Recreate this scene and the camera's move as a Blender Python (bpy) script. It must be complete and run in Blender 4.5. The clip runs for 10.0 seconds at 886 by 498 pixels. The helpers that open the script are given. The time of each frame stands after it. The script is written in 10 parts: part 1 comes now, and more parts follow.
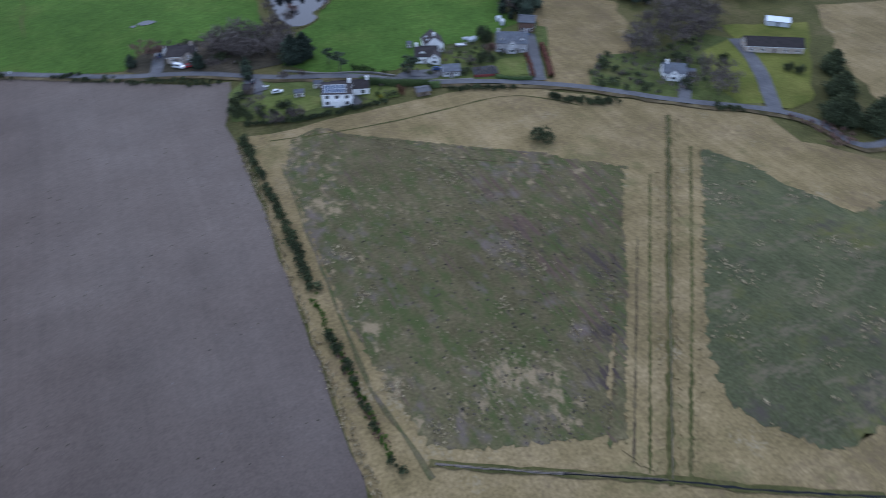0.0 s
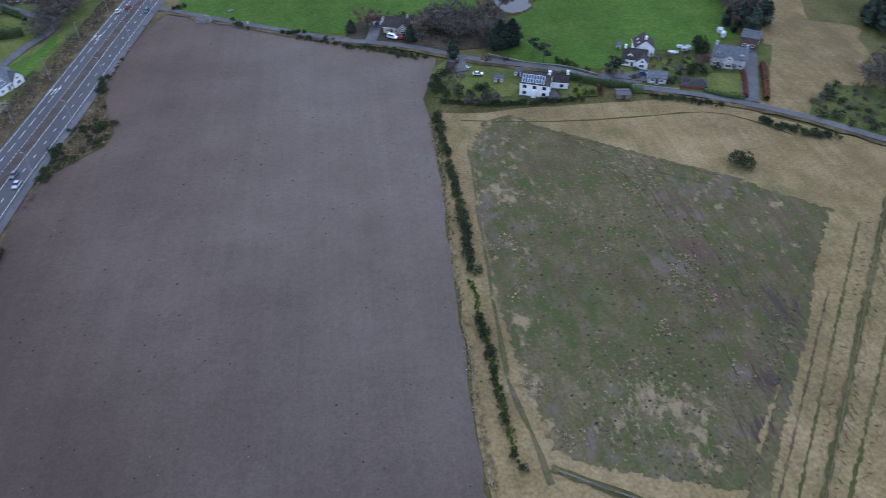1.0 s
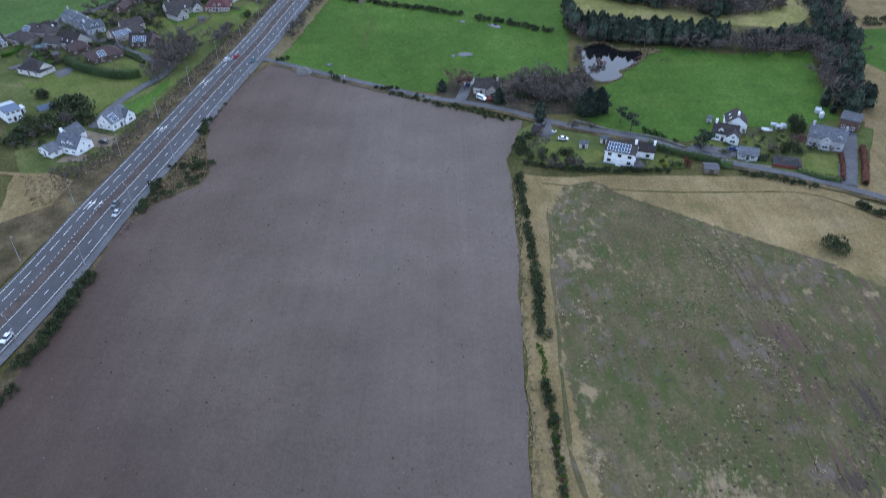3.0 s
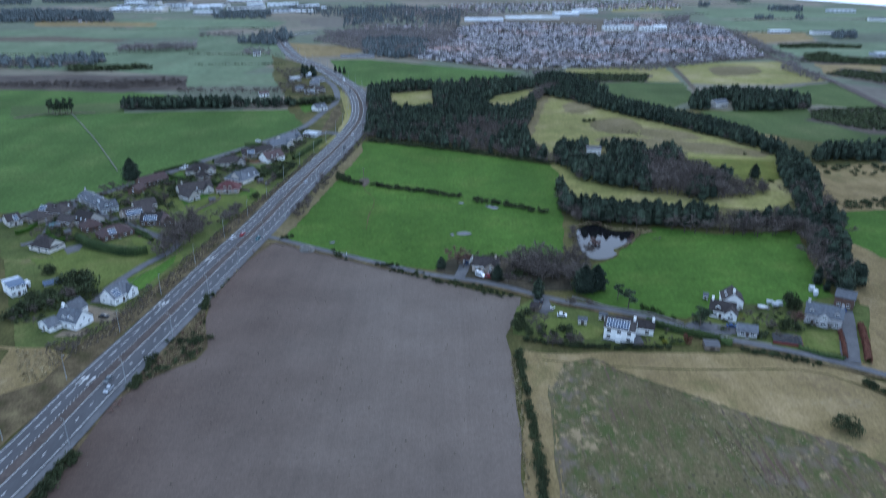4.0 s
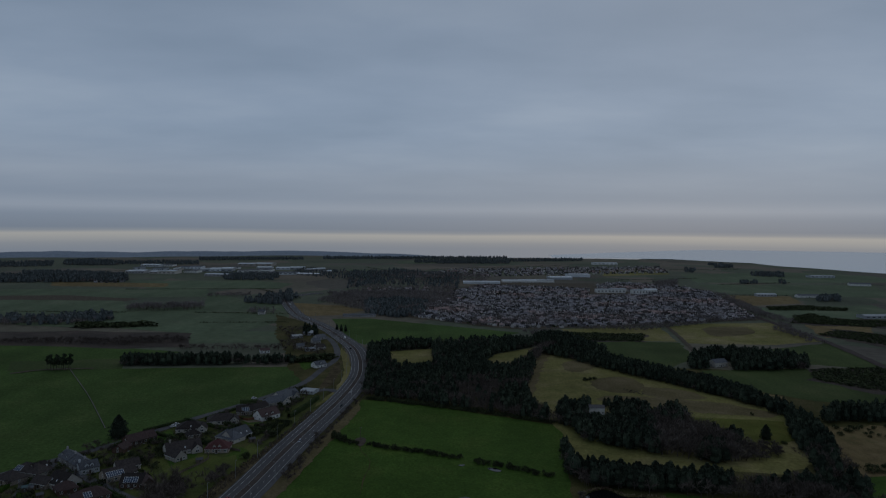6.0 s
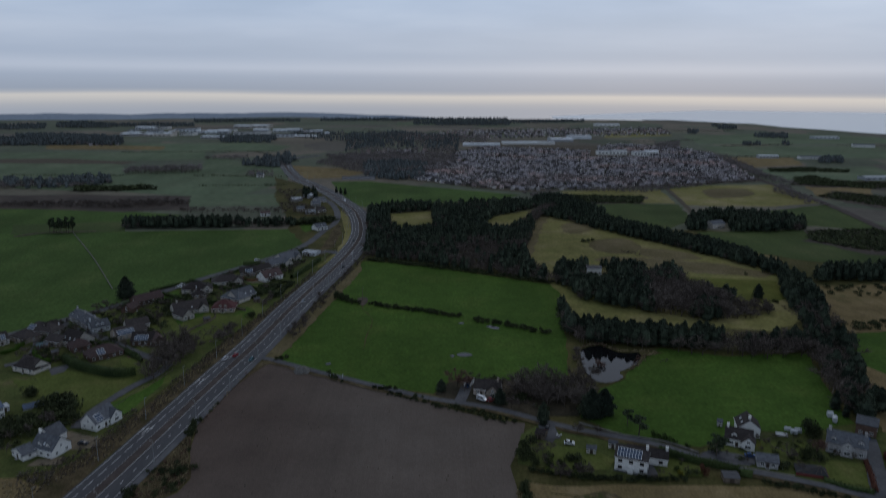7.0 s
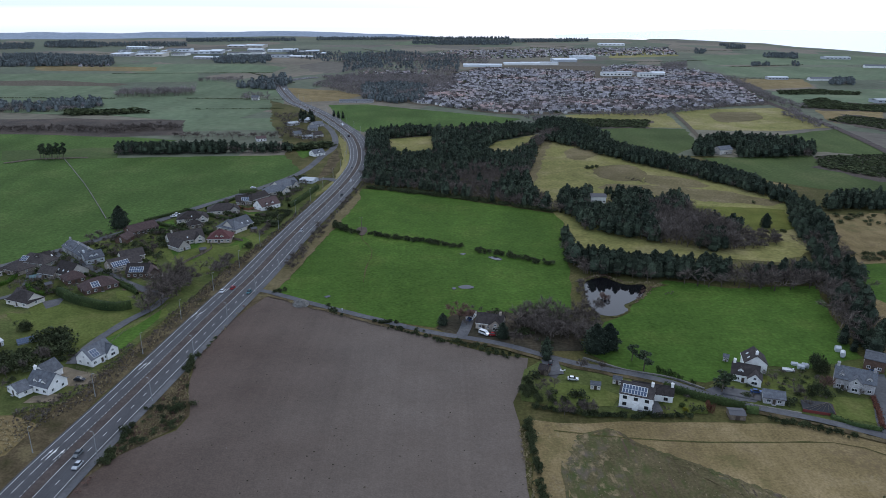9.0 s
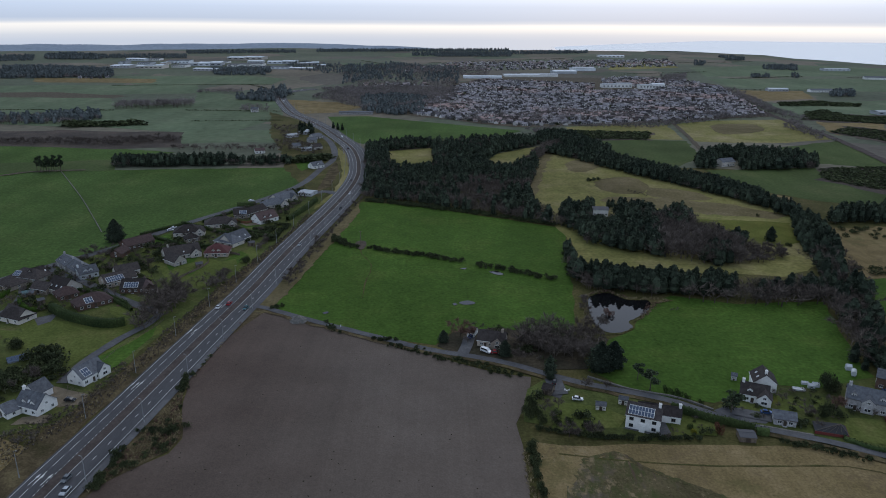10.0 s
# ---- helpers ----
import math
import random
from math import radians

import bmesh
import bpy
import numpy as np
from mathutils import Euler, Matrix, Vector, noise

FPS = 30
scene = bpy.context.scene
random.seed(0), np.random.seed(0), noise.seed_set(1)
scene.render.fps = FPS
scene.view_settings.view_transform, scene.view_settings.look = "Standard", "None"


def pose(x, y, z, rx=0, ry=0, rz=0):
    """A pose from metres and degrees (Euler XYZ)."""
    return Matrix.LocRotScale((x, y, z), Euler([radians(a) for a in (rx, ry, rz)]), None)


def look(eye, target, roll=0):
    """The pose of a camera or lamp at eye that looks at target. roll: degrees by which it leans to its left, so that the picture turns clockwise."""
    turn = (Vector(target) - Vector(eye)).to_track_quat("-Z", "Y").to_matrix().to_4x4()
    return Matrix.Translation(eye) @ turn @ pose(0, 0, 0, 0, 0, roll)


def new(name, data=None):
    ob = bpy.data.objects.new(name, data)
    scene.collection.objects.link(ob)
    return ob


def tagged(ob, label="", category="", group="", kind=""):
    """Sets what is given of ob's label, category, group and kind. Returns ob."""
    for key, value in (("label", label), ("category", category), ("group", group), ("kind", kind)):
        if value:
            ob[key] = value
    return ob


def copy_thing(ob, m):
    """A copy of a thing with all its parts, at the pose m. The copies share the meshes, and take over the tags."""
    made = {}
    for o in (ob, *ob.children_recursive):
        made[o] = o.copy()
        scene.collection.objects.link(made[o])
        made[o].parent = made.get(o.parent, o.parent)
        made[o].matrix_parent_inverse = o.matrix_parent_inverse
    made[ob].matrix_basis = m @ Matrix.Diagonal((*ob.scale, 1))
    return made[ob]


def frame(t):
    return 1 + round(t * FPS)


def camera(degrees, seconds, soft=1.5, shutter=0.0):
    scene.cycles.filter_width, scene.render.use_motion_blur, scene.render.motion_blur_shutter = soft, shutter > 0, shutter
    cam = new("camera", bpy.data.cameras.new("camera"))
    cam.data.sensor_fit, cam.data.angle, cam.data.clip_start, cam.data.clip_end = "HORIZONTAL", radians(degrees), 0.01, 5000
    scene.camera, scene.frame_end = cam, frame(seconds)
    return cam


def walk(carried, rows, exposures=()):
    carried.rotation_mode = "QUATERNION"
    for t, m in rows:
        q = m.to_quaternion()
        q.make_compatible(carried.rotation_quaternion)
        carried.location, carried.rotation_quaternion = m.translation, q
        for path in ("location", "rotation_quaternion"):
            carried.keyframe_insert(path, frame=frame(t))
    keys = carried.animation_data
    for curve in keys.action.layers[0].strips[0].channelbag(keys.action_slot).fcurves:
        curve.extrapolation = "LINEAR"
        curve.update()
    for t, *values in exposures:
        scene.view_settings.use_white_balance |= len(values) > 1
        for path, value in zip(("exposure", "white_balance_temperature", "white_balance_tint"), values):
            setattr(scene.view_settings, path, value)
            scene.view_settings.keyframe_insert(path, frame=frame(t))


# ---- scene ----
from mathutils.geometry import tessellate_polygon

cam = camera(64.0, 10.0, soft=0.7, shutter=0.45)
PATH = [
    (0, (-1.156, -2.072, 144.497), (-0.503, -0.703, 143.193), 0.2),
    (0.5, (-0.682, -2.141, 144.316), (-0.303, -0.68, 143.003), 0.1),
    (1, (-0.338, -1.934, 144.001), (-0.138, -0.445, 142.681), -0.1),
    (1.5, (-0.206, -1.83, 143.802), (-0.12, -0.331, 142.481), -0.2),
    (2, (-0.066, -1.8, 143.677), (-0.051, -0.301, 142.353), -0.2),
    (2.2, (-0.024, -1.775, 143.674), (-0.023, -0.275, 142.351), -0.2),
    (3.3, (-0.005, -1.644, 143.656), (-0.005, 0.035, 142.569), -0.0),
    (3.5, (-0.045, -1.479, 143.669), (-0.043, 0.252, 142.666), 0.1),
    (4, (-0.199, -0.704, 143.794), (-0.197, 1.142, 143.026), 0.2),
    (4.5, (-0.311, 0.313, 143.825), (-0.31, 2.264, 143.385), 0.4),
    (5, (-0.477, 1.44, 143.483), (-0.474, 3.433, 143.305), 0.4),
    (5.2, (-0.587, 1.931, 143.364), (-0.585, 3.928, 143.26), 0.4),
    (5.75, (-0.87, 3.3, 142.6), (-0.87, 5.299, 142.558), 0.5),
    (6.3, (-1.188, 4.717, 141.945), (-1.184, 6.712, 141.793), 0.5),
    (6.5, (-1.228, 5.398, 141.859), (-1.223, 7.385, 141.626), 0.4),
    (7, (-1.232, 7.425, 141.674), (-1.226, 9.373, 141.224), 0.4),
    (7.5, (-1.333, 10.21, 141.741), (-1.324, 12.097, 141.079), 0.4),
    (8, (-1.512, 13.28, 142.232), (-1.503, 15.15, 141.522), 0.4),
    (8.5, (-1.732, 16.18, 142.435), (-1.724, 18.05, 141.724), 0.4),
    (9, (-2.048, 19.338, 142.508), (-2.04, 21.227, 141.85), 0.4),
    (9.5, (-2.299, 22.83, 142.389), (-2.29, 24.72, 141.733), 0.4),
    (10, (-2.543, 26.597, 142.245), (-2.534, 28.496, 141.616), 0.4),
]
EXPOSURES = [
    (0.0, 1.2, 5300, 19), (0.5, 1.25, 5300, 19), (2.2, 1.44, 5350, 18), (3.4, 1.5, 5300, 13), (4.1, 1.25, 5100, 10), (4.5, 0.22, 5500, 16), (4.8, -0.68, 5800, 11), (5.2, -1.05, 5900, 10),
    (6.3, -1.45, 5850, 10), (6.8, -0.98, 5900, 11), (7.1, -0.44, 6000, 14), (7.5, 0.25, 6000, 15), (8.0, 1.08, 5900, 16), (8.6, 1.16, 5900, 15), (9.0, 0.84, 5880, 14), (9.5, 0.48, 5920, 14), (10.0, 0.18, 5950, 13),
]
walk(cam, [(t, look(eye, target, roll)) for t, eye, target, roll in PATH], EXPOSURES)

# ---------------------------------------------------------------- world, sun
SUN_ELEVATION, SUN_TURN = radians(28), radians(20)


def build_world():
    w = bpy.data.worlds.new("overcast_sky")
    scene.world = w
    w.use_nodes = True
    n, l = w.node_tree.nodes, w.node_tree.links
    n.clear()
    out, bg = n.new("ShaderNodeOutputWorld"), n.new("ShaderNodeBackground")
    sky = n.new("ShaderNodeTexSky")
    sky.sky_type, sky.sun_disc, sky.sun_elevation, sky.sun_rotation = "NISHITA", False, SUN_ELEVATION, SUN_TURN
    co, sep = n.new("ShaderNodeTexCoord"), n.new("ShaderNodeSeparateXYZ")
    l.new(co.outputs["Generated"], sep.inputs[0])

    def math_node(op, a, b=None):
        m = n.new("ShaderNodeMath")
        m.operation = op
        for i, v in enumerate((a, b)):
            if v is None:
                continue
            if isinstance(v, (int, float)):
                m.inputs[i].default_value = v
            else:
                l.new(v, m.inputs[i])
        return m.outputs[0]

    # sky shifted a little under level to fit the skyline in the camera's view
    up = math_node("ADD", sep.outputs["Z"], 0.034)
    lifted = math_node("ADD", math_node("MAXIMUM", up, 0.0), 0.09)
    flat = n.new("ShaderNodeCombineXYZ")
    l.new(math_node("DIVIDE", sep.outputs["X"], lifted), flat.inputs[0])
    l.new(math_node("DIVIDE", sep.outputs["Y"], lifted), flat.inputs[1])
    # cloud deck seen from below, drawn out across the view
    stretch = n.new("ShaderNodeMapping")
    stretch.inputs["Scale"].default_value = (0.75, 1.0, 1.0)
    l.new(flat.outputs[0], stretch.inputs[0])
    clouds = n.new("ShaderNodeTexNoise")
    clouds.inputs["Scale"].default_value, clouds.inputs["Detail"].default_value, clouds.inputs["Roughness"].default_value = 0.8, 6.0, 0.5
    l.new(stretch.outputs[0], clouds.inputs["Vector"])
    deck = n.new("ShaderNodeValToRGB")
    for i, (p, c) in enumerate([(0.30, (0.43, 0.53, 0.65)), (0.50, (0.53, 0.63, 0.755)), (0.72, (0.67, 0.76, 0.86))]):
        e = deck.color_ramp.elements[i] if i < 2 else deck.color_ramp.elements.new(p)
        e.position, e.color = p, (*c, 1)
    l.new(clouds.outputs["Fac"], deck.inputs[0])
    # low banks near the horizon: wavy layers by height
    wave = n.new("ShaderNodeTexNoise")
    wave.inputs["Scale"].default_value, wave.inputs["Detail"].default_value = 2.2, 5.0
    squash = n.new("ShaderNodeMapping")
    squash.inputs["Scale"].default_value = (0.8, 0.8, 12.0)
    l.new(co.outputs["Generated"], squash.inputs[0])
    l.new(squash.outputs[0], wave.inputs["Vector"])
    height = math_node("ADD", up, math_node("MULTIPLY", math_node("SUBTRACT", wave.outputs["Fac"], 0.5), 0.009))
    layers = n.new("ShaderNodeValToRGB")
    stops = [(0.0, (0.42, 0.455, 0.50)), (0.007, (0.48, 0.50, 0.52)), (0.014, (0.66, 0.64, 0.59)), (0.0205, (0.76, 0.72, 0.64)), (0.0245, (0.375, 0.43, 0.50)),
             (0.044, (0.43, 0.50, 0.59)), (0.056, (0.58, 0.64, 0.72)), (0.072, (0.45, 0.52, 0.62)), (0.10, (0.54, 0.59, 0.67)), (0.14, (0.50, 0.57, 0.67))]
    for i, (p, c) in enumerate(stops):
        e = layers.color_ramp.elements[i] if i < 2 else layers.color_ramp.elements.new(p)
        e.position, e.color = p, (*c, 1)
    l.new(height, layers.inputs[0])
    blend = n.new("ShaderNodeMapRange")
    blend.inputs["From Min"].default_value, blend.inputs["From Max"].default_value = 0.05, 0.16
    l.new(up, blend.inputs["Value"])
    mix = n.new("ShaderNodeMix")
    mix.data_type = "RGBA"
    l.new(blend.outputs[0], mix.inputs["Factor"])
    l.new(layers.outputs[0], mix.inputs["A"])
    l.new(deck.outputs[0], mix.inputs["B"])
    # a little of the clear sky's colour through the cloud
    thin = n.new("ShaderNodeMix")
    thin.data_type = "RGBA"
    thin.inputs["Factor"].default_value = 0.008
    l.new(mix.outputs["Result"], thin.inputs["A"])
    l.new(sky.outputs[0], thin.inputs["B"])
    # the unseen sky overhead is dimmed, so less light reaches the ground
    weight = n.new("ShaderNodeMapRange")
    weight.inputs["From Min"].default_value, weight.inputs["From Max"].default_value = 0.2, 0.85
    weight.inputs["To Min"].default_value, weight.inputs["To Max"].default_value = 1.0, 0.45
    l.new(up, weight.inputs["Value"])
    thick = n.new("ShaderNodeMix")
    thick.data_type, thick.blend_type = "RGBA", "MULTIPLY"
    thick.inputs["Factor"].default_value = 1.0
    l.new(thin.outputs["Result"], thick.inputs["A"])
    l.new(weight.outputs[0], thick.inputs["B"])
    l.new(thick.outputs["Result"], bg.inputs["Color"])
    bg.inputs["Strength"].default_value = 1.15
    l.new(bg.outputs[0], out.inputs[0])


build_world()
sun = new("sun", bpy.data.lights.new("sun", "SUN"))
sun.data.energy, sun.data.angle, sun.data.color = 0.55, radians(30), (1.0, 0.95, 0.88)
sun.matrix_world = look((math.sin(SUN_TURN) * 50, math.cos(SUN_TURN) * 50, 60), (0, 0, 0))

# ---------------------------------------------------------------- materials


def ramp(nodes, stops):
    r = nodes.new("ShaderNodeValToRGB")
    for i, (p, c) in enumerate(stops):
        e = r.color_ramp.elements[i] if i < 2 else r.color_ramp.elements.new(p)
        e.position, e.color = p, (*c, 1)
    return r


def surface(name, stops, scale=0.1, fine=1.5, fine_mix=0.35, rough=0.9, bump=0.3, island=0.0, each=0.0, spec=0.04, metal=0.0, squeeze=(1, 1, 1), turn=0.0, rows=None, detail=6.0, coarse=None, broken=0.5):
    """A node material: broad colour patches, fine grain, optional rows, and variation by piece (island) or by object (each)."""
    m = bpy.data.materials.new(name)
    m.use_nodes = True
    n, l = m.node_tree.nodes, m.node_tree.links
    b = n["Principled BSDF"]
    b.inputs["Roughness"].default_value, b.inputs["Metallic"].default_value, b.inputs["Specular IOR Level"].default_value = rough, metal, spec
    geo, place = n.new("ShaderNodeNewGeometry"), n.new("ShaderNodeMapping")
    place.inputs["Scale"].default_value, place.inputs["Rotation"].default_value = squeeze, (0, 0, turn)
    l.new(geo.outputs["Position"], place.inputs[0])
    broad, grain = n.new("ShaderNodeTexNoise"), n.new("ShaderNodeTexNoise")
    broad.inputs["Scale"].default_value, broad.inputs["Detail"].default_value, broad.inputs["Roughness"].default_value = scale, detail, broken
    grain.inputs["Scale"].default_value, grain.inputs["Detail"].default_value = fine, 4.0
    l.new(place.outputs[0], broad.inputs["Vector"])
    l.new(place.outputs[0], grain.inputs["Vector"])
    col = ramp(n, stops)
    l.new(broad.outputs["Fac"], col.inputs[0])

    def times(a, fac_socket, low, high):
        rng, mul = n.new("ShaderNodeMapRange"), n.new("ShaderNodeMix")
        rng.inputs["To Min"].default_value, rng.inputs["To Max"].default_value = low, high
        rng.inputs["From Min"].default_value, rng.inputs["From Max"].default_value = 0.25, 0.75
        l.new(fac_socket, rng.inputs["Value"])
        mul.data_type, mul.blend_type = "RGBA", "MULTIPLY"
        mul.inputs["Factor"].default_value = 1.0
        l.new(a, mul.inputs["A"])
        l.new(rng.outputs[0], mul.inputs["B"])
        return mul.outputs["Result"]

    c = times(col.outputs[0], grain.outputs["Fac"], 1 - fine_mix, 1 + fine_mix)
    for size, amount, *pull in coarse or ():
        big, drawn = n.new("ShaderNodeTexNoise"), n.new("ShaderNodeMapping")
        drawn.inputs["Scale"].default_value, drawn.inputs["Rotation"].default_value = (*(pull[0] if pull else (1, 1)), 1), (0, 0, turn)
        big.inputs["Scale"].default_value, big.inputs["Detail"].default_value = size, 4.0
        l.new(geo.outputs["Position"], drawn.inputs[0])
        l.new(drawn.outputs[0], big.inputs["Vector"])
        c = times(c, big.outputs["Fac"], 1 - amount, 1 + amount)
    if rows:
        wave, pl = n.new("ShaderNodeTexWave"), n.new("ShaderNodeMapping")
        pl.inputs["Rotation"].default_value = (0, 0, rows[1])
        l.new(geo.outputs["Position"], pl.inputs[0])
        wave.inputs["Scale"].default_value, wave.inputs["Distortion"].default_value, wave.inputs["Detail"].default_value, wave.inputs["Detail Scale"].default_value = rows[0], 2.5, 3.0, 0.3
        l.new(pl.outputs[0], wave.inputs["Vector"])
        c = times(c, wave.outputs["Fac"], 1 - rows[2], 1 + rows[2])
    if island:
        rng = geo.outputs["Random Per Island"]
        c = times(c, rng, 1 - island, 1 + island)
    if each:
        info = n.new("ShaderNodeObjectInfo")
        c = times(c, info.outputs["Random"], 1 - each, 1 + each)
    l.new(c, b.inputs["Base Color"])
    if bump:
        bp = n.new("ShaderNodeBump")
        bp.inputs["Strength"].default_value, bp.inputs["Distance"].default_value = bump, 0.3
        l.new(grain.outputs["Fac"], bp.inputs["Height"])
        l.new(bp.outputs[0], b.inputs["Normal"])
    return m


def plain(name, color, rough=0.5, metal=0.0, each=0.0, scale=2.0):
    r, g, b = color
    return surface(name, [(0.35, (r * 0.86, g * 0.86, b * 0.86)), (0.65, (r, g, b))], scale, 9.0, 0.08, rough, 0.05, 0.0, each, 0.4, metal)


def patchwork(name, colors, size):
    """Far farmland: fields as irregular cells of several crops."""
    m = surface(name, [(0.3, (0.7, 0.7, 0.7)), (0.7, (1, 1, 1))], 0.004, 0.08, 0.2, 0.95, 0.0)
    n, l = m.node_tree.nodes, m.node_tree.links
    geo, pl = n.new("ShaderNodeNewGeometry"), n.new("ShaderNodeMapping")
    pl.inputs["Scale"].default_value, pl.inputs["Rotation"].default_value = (1.0, 0.7, 1.0), (0, 0, 0.5)
    l.new(geo.outputs["Position"], pl.inputs[0])
    cells = n.new("ShaderNodeTexVoronoi")
    cells.distance, cells.inputs["Scale"].default_value, cells.inputs["Randomness"].default_value = "CHEBYCHEV", 1.0 / size, 0.9
    l.new(pl.outputs[0], cells.inputs["Vector"])
    sep = n.new("ShaderNodeSeparateColor")
    l.new(cells.outputs["Color"], sep.inputs[0])
    r = ramp(n, [(i / len(colors), c) for i, c in enumerate(colors)])
    r.color_ramp.interpolation = "CONSTANT"
    l.new(sep.outputs[0], r.inputs[0])
    mul = n.new("ShaderNodeMix")
    mul.data_type, mul.blend_type = "RGBA", "MULTIPLY"
    mul.inputs["Factor"].default_value = 1.0
    b = n["Principled BSDF"]
    l.new(b.inputs["Base Color"].links[0].from_socket, mul.inputs["A"])
    l.new(r.outputs[0], mul.inputs["B"])
    l.new(mul.outputs["Result"], b.inputs["Base Color"])
    return m


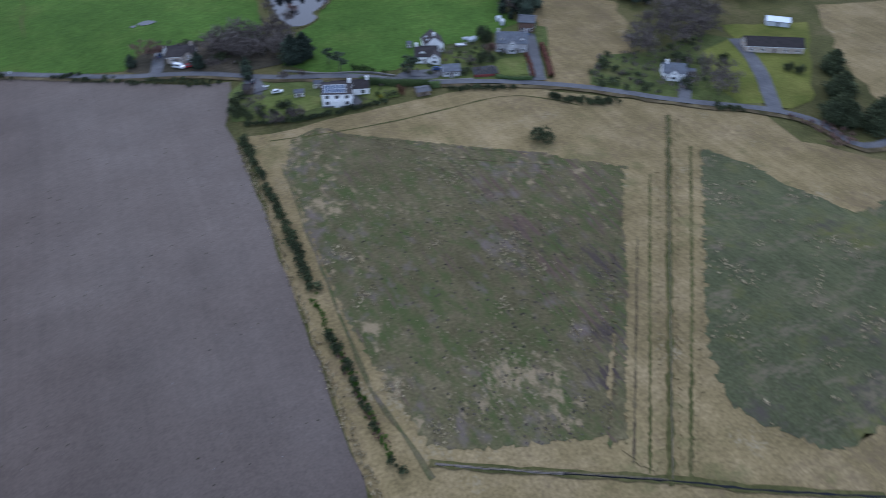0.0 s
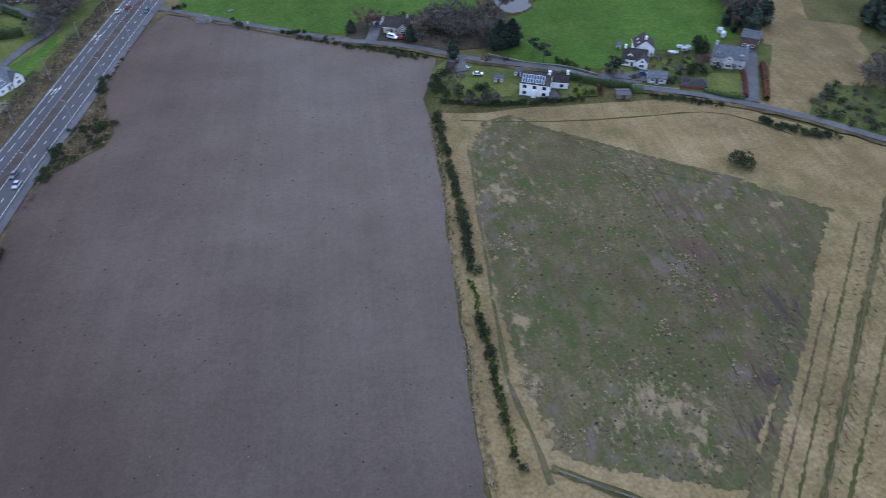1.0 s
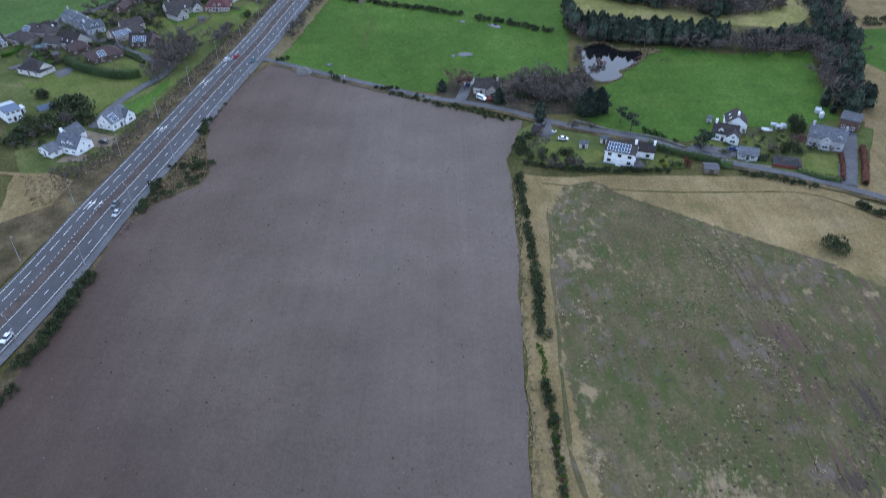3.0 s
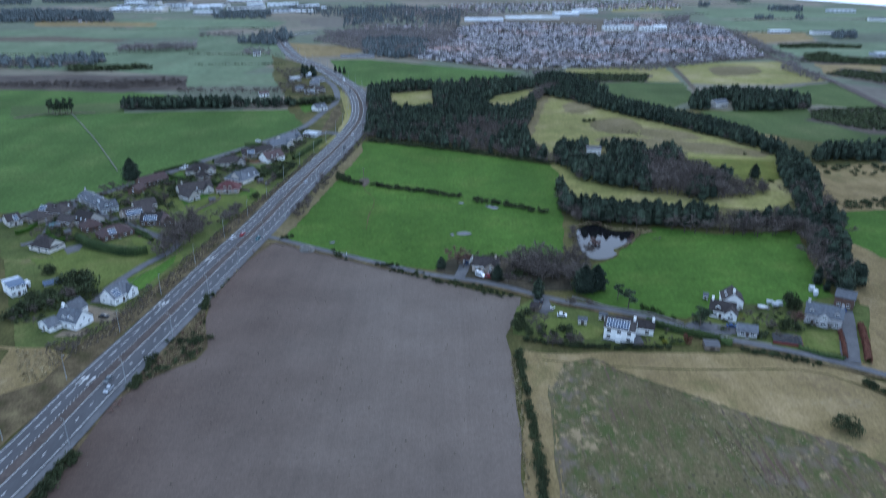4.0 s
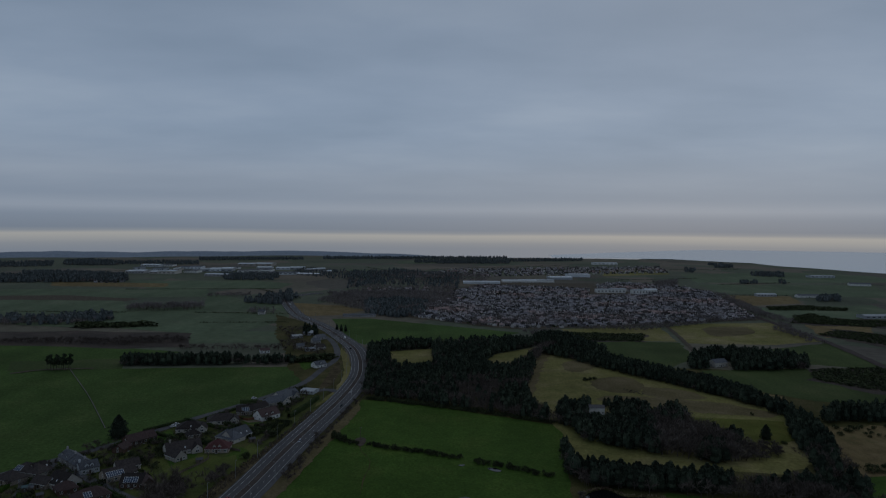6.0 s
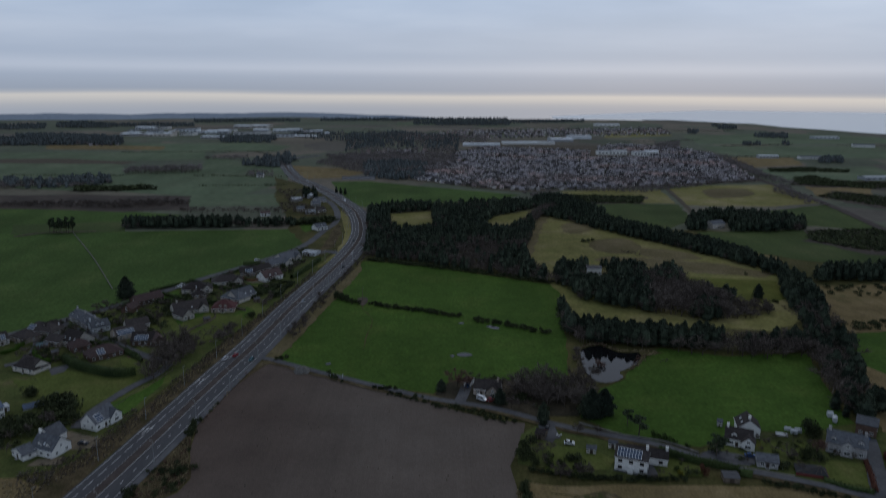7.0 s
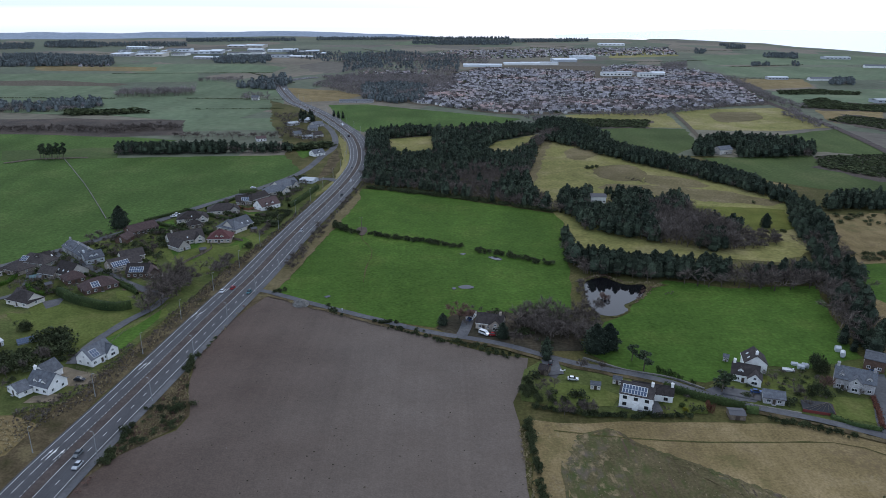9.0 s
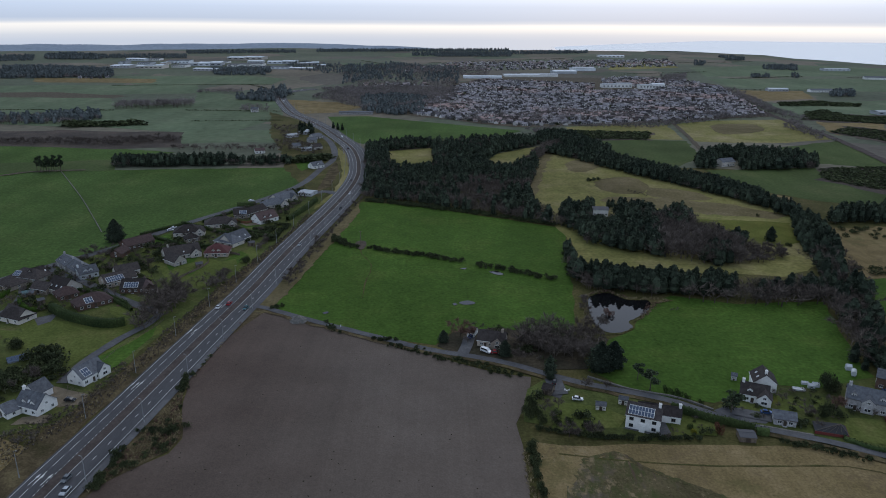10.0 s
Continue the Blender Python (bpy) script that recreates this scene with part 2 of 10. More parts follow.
HEDGE_TURN = radians(2.0)
M = dict(
    # field colours of the far plain are paled and greyed to imitate haze
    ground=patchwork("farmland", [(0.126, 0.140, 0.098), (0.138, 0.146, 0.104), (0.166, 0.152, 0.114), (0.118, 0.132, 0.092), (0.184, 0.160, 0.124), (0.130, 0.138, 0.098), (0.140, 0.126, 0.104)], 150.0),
    soil=None,
    grass=surface("pasture_grass", [(0.30, (0.042, 0.078, 0.014)), (0.52, (0.054, 0.097, 0.017)), (0.75, (0.080, 0.114, 0.024))], 0.03, 0.6, 0.28, 0.95, 0.5, detail=12.0, broken=0.66, coarse=[(0.008, 0.22), (0.18, 0.14), (0.5, 0.12), (0.04, 0.14, (1.0, 0.15))]),
    # distant pasture: grass colour with haze mixed in, paler and less green
    hazed_grass=surface("hazed_pasture", [(0.30, (0.096, 0.124, 0.074)), (0.52, (0.110, 0.138, 0.082)), (0.75, (0.142, 0.156, 0.100))], 0.01, 0.1, 0.2, 0.95, 0.2, detail=10.0, broken=0.6, coarse=[(0.004, 0.2), (0.03, 0.14, (1.0, 0.12))]),
    mid_grass=surface("dull_pasture", [(0.30, (0.046, 0.077, 0.020)), (0.52, (0.057, 0.094, 0.024)), (0.75, (0.084, 0.112, 0.034))], 0.02, 0.5, 0.28, 0.95, 0.4, detail=12.0, broken=0.66, coarse=[(0.008, 0.26), (0.04, 0.16, (1.0, 0.12)), (0.25, 0.14)]),
    rough=surface("rough_grass", [(0.30, (0.048, 0.048, 0.018)), (0.50, (0.070, 0.066, 0.024)), (0.70, (0.106, 0.086, 0.040))], 0.05, 0.8, 0.3, 0.95, 0.5, detail=10.0, broken=0.6, coarse=[(0.015, 0.25)]),
    moor=surface("dark_heather_moor", [(0.30, (0.052, 0.044, 0.039)), (0.50, (0.072, 0.060, 0.051)), (0.72, (0.104, 0.082, 0.066))], 0.03, 0.4, 0.3, 0.95, 0.5, detail=10.0),
    grass_dark=surface("dark_pasture", [(0.30, (0.050, 0.070, 0.024)), (0.55, (0.062, 0.083, 0.029)), (0.75, (0.086, 0.098, 0.040))], 0.02, 0.4, 0.25, 0.95, 0.3, detail=10.0, coarse=[(0.006, 0.25), (0.05, 0.12, (1.0, 0.1))]),
    lawn=surface("garden_lawn", [(0.30, (0.050, 0.057, 0.020)), (0.50, (0.068, 0.082, 0.025)), (0.62, (0.086, 0.090, 0.031)), (0.76, (0.108, 0.090, 0.046))], 0.06, 0.9, 0.3, 0.95, 0.4, detail=10.0, broken=0.6, coarse=[(0.02, 0.3), (0.2, 0.2)]),
    mown=surface("mown_lawn", [(0.30, (0.070, 0.088, 0.022)), (0.55, (0.092, 0.108, 0.029)), (0.75, (0.124, 0.120, 0.042))], 0.05, 0.8, 0.24, 0.95, 0.3, detail=10.0, broken=0.6, coarse=[(0.02, 0.2), (0.15, 0.12)]),
    heath=surface("rough_hill_grass", [(0.30, (0.118, 0.122, 0.038)), (0.48, (0.172, 0.158, 0.056)), (0.62, (0.216, 0.184, 0.086)), (0.78, (0.256, 0.206, 0.120))], 0.016, 0.4, 0.25, 0.95, 0.4, detail=12.0, broken=0.62, coarse=[(0.006, 0.25), (0.1, 0.18)]),
    bracken=surface("dead_bracken_grass", [(0.28, (0.084, 0.074, 0.034)), (0.46, (0.124, 0.102, 0.050)), (0.70, (0.172, 0.138, 0.080))], 0.04, 0.6, 0.3, 0.95, 0.6, detail=12.0, broken=0.65, coarse=[(0.012, 0.28)]),
    scrub=surface("scrubland", [(0.30, (0.026, 0.027, 0.017)), (0.50, (0.049, 0.042, 0.029)), (0.72, (0.098, 0.078, 0.052))], 0.06, 0.7, 0.35, 0.95, 0.6),
    bank=surface("roadside_bank", [(0.30, (0.042, 0.038, 0.017)), (0.50, (0.076, 0.058, 0.033)), (0.72, (0.130, 0.105, 0.055))], 0.12, 1.2, 0.35, 0.95, 0.6),
    mud=surface("bare_track", [(0.30, (0.066, 0.055, 0.041)), (0.70, (0.120, 0.101, 0.074))], 0.2, 1.2, 0.3, 0.95, 0.4),
    asphalt=surface("asphalt", [(0.30, (0.045, 0.044, 0.048)), (0.70, (0.062, 0.061, 0.065))], 0.05, 1.1, 0.14, 0.7, 0.1, squeeze=(3.0, 0.4, 1), spec=0.2, coarse=[(0.4, 0.08)]),
    lane=surface("worn_asphalt", [(0.30, (0.080, 0.080, 0.085)), (0.70, (0.118, 0.117, 0.120))], 0.08, 1.0, 0.18, 0.85, 0.1, coarse=[(0.3, 0.1)]),
    median=surface("median_strip", [(0.30, (0.056, 0.046, 0.041)), (0.70, (0.086, 0.070, 0.063))], 0.15, 1.0, 0.25, 0.9, 0.3),
    gravel=surface("gravel", [(0.30, (0.130, 0.105, 0.072)), (0.70, (0.200, 0.165, 0.120))], 0.3, 2.5, 0.25, 0.95, 0.3),
    paint=plain("road_paint", (0.62, 0.62, 0.60), 0.7),
    conifer=surface("conifer_needles", [(0.30, (0.028, 0.038, 0.027)), (0.70, (0.056, 0.070, 0.045))], 0.05, 1.0, 0.3, 0.95, 0.0, island=0.5, spec=0.1),
    pine=surface("pine_needles", [(0.30, (0.034, 0.048, 0.028)), (0.70, (0.060, 0.076, 0.043))], 0.05, 1.0, 0.3, 0.95, 0.0, island=0.4, spec=0.1),
    gorse=surface("gorse_leaves", [(0.30, (0.034, 0.042, 0.022)), (0.70, (0.068, 0.080, 0.036))], 0.08, 1.0, 0.3, 0.95, 0.0, island=0.45, spec=0.1),
    hedge=surface("hedge_leaves", [(0.30, (0.032, 0.050, 0.018)), (0.70, (0.068, 0.092, 0.030))], 0.1, 1.0, 0.3, 0.95, 0.0, island=0.35, spec=0.1),
    beech=surface("copper_leaves", [(0.30, (0.085, 0.036, 0.026)), (0.70, (0.150, 0.068, 0.046))], 0.4, 2.0, 0.3, 0.9, 0.0, island=0.35),
    yellow=surface("golden_leaves", [(0.30, (0.150, 0.150, 0.020)), (0.70, (0.240, 0.220, 0.030))], 0.4, 2.0, 0.3, 0.9, 0.0, island=0.3),
    twig=surface("bare_twigs", [(0.30, (0.084, 0.068, 0.058)), (0.70, (0.132, 0.110, 0.094))], 0.04, 1.0, 0.25, 0.95, 0.0, island=0.4, spec=0.1),
    redtwig=surface("russet_twigs", [(0.30, (0.110, 0.062, 0.050)), (0.70, (0.170, 0.105, 0.082))], 0.04, 1.0, 0.25, 0.95, 0.0, island=0.3, spec=0.1),
    # backdrop hills: the blue-grey of far haze is put into their colour
    hills=surface("hazed_hills", [(0.30, (0.225, 0.262, 0.315)), (0.70, (0.262, 0.298, 0.348))], 0.004, 0.05, 0.15, 0.95, 0.0),
    # far conifers: blue-grey distance haze mixed into the needle colour
    ridge=surface("hazed_needles", [(0.30, (0.088, 0.101, 0.102)), (0.70, (0.128, 0.141, 0.138))], 0.02, 0.2, 0.2, 0.95, 0.0, island=0.2, spec=0.1),
    weed=surface("fresh_weeds", [(0.30, (0.035, 0.075, 0.010)), (0.70, (0.070, 0.125, 0.018))], 0.2, 1.0, 0.25, 0.95, 0.0, island=0.35, spec=0.1),
    # far leafless trees: twig colour lifted to imitate haze
    far_twig=surface("hazed_twigs", [(0.30, (0.160, 0.139, 0.132)), (0.70, (0.235, 0.206, 0.194))], 0.02, 0.3, 0.2, 0.95, 0.0, island=0.3),
    deadgrass=surface("dead_grass_blades", [(0.30, (0.200, 0.160, 0.090)), (0.70, (0.330, 0.270, 0.160))], 0.2, 1.0, 0.25, 0.95, 0.0, island=0.35, spec=0.1),
    bark=surface("bark", [(0.30, (0.070, 0.057, 0.046)), (0.70, (0.115, 0.095, 0.078))], 0.5, 3.0, 0.3, 0.95, 0.0, each=0.2),
    white=surface("white_render", [(0.30, (0.62, 0.61, 0.58)), (0.70, (0.76, 0.75, 0.72))], 0.4, 2.5, 0.08, 0.85, 0.1),
    cream=surface("cream_render", [(0.30, (0.37, 0.34, 0.30)), (0.70, (0.49, 0.455, 0.40))], 0.4, 2.5, 0.1, 0.85, 0.1, each=0.25),
    stone=surface("grey_granite", [(0.30, (0.27, 0.26, 0.26)), (0.70, (0.42, 0.41, 0.40))], 0.9, 3.5, 0.25, 0.85, 0.2, each=0.1),
    fyfe=surface("beige_block", [(0.30, (0.26, 0.22, 0.18)), (0.70, (0.40, 0.34, 0.28))], 0.9, 3.5, 0.22, 0.85, 0.2, each=0.15),
    brick=surface("red_brown_cladding", [(0.30, (0.095, 0.060, 0.046)), (0.70, (0.150, 0.098, 0.075))], 0.9, 4.0, 0.2, 0.85, 0.2),
    slate=surface("grey_slate", [(0.30, (0.075, 0.079, 0.090)), (0.70, (0.123, 0.130, 0.143))], 0.8, 4.0, 0.25, 0.6, 0.2, each=0.15),
    tile=surface("brown_concrete_tile", [(0.30, (0.036, 0.031, 0.030)), (0.70, (0.062, 0.053, 0.050))], 0.8, 4.0, 0.25, 0.7, 0.2, each=0.25),
    redtile=surface("red_concrete_tile", [(0.30, (0.064, 0.044, 0.042)), (0.70, (0.096, 0.068, 0.064))], 0.8, 4.0, 0.2, 0.7, 0.2, each=0.15),
    red_roof=surface("weathered_red_tile", [(0.30, (0.078, 0.034, 0.034)), (0.70, (0.112, 0.052, 0.050))], 0.8, 4.0, 0.25, 0.7, 0.2),
    lead=plain("flat_roof_felt", (0.075, 0.075, 0.082), 0.8),
    net=plain("dark_netting", (0.030, 0.030, 0.033), 0.9),
    teal=plain("teal_paint", (0.09, 0.15, 0.16), 0.7),
    orange=plain("orange_brown_boards", (0.20, 0.085, 0.045), 0.8),
    redboard=plain("red_boards", (0.150, 0.030, 0.025), 0.8),
    mossy=surface("yellow_mossy_lawn", [(0.30, (0.084, 0.096, 0.020)), (0.70, (0.124, 0.122, 0.030))], 0.08, 0.9, 0.25, 0.95, 0.4, coarse=[(0.03, 0.25)]),
    frame=plain("white_window_frame", (0.72, 0.72, 0.70), 0.4),
    dark_frame=plain("dark_window_frame", (0.06, 0.045, 0.035), 0.4),
    glass=plain("window_glass", (0.020, 0.024, 0.028), 0.08),
    solar=plain("solar_cells", (0.075, 0.100, 0.150), 0.15),
    steel=plain("galvanised_steel", (0.30, 0.31, 0.31), 0.5, 0.3),
    timber=surface("weathered_timber", [(0.30, (0.110, 0.088, 0.066)), (0.70, (0.190, 0.155, 0.120))], 1.0, 5.0, 0.25, 0.85, 0.2),
    rubber=plain("tyre_rubber", (0.02, 0.02, 0.02), 0.85),
    lamp=plain("lamp_lens", (0.65, 0.65, 0.60), 0.2),
    redlamp=plain("tail_lens", (0.35, 0.02, 0.02), 0.25),
    plastic=plain("white_plastic", (0.50, 0.52, 0.54), 0.35),
    rock=surface("pale_rubble", [(0.30, (0.110, 0.105, 0.096)), (0.70, (0.198, 0.187, 0.171))], 0.8, 3.0, 0.3, 0.9, 0.3),
    town_wall=surface("town_walls", [(0.30, (0.285, 0.268, 0.252)), (0.60, (0.415, 0.392, 0.370))], 0.03, 0.3, 0.2, 0.85, 0.0, island=0.7),
    # distant roofs: colour lightened to stand in for haze over the town
    town_roof=surface("town_roofs", [(0.38, (0.150, 0.145, 0.156)), (0.52, (0.172, 0.155, 0.160)), (0.60, (0.215, 0.155, 0.142))], 0.008, 0.3, 0.2, 0.75, 0.0, island=0.75),
    shed_wall=surface("metal_cladding", [(0.30, (0.42, 0.44, 0.46)), (0.70, (0.56, 0.58, 0.60))], 0.02, 0.3, 0.1, 0.6, 0.0, each=0.35),
    shed_roof=surface("metal_roof_sheet", [(0.30, (0.38, 0.41, 0.44)), (0.70, (0.56, 0.58, 0.60))], 0.02, 0.3, 0.1, 0.5, 0.0, each=0.3),
)


def layered(name, stops, layers, turn=0.0, sway=1.0):
    """Pasture of several plants: a base of grass with drifts of other growth lying over it.
    layers: colour, patch size in metres, drawn-out factor along the rows, where patches begin, how softly, and drift size; sway: how far the drifts gather the patches."""
    m = surface(name, stops, 0.06, 1.1, 0.3, 0.95, 0.6, detail=12.0, broken=0.65, coarse=[(0.012, 0.2), (0.35, 0.14, (1.0, 0.10))], turn=turn)
    n, l = m.node_tree.nodes, m.node_tree.links
    b = n["Principled BSDF"]
    c = b.inputs["Base Color"].links[0].from_socket
    geo = n.new("ShaderNodeNewGeometry")
    for i, (color, size, pull, begin, soft, drift, *zones) in enumerate(layers):
        place = n.new("ShaderNodeMapping")
        place.inputs["Location"].default_value = (31.0 * i, 17.0 * i, 5.0 * i)
        place.inputs["Rotation"].default_value, place.inputs["Scale"].default_value = (0, 0, turn), (1, 1 / pull, 1)
        l.new(geo.outputs["Position"], place.inputs[0])
        patch, broad, both, edge, mix = n.new("ShaderNodeTexNoise"), n.new("ShaderNodeTexNoise"), n.new("ShaderNodeMath"), n.new("ShaderNodeMapRange"), n.new("ShaderNodeMix")
        patch.inputs["Scale"].default_value, patch.inputs["Detail"].default_value, patch.inputs["Roughness"].default_value = 1 / size, 6.0, 0.62
        broad.inputs["Scale"].default_value, broad.inputs["Detail"].default_value = 1 / drift, 2.0
        l.new(place.outputs[0], patch.inputs["Vector"])
        l.new(place.outputs[0], broad.inputs["Vector"])
        both.operation = "MULTIPLY_ADD"
        l.new(broad.outputs["Fac"], both.inputs[0])
        both.inputs[1].default_value = sway
        l.new(patch.outputs["Fac"], both.inputs[2])
        edge.inputs["From Min"].default_value, edge.inputs["From Max"].default_value = begin, begin + soft
        total = both.outputs[0]
        # places where this growth stands thicker: centre, reach and how much
        for cx, cy, reach, extra in zones:
            away_from, near, more = n.new("ShaderNodeVectorMath"), n.new("ShaderNodeMapRange"), n.new("ShaderNodeMath")
            away_from.operation, more.operation = "DISTANCE", "ADD"
            away_from.inputs[1].default_value = (cx, cy, 0)
            l.new(geo.outputs["Position"], away_from.inputs[0])
            near.interpolation_type = "SMOOTHSTEP"
            near.inputs["From Min"].default_value, near.inputs["From Max"].default_value = 0.0, reach
            near.inputs["To Min"].default_value, near.inputs["To Max"].default_value = extra, 0.0
            l.new(away_from.outputs["Value"], near.inputs["Value"])
            l.new(total, more.inputs[0])
            l.new(near.outputs[0], more.inputs[1])
            total = more.outputs[0]
        l.new(total, edge.inputs["Value"])
        mix.data_type = "RGBA"
        l.new(edge.outputs[0], mix.inputs["Factor"])
        l.new(c, mix.inputs["A"])
        mix.inputs["B"].default_value = (*color, 1)
        c = mix.outputs["Result"]
    l.new(c, b.inputs["Base Color"])
    return m


def drifting(mat_in, axis, low, high, dark, light, wander=0.25, size=0.012):
    """Multiplies a colour by a slow change across the land, broken up by noise; it paints lens falloff into the soil.
    """
    n, l = mat_in.node_tree.nodes, mat_in.node_tree.links
    b = n["Principled BSDF"]
    c = b.inputs["Base Color"].links[0].from_socket
    geo, sep, t, add, rng, mul = (n.new("ShaderNode" + k) for k in ("NewGeometry", "SeparateXYZ", "TexNoise", "Math", "MapRange", "Mix"))
    l.new(geo.outputs["Position"], sep.inputs[0])
    l.new(geo.outputs["Position"], t.inputs["Vector"])
    t.inputs["Scale"].default_value, t.inputs["Detail"].default_value = size, 5.0
    rng.inputs["From Min"].default_value, rng.inputs["From Max"].default_value = low, high
    l.new(sep.outputs[axis], rng.inputs["Value"])
    add.operation = "MULTIPLY_ADD"
    l.new(t.outputs["Fac"], add.inputs[0])
    add.inputs[1].default_value = 2 * wander
    l.new(rng.outputs[0], add.inputs[2])
    tint = ramp(n, [(wander, dark), (1 + wander, light)])
    l.new(add.outputs[0], tint.inputs[0])
    mul.data_type, mul.blend_type = "RGBA", "MULTIPLY"
    mul.inputs["Factor"].default_value = 1.0
    l.new(c, mul.inputs["A"])
    l.new(tint.outputs[0], mul.inputs["B"])
    l.new(mul.outputs["Result"], b.inputs["Base Color"])
    return mat_in


# harrowed soil: faint drill lines, dark drifts, redder and darker towards the carriageway, part of it lens falloff
M["soil"] = drifting(surface("ploughed_soil", [(0.30, (0.080, 0.062, 0.051)), (0.50, (0.092, 0.073, 0.061)), (0.72, (0.108, 0.088, 0.075))], 0.014, 1.6, 0.16, 0.8, 0.35, detail=14.0, broken=0.66, spec=0.10,
                             coarse=[(0.008, 0.16), (0.9, 0.035, (1.0, 0.012)), (0.16, 0.07, (1.0, 0.02)), (0.05, 0.10), (0.5, 0.08)], turn=HEDGE_TURN),
                     "X", -120.0, 10.0, (0.66, 0.56, 0.52), (1.06, 1.06, 1.04), 0.3, 0.016)
# near soil darkened like lens falloff, far soil brightened like grazing sheen
drifting(M["soil"], "Y", 20.0, 215.0, (0.72, 0.70, 0.71), (1.13, 1.14, 1.14), 0.15, 0.03)
M["straw"] = layered("dry_straw_grass", [(0.30, (0.128, 0.098, 0.044)), (0.50, (0.178, 0.134, 0.064)), (0.72, (0.236, 0.178, 0.094))],
                     [((0.092, 0.090, 0.034), 7.0, 1.0, 1.10, 0.35, 40.0), ((0.128, 0.094, 0.052), 2.5, 1.0, 1.06, 0.3, 25.0), ((0.225, 0.182, 0.108), 1.2, 1.0, 1.18, 0.2, 18.0)], HEDGE_TURN)
M["mottled"] = layered("mottled_pasture", [(0.30, (0.070, 0.061, 0.029)), (0.50, (0.090, 0.076, 0.038)), (0.72, (0.122, 0.098, 0.054))],
                       [((0.056, 0.067, 0.023), 5.0, 2.0, 0.66, 0.22, 30.0, (58, 128, 26, 0.09), (70, 190, 34, 0.06), (84, 107, 14, 0.10), (124, 146, 22, 0.14)),
                        ((0.116, 0.092, 0.074), 4.5, 1.6, 0.74, 0.18, 40.0, (90, 146, 12, 0.16), (86, 137, 10, 0.14), (90, 102, 6, 0.24), (100, 172, 14, 0.12), (80, 84, 16, 0.08), (46, 88, 10, 0.10), (118, 178, 14, 0.10)),
                        ((0.088, 0.060, 0.044), 1.4, 12.0, 0.76, 0.11, 60.0, (101, 172, 12, 0.12), (99, 150, 13, 0.14), (99, 128, 13, 0.14), (97, 106, 11, 0.13)),
                        ((0.056, 0.043, 0.035), 1.3, 5.0, 0.82, 0.14, 30.0, (112, 124, 14, 0.18), (96, 98, 8, 0.26), (87, 86, 8, 0.26), (102, 140, 14, 0.10), (46, 86, 8, 0.16)),
                        ((0.205, 0.156, 0.090), 3.0, 1.5, 0.805, 0.13, 40.0, (42, 155, 12, 0.11), (38, 128, 11, 0.14), (36, 108, 11, 0.17), (37, 92, 7, 0.15), (54, 93, 9, 0.16), (66, 98, 10, 0.14), (75, 93, 10, 0.15), (72, 82, 10, 0.17), (44, 185, 10, 0.10)),
                        ((0.190, 0.152, 0.094), 1.2, 1.3, 0.795, 0.12, 70.0, (62, 98, 34, 0.06), (40, 130, 20, 0.06), (104, 150, 20, 0.04))], HEDGE_TURN, 0.4)
M["tussocky"] = layered("tussocky_pasture", [(0.30, (0.053, 0.056, 0.028)), (0.50, (0.066, 0.069, 0.034)), (0.72, (0.088, 0.086, 0.042))],
                        [((0.092, 0.090, 0.030), 8.0, 1.0, 1.04, 0.30, 40.0), ((0.062, 0.052, 0.040), 4.0, 1.0, 1.06, 0.25, 30.0), ((0.128, 0.104, 0.066), 2.4, 0.45, 1.05, 0.30, 14.0)], HEDGE_TURN)


def water(name, color, rough, bump, scale):
    m = bpy.data.materials.new(name)
    m.use_nodes = True
    n, l = m.node_tree.nodes, m.node_tree.links
    b = n["Principled BSDF"]
    b.inputs["Base Color"].default_value, b.inputs["Roughness"].default_value, b.inputs["IOR"].default_value = (*color, 1), rough, 1.33
    geo, t, bp = n.new("ShaderNodeNewGeometry"), n.new("ShaderNodeTexNoise"), n.new("ShaderNodeBump")
    t.inputs["Scale"].default_value = scale
    bp.inputs["Strength"].default_value, bp.inputs["Distance"].default_value = bump, 0.1
    l.new(geo.outputs["Position"], t.inputs["Vector"])
    l.new(t.outputs["Fac"], bp.inputs["Height"])
    l.new(bp.outputs[0], b.inputs["Normal"])
    return m


M["pond"] = water("still_water", (0.006, 0.006, 0.007), 0.015, 0.005, 0.6)
M["sea"] = water("sea_water", (0.32, 0.34, 0.36), 0.16, 0.02, 0.05)
CAR_PAINT = dict(white=(0.72, 0.73, 0.74), red=(0.33, 0.025, 0.03), grey=(0.16, 0.17, 0.18), teal=(0.05, 0.13, 0.15), black=(0.02, 0.02, 0.024), blue=(0.05, 0.10, 0.24), silver=(0.45, 0.47, 0.50))
PAINTS = {k: plain("car_paint_" + k, c, 0.22, 0.2) for k, c in CAR_PAINT.items()}

# ---------------------------------------------------------------- builders


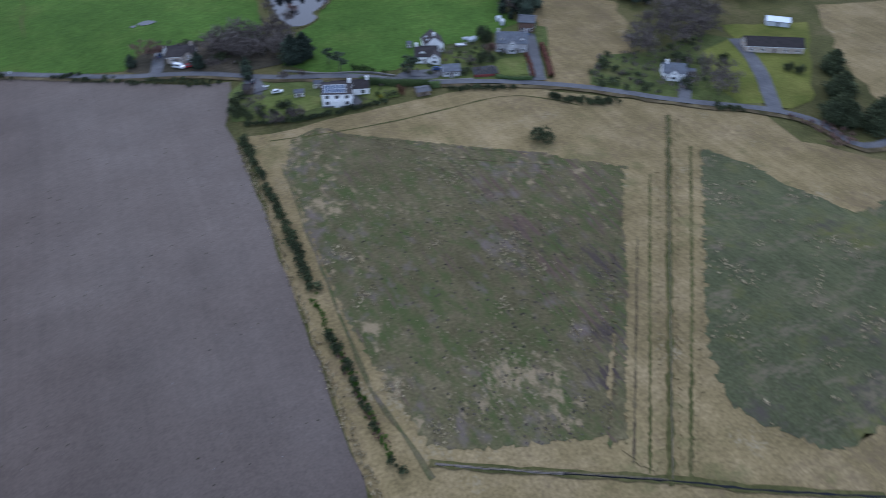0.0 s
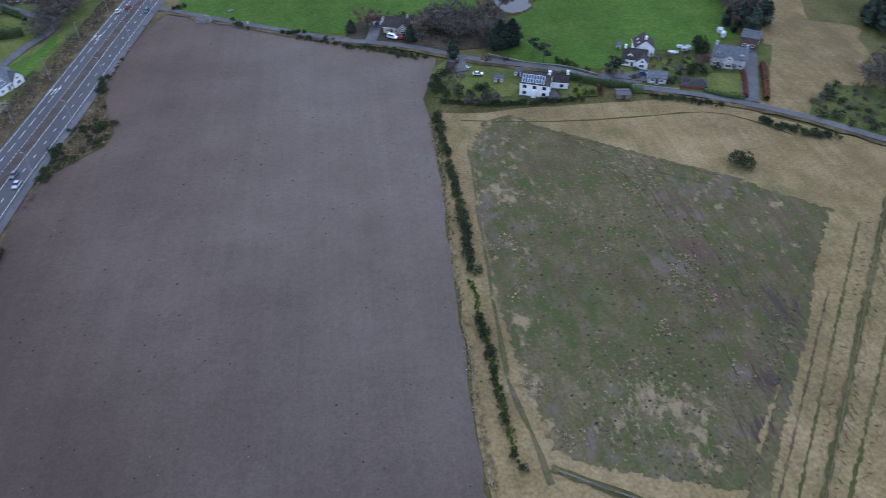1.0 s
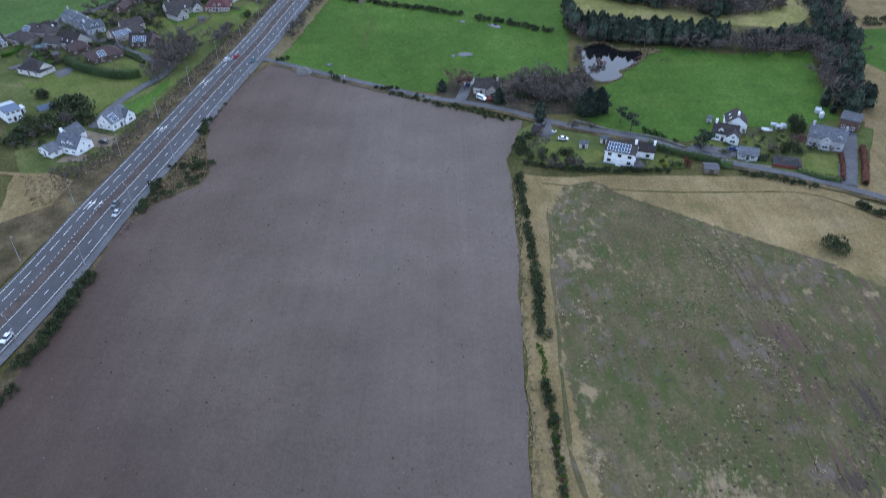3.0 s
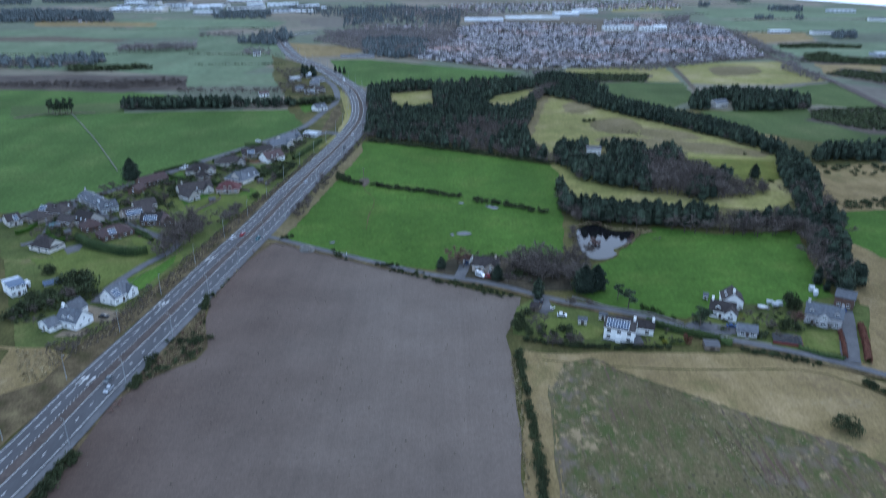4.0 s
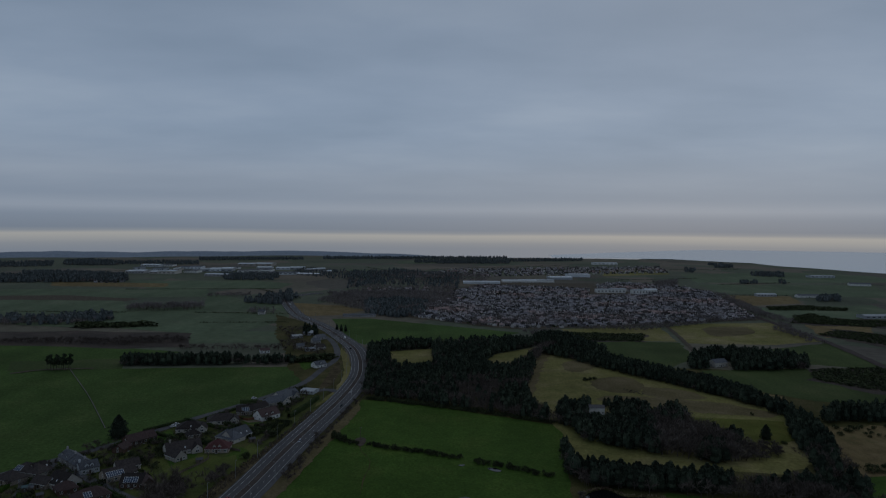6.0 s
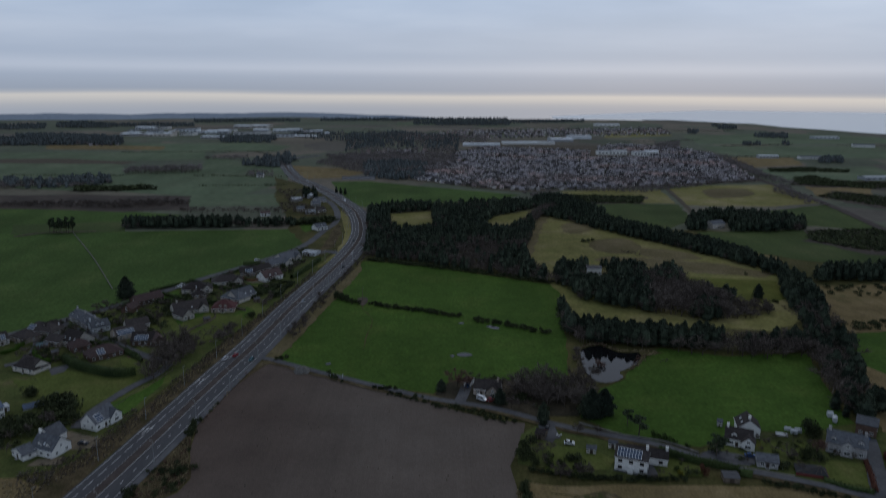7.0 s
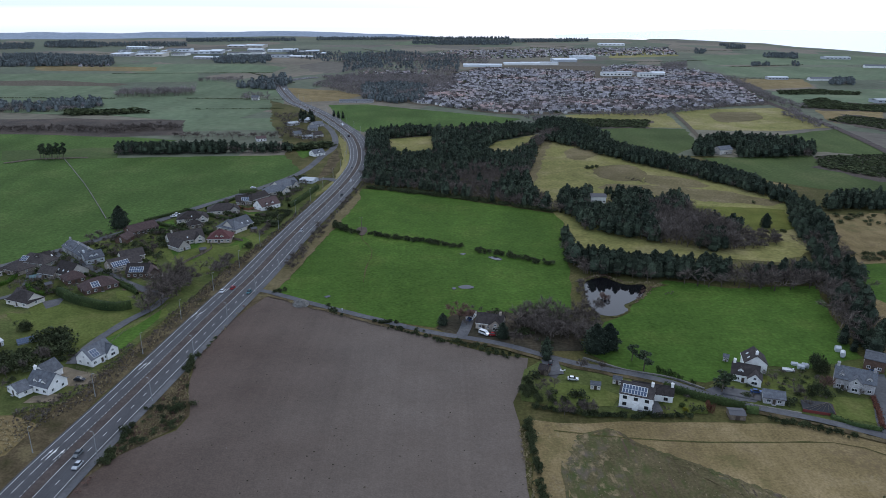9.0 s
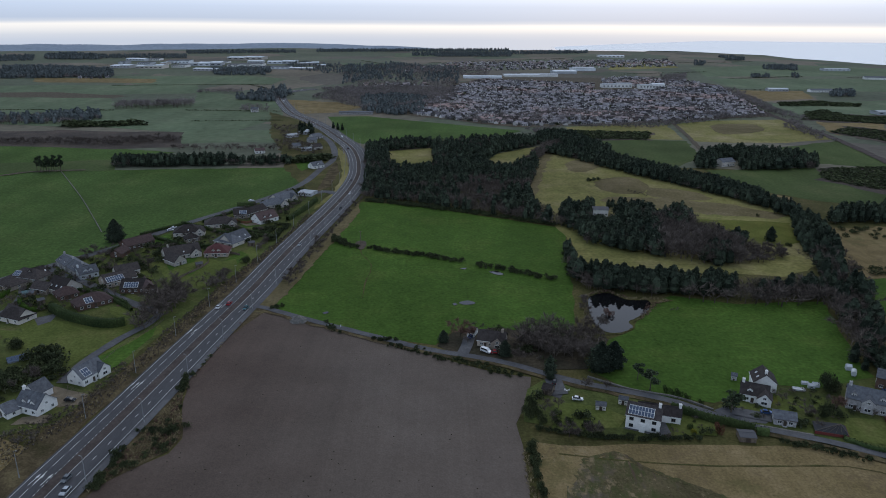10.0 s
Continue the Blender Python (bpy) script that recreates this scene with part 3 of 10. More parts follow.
class Geo:
    """Collects corners and faces of one mesh."""

    def __init__(self):
        self.v, self.f, self.m = [], [], []

    def add(self, verts, faces, mi=0):
        k = len(self.v)
        self.v += [tuple(p) for p in verts]
        self.f += [tuple(i + k for i in f) for f in faces]
        self.m += [mi] * len(faces)
        return self

    def box(self, x0, x1, y0, y1, z0, z1, mi=0):
        return self.add([(x0, y0, z0), (x1, y0, z0), (x1, y1, z0), (x0, y1, z0), (x0, y0, z1), (x1, y0, z1), (x1, y1, z1), (x0, y1, z1)],
                        [(3, 2, 1, 0), (4, 5, 6, 7), (0, 1, 5, 4), (1, 2, 6, 5), (2, 3, 7, 6), (3, 0, 4, 7)], mi)

    def rod(self, a, b, r0, r1, n=6, mi=0):
        a, b = Vector(a), Vector(b)
        d = (b - a).normalized()
        u = d.orthogonal().normalized()
        w = d.cross(u)
        ring = [(math.cos(2 * math.pi * i / n), math.sin(2 * math.pi * i / n)) for i in range(n)]
        vs = [a + (u * c + w * s) * r0 for c, s in ring] + [b + (u * c + w * s) * r1 for c, s in ring]
        fs = [(i, (i + 1) % n, n + (i + 1) % n, n + i) for i in range(n)] + [tuple(range(n - 1, -1, -1)), tuple(range(n, 2 * n))]
        return self.add(vs, fs, mi)

    def slab(self, corners, thick, mi=0):
        """A flat plate: corners counter-clockwise seen from above, made thick downwards."""
        n = len(corners)
        low = [(x, y, z - thick) for x, y, z in corners]
        return self.add(list(corners) + low, [tuple(range(n)), tuple(range(2 * n - 1, n - 1, -1))] + [((i + 1) % n, i, n + i, n + (i + 1) % n) for i in range(n)], mi)

    def mesh(self, name, *mats):
        me = bpy.data.meshes.new(name)
        me.from_pydata(self.v, [], self.f)
        for m in mats:
            me.materials.append(m)
        if any(self.m):
            me.polygons.foreach_set("material_index", self.m)
        return me


def part(name, geo, mats, parent, label="", at=None):
    mats = mats if isinstance(mats, (list, tuple)) else [mats]
    ob = new(name, geo if isinstance(geo, bpy.types.Mesh) else geo.mesh(name, *mats))
    ob.parent = parent
    if at is not None:
        ob.matrix_local = at
    return tagged(ob, label) if label else ob


def np_mesh(name, verts, tris, index, mats):
    """A mesh of many triangles from arrays."""
    me = bpy.data.meshes.new(name)
    me.vertices.add(len(verts))
    me.vertices.foreach_set("co", np.asarray(verts, np.float32).ravel())
    me.loops.add(len(tris) * 3)
    me.loops.foreach_set("vertex_index", np.asarray(tris, np.int32).ravel())
    me.polygons.add(len(tris))
    me.polygons.foreach_set("loop_start", np.arange(0, len(tris) * 3, 3, dtype=np.int32))
    me.polygons.foreach_set("loop_total", np.full(len(tris), 3, np.int32))
    for m in mats:
        me.materials.append(m)
    me.polygons.foreach_set("material_index", np.asarray(index, np.int32))
    me.update(calc_edges=True)
    return me


def smooth(points, step=6.0):
    """A path through points (Catmull-Rom), in even steps."""
    p = [Vector(q).to_2d() for q in points]
    p = [p[0] * 2 - p[1]] + p + [p[-1] * 2 - p[-2]]
    out = []
    for a, b, c, d in zip(p, p[1:], p[2:], p[3:]):
        n = max(1, int((c - b).length / step))
        for i in range(n):
            t = i / n
            out.append(0.5 * (2 * b + (c - a) * t + (2 * a - 5 * b + 4 * c - d) * t * t + (3 * b - a - 3 * c + d) * t ** 3))
    return out + [p[-2]]


def normals(path):
    res = []
    for i in range(len(path)):
        d = path[min(i + 1, len(path) - 1)] - path[max(i - 1, 0)]
        d.normalize()
        res.append(Vector((d.y, -d.x)))
    return res


LEVEL = 0.0


def ribbon(name, path, a, b, z, mat, parent=None, label="", category="", kind="structure", wob=0.0, rise=0.0):
    """A strip along a path from offset a to offset b (right of the path is positive)."""
    global LEVEL
    if not parent and name != "road":
        LEVEL += 0.002
        z += LEVEL * 0.15 - 0.05
    ns = normals(path)
    g = Geo()
    rnd = random.Random(len(path))
    vs = []
    for p, n in zip(path, ns):
        for o in (a, b):
            q = p + n * (o + rnd.uniform(-wob, wob))
            vs.append((q.x, q.y, z))
    k = len(path)
    g.add(vs, [(2 * i, 2 * i + 1, 2 * i + 3, 2 * i + 2) for i in range(k - 1)])
    if rise:
        g.add([(x, y, z - rise) for x, y, z in vs], [])
        o = 2 * k
        g.f += [(2 * i, 2 * i + 2, o + 2 * i + 2, o + 2 * i) for i in range(k - 1)] + [(2 * i + 3, 2 * i + 1, o + 2 * i + 1, o + 2 * i + 3) for i in range(k - 1)]
        g.m += [0] * (2 * k - 2)
    ob = new(name, g.mesh(name, mat))
    if parent:
        ob.parent = parent
    return tagged(ob, label, category, kind=kind) if label else ob


def sheet(name, corners, z, mat, label, category="field", jag=0.9, step=7.0, kind="structure", parent=None):
    """A patch of ground cover with a slightly ragged outline; each lies a little over the one before."""
    global LEVEL
    LEVEL += 0.0015
    z += LEVEL
    rnd = random.Random(int(abs(corners[0][0]) * 10) + len(corners))
    pts = []
    for (x0, y0), (x1, y1) in zip(corners, corners[1:] + corners[:1]):
        n = max(1, min(220, int(math.hypot(x1 - x0, y1 - y0) / step)))
        for i in range(n):
            t = i / n
            pts.append(Vector((x0 + (x1 - x0) * t + rnd.uniform(-jag, jag), y0 + (y1 - y0) * t + rnd.uniform(-jag, jag), z)))
    tris = tessellate_polygon([pts])
    me = bpy.data.meshes.new(name)
    fs = []
    for a, b, c in tris:
        up = (pts[b] - pts[a]).cross(pts[c] - pts[a]).z
        fs.append((a, b, c) if up > 0 else (a, c, b))
    me.from_pydata([tuple(p) for p in pts], [], fs)
    me.materials.append(mat)
    ob = new(name, me)
    if parent:
        ob.parent = parent
    return tagged(ob, label, category, kind=kind)


def rounded(corners, step=1.5):
    """A closed outline through the corners without kinks."""
    p = smooth(list(corners[-2:]) + list(corners) + list(corners[:2]), step)
    a = min(range(len(p)), key=lambda i: (p[i] - Vector(corners[0])).length if i < len(p) // 2 else 1e9)
    b = min(range(len(p)), key=lambda i: (p[i] - Vector(corners[0])).length if i >= len(p) // 2 else 1e9)
    return [tuple(q) for q in p[a:b]]


def inside(poly, x, y):
    hit = np.zeros(np.shape(x), bool)
    for (x0, y0), (x1, y1) in zip(poly, poly[1:] + poly[:1]):
        cross = ((y0 > y) != (y1 > y)) & (x < (x1 - x0) * (y - y0) / ((y1 - y0) or 1e-9) + x0)
        hit ^= cross
    return hit


def spots(poly, gap, rng, holes=()):
    """Jittered places, about gap apart, inside a polygon."""
    a = np.array(poly)
    x, y = np.meshgrid(np.arange(a[:, 0].min(), a[:, 0].max() + gap, gap), np.arange(a[:, 1].min(), a[:, 1].max() + gap, gap))
    x, y = x.ravel() + rng.uniform(-0.45, 0.45, x.size) * gap, y.ravel() + rng.uniform(-0.45, 0.45, x.size) * gap
    keep = inside(poly, x, y)
    for hole in holes:
        keep &= ~inside(hole, x, y)
    return np.stack([x[keep], y[keep]], 1)


# ---------------------------------------------------------------- ground, fields, water


def build_ground():
    rings = [0] + [30 * 1.06 ** i for i in range(1, 90)]
    rings = [r for r in rings if r < 4650] + [4700]
    seg = 240
    vs, fs = [(0, 0, 0)], []
    for r in rings[1:]:
        for i in range(seg):
            a = 2 * math.pi * i / seg
            x, y = r * math.sin(a), r * math.cos(a)
            side = math.atan2(x, y)
            rise = min(1, max(0, (r - 2500) / 600))
            fall = min(1, max(0, (r - 3320) / 350))
            land = min(1, max(0, (0.34 - side) / 0.08))
            roll = 5 * noise.noise((x / 700, y / 700, 3.1)) + 4 * noise.noise((x / 260, y / 260, 7.7))
            z = land * (rise * (1 - fall) * max(roll, -1.0) - 75 * fall)
            vs.append((x, y, z - 0.02))
    fs += [(0, 1 + (i + 1) % seg, 1 + i) for i in range(seg)]
    for k in range(len(rings) - 2):
        a, b = 1 + k * seg, 1 + (k + 1) * seg
        fs += [(a + i, a + (i + 1) % seg, b + (i + 1) % seg, b + i) for i in range(seg)]
    me = bpy.data.meshes.new("ground")
    me.from_pydata(vs, [], fs)
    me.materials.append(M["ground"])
    tagged(new("ground", me), "winter farmland reaching to low hills on the horizon", "ground", kind="structure")


build_ground()


def far_ridge(name, a0, a1, radius, base, swing, label):
    """A long low hill far off: a ridge in cross-section with a wavy crest."""
    g, n = Geo(), 60
    for i in range(n + 1):
        a = a0 + (a1 - a0) * i / n
        ends = min(1, 4 * i / n, 4 * (1 - i / n))
        top = -60 + (60 + base + swing * (noise.noise((a * 9, 1.3, radius)) + 0.5 * noise.noise((a * 31, 4.2, radius)))) * ends ** 0.5
        for k, (dr, z) in enumerate(((-260, -75), (-110, -75 + (top + 75) * 0.72), (0, top), (120, -75))):
            g.v.append(((radius + dr) * math.sin(a), (radius + dr) * math.cos(a), z))
    for i in range(n):
        for k in range(3):
            p = i * 4 + k
            g.f.append((p, p + 4, p + 5, p + 1))
            g.m.append(0)
    tagged(new(name, g.mesh(name, M["hills"])), label, "hills", kind="structure")


far_ridge("backdrop_hills", -0.95, -0.02, 4500, -26, 12, "haze-tinted blue-grey wooded hills on the horizon")
far_ridge("backdrop_hills", -0.62, 0.10, 3950, -22, 9, "haze-tinted low blue-grey wooded ridge before the horizon")
sheet("rough_ground", [(-330, 40), (430, 40), (430, 260), (330, 470), (330, 700), (-60, 740), (-330, 560)], 0.0, M["rough"], "rough brown ground between fields and woods", "ground", jag=6, step=30)
# right of the ploughed field: dry grass with mottled grazing on it
sheet("field", [(30.8, 240.9), (50, 238.4), (63.3, 239.5), (94.6, 240.7), (123, 239.3), (144.6, 232.7), (164.8, 216.6)] + [(223.1, 169.8), (222.1, 148.3), (239.4, 125.3)] + [(420, 150), (420, 30), (20, 30)] + [(20.5, 78.4), (23.3, 150.7)], 0.05, M["straw"], "dry straw-coloured rough grass beside the ploughed field")
sheet("grazed_patch", [(45.6, 230.3), (58, 234.1), (67.1, 224.7), (86.7, 210.5), (106.4, 196.3), (129.3, 181.1), (142.2, 169.8)] + [(151.2, 162.6), (118.7, 121.7), (88.7, 86.8), (79.2, 70.3)] + [(49.4, 80.1), (37.7, 86.4), (35.5, 105.8), (33.7, 135.2), (36.5, 178.7), (38.8, 213.4)], 0.12, M["mottled"], "mottled green and brown grazed pasture with bare patches", jag=0.9, step=0.9)
sheet("grazed_patch", [(183.7, 161.1), (192.8, 144.3), (195.6, 128.2), (203.8, 106.7)] + [(420, 125), (420, 52)] + [(123.5, 44.2), (117.5, 52.3), (109.8, 65), (120.1, 85.1)], 0.12, M["tussocky"], "dull green grazed pasture dotted with straw tussocks", jag=1.1, step=1.2)
sheet("ploughed_field", [(-97.9, 356.5), (-90.9, 359.5), (-74.5, 349), (-50.2, 334.1), (-22.4, 318), (3, 301.8), (22.9, 290.8), (35, 288), (34.3, 277.8), (29, 260.8), (25.7, 253)] + [(27.4, 238.8), (25.7, 202.7), (23.3, 150.7), (21.5, 114.6), (19.9, 78.4)] + [(38, 20), (-118, 20), (-118, 110)] + [(-116.8, 124.3), (-116.6, 137.8), (-115.5, 150.4), (-115, 165.6), (-114.7, 182.5), (-114.9, 205), (-108.1, 218.4)] + [(-99.6, 227.4), (-94.1, 233.8), (-93, 243), (-100.9, 265.8), (-104.5, 284.8), (-100.9, 324.2)], 0.16, M["soil"], "bare brown ploughed field with faint drill lines", jag=0.7)
sheet("field", [(-65.1, 575.3), (-19.6, 560.6), (27.5, 535.5), (86.4, 502.9), (76, 447.2), (70.8, 393.5), (65, 350.8), (58.6, 326.7), (25.2, 336.9), (3.4, 331.6), (-4.4, 317.1), (-33.3, 325.6), (-68.1, 344.3), (-85.1, 356.7), (-88.1, 364.7), (-85.5, 404.5), (-75.8, 480)], 0.09, M["grass"], "lush green pasture split by a gorse hedge")
sheet("field", [(60.2, 294.7), (76.6, 325), (89, 334.5), (96.1, 349.1), (105.3, 362), (120.5, 378.4), (151.2, 367.9), (199.9, 370.8), (188.6, 335.6), (180.1, 303.6), (178, 289.4), (148, 278.9), (131.7, 283.3), (113.9, 273.2), (104.5, 268.9), (91, 271.3), (74.6, 276.4)], 0.09, M["grass"], "green pasture beside a reedy pond")
sheet("field", [(-409.2, 671.4), (-357.7, 682.8), (-260.8, 693.2), (-150, 704.3), (-125.1, 672), (-122.6, 644), (-152.3, 564.5), (-178.4, 510.3), (-205.6, 465.3), (-230.2, 424.3), (-248.5, 398.4)] + [(-520, 410), (-640, 690)], 0.09, M["mid_grass"], "wide green pasture crossed by a faint wall line")
sheet("field", [(-586.2, 840), (-503.7, 831.7), (-398.8, 813.5), (-286.2, 779.8), (-324.4, 715.5), (-341.6, 693.5), (-410.7, 673.8), (-462.5, 657.9)], 0.09, M["mid_grass"], "green pasture behind a clump of pines")
sheet("field", [(70.9, 600.9), (71.9, 702.8), (88.9, 730.7), (133.7, 854.5), (160.1, 836.6), (182.1, 739.3), (217.5, 669.3), (254.2, 605.3), (260.1, 528.1), (243.4, 473.4), (232.4, 433.8), (199.9, 408.8), (137.4, 417.3), (77.3, 434.4), (83.1, 483), (74.3, 539.6)], 0.09, M["heath"], "yellow-green rough hill pasture among woods", jag=2.0)
for c in ([(-60.6, 793.9), (-11.6, 816.2), (-7.5, 700.5), (-14.6, 642.4), (-39.6, 641.8), (-51.1, 699.3)], [(31.8, 666.6), (37.3, 723.5), (58.8, 784.6), (114.5, 835), (107.7, 776.5), (82.6, 724.9), (60.2, 665), (33.1, 643.7)]):
    sheet("field", c, 0.12, M["heath"], "small yellow-green clearing enclosed by trees", jag=1.5)
sheet("field", [(-166, 1062.5), (-109.6, 1071.1), (-50, 1033), (50.5, 973.9), (103.5, 942.3), (74.9, 905.3), (11.2, 861.7), (-54.9, 851.6), (-82.4, 828.1), (-100.9, 849.9), (-124.8, 906.3)], 0.09, M["mid_grass"], "green field below the edge of the town")
sheet("field", [(152.4, 866.9), (216.4, 881.3), (292, 871.9), (274.3, 772.3), (224, 707.2), (184.2, 748.1), (163.8, 822.2)], 0.09, M["grass_dark"], "dark green field inside shelter belts", jag=2.0)
sheet("field", [(164.2, 978.6), (244.5, 997.2), (307, 999.9), (291.3, 879.9), (217.4, 885.4), (153.8, 874.9)], 0.06, M["heath"], "yellowish rough field at the edge of the town", jag=2.0)
sheet("field", [(322.2, 1011), (386, 1046.7), (503.2, 1063.4), (481.8, 891), (398.5, 860.1), (313.2, 864.8), (298.9, 872.2)], 0.09, M["heath"], "pale rough pasture with rushes beside the railway", jag=2.0)
sheet("field", [(255.6, 702.9), (368.3, 719.5), (364.9, 680.6), (382.5, 622.6), (402.5, 599.2), (376.4, 559.2), (323.4, 575.2), (295.7, 592.9), (267.5, 625.9)], 0.09, M["grass_dark"], "dark green field behind a conifer belt", jag=2.0)
sheet("field", [(381.4, 829.7), (475.2, 878.6), (462.6, 756.7), (466.3, 714.2), (436.7, 713.4), (384.2, 739.6)], 0.09, M["grass_dark"], "dull green field beside the railway", jag=2.0)
sheet("field", [(229.3, 402.9), (279.1, 410), (230.1, 326.8), (221.3, 352.7)], 0.09, M["grass"], "green field beyond a tree belt", jag=1.5)
sheet("field", [(265.8, 506.5), (347.6, 515.1), (279.1, 410), (230.3, 404.7)], 0.08, M["straw"], "rough straw-coloured moor beside conifers", jag=2.5)
sheet("field", [(278.2, 605.9), (288.1, 596.5), (283.9, 577.9), (273, 574.1)], 0.14, M["straw"], "small straw-coloured bank", jag=1.0)
sheet("field", [(214.7, 352.7), (241.9, 353), (198.5, 266.3), (185.8, 293.4)], 0.08, M["straw"], "dry grass field behind the farm houses", jag=2.0)
sheet("field", [(150.2, 226.3), (202.8, 311.3), (240.8, 293.6), (211.5, 239.7), (175.8, 219.9)], 0.08, M["straw"], "dry grass field behind the farm houses", jag=2.0)
sheet("field", [(330.1, 243.6), (390.8, 223.7), (288.4, 140.8), (275.5, 157), (287.9, 185)], 0.08, M["straw"], "dry grass slope beside dark trees", jag=2.0)
for c, k, lab in (([(-952.6, 1479), (-507.4, 1533.9), (-443.9, 1371), (-827.9, 1282.3)], "hazed_grass", "level green field"), ([(-867.6, 1345), (-728.3, 1373.5), (-557.5, 1316.3), (-571.7, 1279.5), (-761, 1268.7), (-827.9, 1282.3)], "mud", "strip of bare brown ground"),
                  ([(-827.9, 1282.3), (-571.7, 1279.5), (-526.3, 1155.8), (-680.9, 1050.5)], "hazed_grass", "level green field"), ([(-767.2, 1725.6), (-474.8, 1765.1), (-349.8, 1681.2), (-357.3, 1544.3), (-632.8, 1525.2)], "hazed_grass", "level green field"),
                  ([(-505.1, 1089.6), (-242.6, 1115.2), (-213.5, 1014.7), (-435.3, 968.6)], "hazed_grass", "level green field"), ([(-330.7, 925), (-205.3, 939.2), (-192.2, 846.6), (-299.5, 835.2)], "hazed_grass", "level green field"),
                  ([(-470.7, 1420.9), (-279.8, 1245.2), (-242.6, 1115.2), (-381.9, 1121.6)], "hazed_grass", "level green field"), ([(-919.7, 1667.4), (-636.9, 1659.5), (-613, 1564.6), (-861.2, 1560)], "straw", "pale stubble field"),
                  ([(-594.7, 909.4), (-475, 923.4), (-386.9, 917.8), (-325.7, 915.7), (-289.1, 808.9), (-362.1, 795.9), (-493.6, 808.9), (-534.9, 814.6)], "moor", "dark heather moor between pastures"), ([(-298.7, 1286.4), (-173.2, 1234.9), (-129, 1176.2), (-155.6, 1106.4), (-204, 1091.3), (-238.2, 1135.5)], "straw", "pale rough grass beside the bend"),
                  ([(-309.8, 2235), (-157.4, 2250.5), (-155.1, 1994.8), (-257.9, 1965.3)], "hazed_grass", "green hillside field"), ([(468.5, 1330.1), (592.5, 1488.8), (723.3, 1474.8), (679.7, 1342.1), (527.1, 1272.8)], "straw", "pale stubble field"),
                  ([(526.8, 1248.4), (800.3, 1322), (740, 1116.8), (524.8, 1100.5)], "hazed_grass", "green field near the coast"), ([(630, 1755.5), (1079.6, 1789.5), (962.1, 1457.3), (734.5, 1497.8), (611.2, 1536.3)], "hazed_grass", "dull green field near the coast"),
                  ([(717.5, 2139.7), (1086.6, 2296.7), (1293.3, 2147.2), (1241.2, 1885.2), (653.6, 1821.7)], "hazed_grass", "dull green field near the coast"), ([(541.2, 1065.1), (639.1, 1052.2), (562.5, 923.9), (498, 921.5)], "straw", "rough straw-coloured moor"),
                  ([(492.8, 2316.7), (729.7, 2396.7), (683.7, 2136.5), (463.1, 2029.3)], "heath", "pale rough field"), ([(-173.9, 2802.8), (178.3, 2977.1), (202.5, 2694.8), (-160.4, 2580.4)], "hazed_grass", "far green field")):
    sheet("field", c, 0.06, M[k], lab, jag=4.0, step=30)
sheet("dry_band", [(138.2, 596.7), (183.1, 590.2), (230.6, 569.6), (260.3, 542), (248.2, 529.3), (198.5, 542.3), (161.1, 561.2), (125.7, 581.5)], 0.14, M["bracken"], "band of dry straw grass across the hill", "grass strip", jag=3.0)
sheet("dry_band", [(66.9, 620.9), (79.5, 697.8), (124.2, 835.3), (135.2, 843.2), (104.9, 731.2), (88.9, 654.2), (76.8, 591.5)], 0.14, M["bracken"], "band of dry straw grass along the wood", "grass strip", jag=2.5)
sheet("dry_band", [(80.5, 468.1), (84.3, 470.5), (82.8, 449.6), (78, 434.4)], 0.14, M["straw"], "patch of dry grass at the wood corner", "grass strip", jag=1.0)
sheet("dry_band", [(171.7, 538.5), (185.6, 529.6), (252.4, 520.5), (237.7, 473.3), (217.1, 461), (197.1, 475), (185.2, 504.9)], 0.13, M["mossy"], "bright mossy pasture on the hill", "field", jag=2.0)
for c in ([(147, 874.6), (244.2, 870.2), (268.4, 939.6), (159.4, 949.2)], [(345.3, 661), (378.7, 616.3), (405, 603.1), (463.8, 693.3), (446.7, 730.1), (371.5, 716.9)], [(516.9, 1052.5), (663.4, 999.3), (727.4, 1097.5), (622.9, 1124.1), (556.6, 1127.5)], [(494.1, 934.7), (547.2, 821.1), (621.6, 935.1), (555.1, 999.9)]):
    sheet("moor", c, 0.12, M["moor"], "dark moor under a gorse thicket", "ground", jag=8.0, step=14)
for c in ([(138.7, 655.5), (170.7, 670.4), (181.5, 634.4), (158.6, 603), (136.4, 620.6)], [(179.7, 627.9), (206.1, 618.2), (220.5, 591.1), (190.1, 583), (172.3, 601.4)], [(123.2, 731.7), (150.2, 753), (154.1, 715.9), (126.9, 688.9)], [(370, 1002.5), (429.8, 1015.6), (419.3, 954.9), (356.1, 924.9)]):
    sheet("bracken_patch", rounded(c, 6.0), 0.14, M["bracken"], "patch of dead bracken on rough pasture", "grass strip", jag=2.0, step=5)
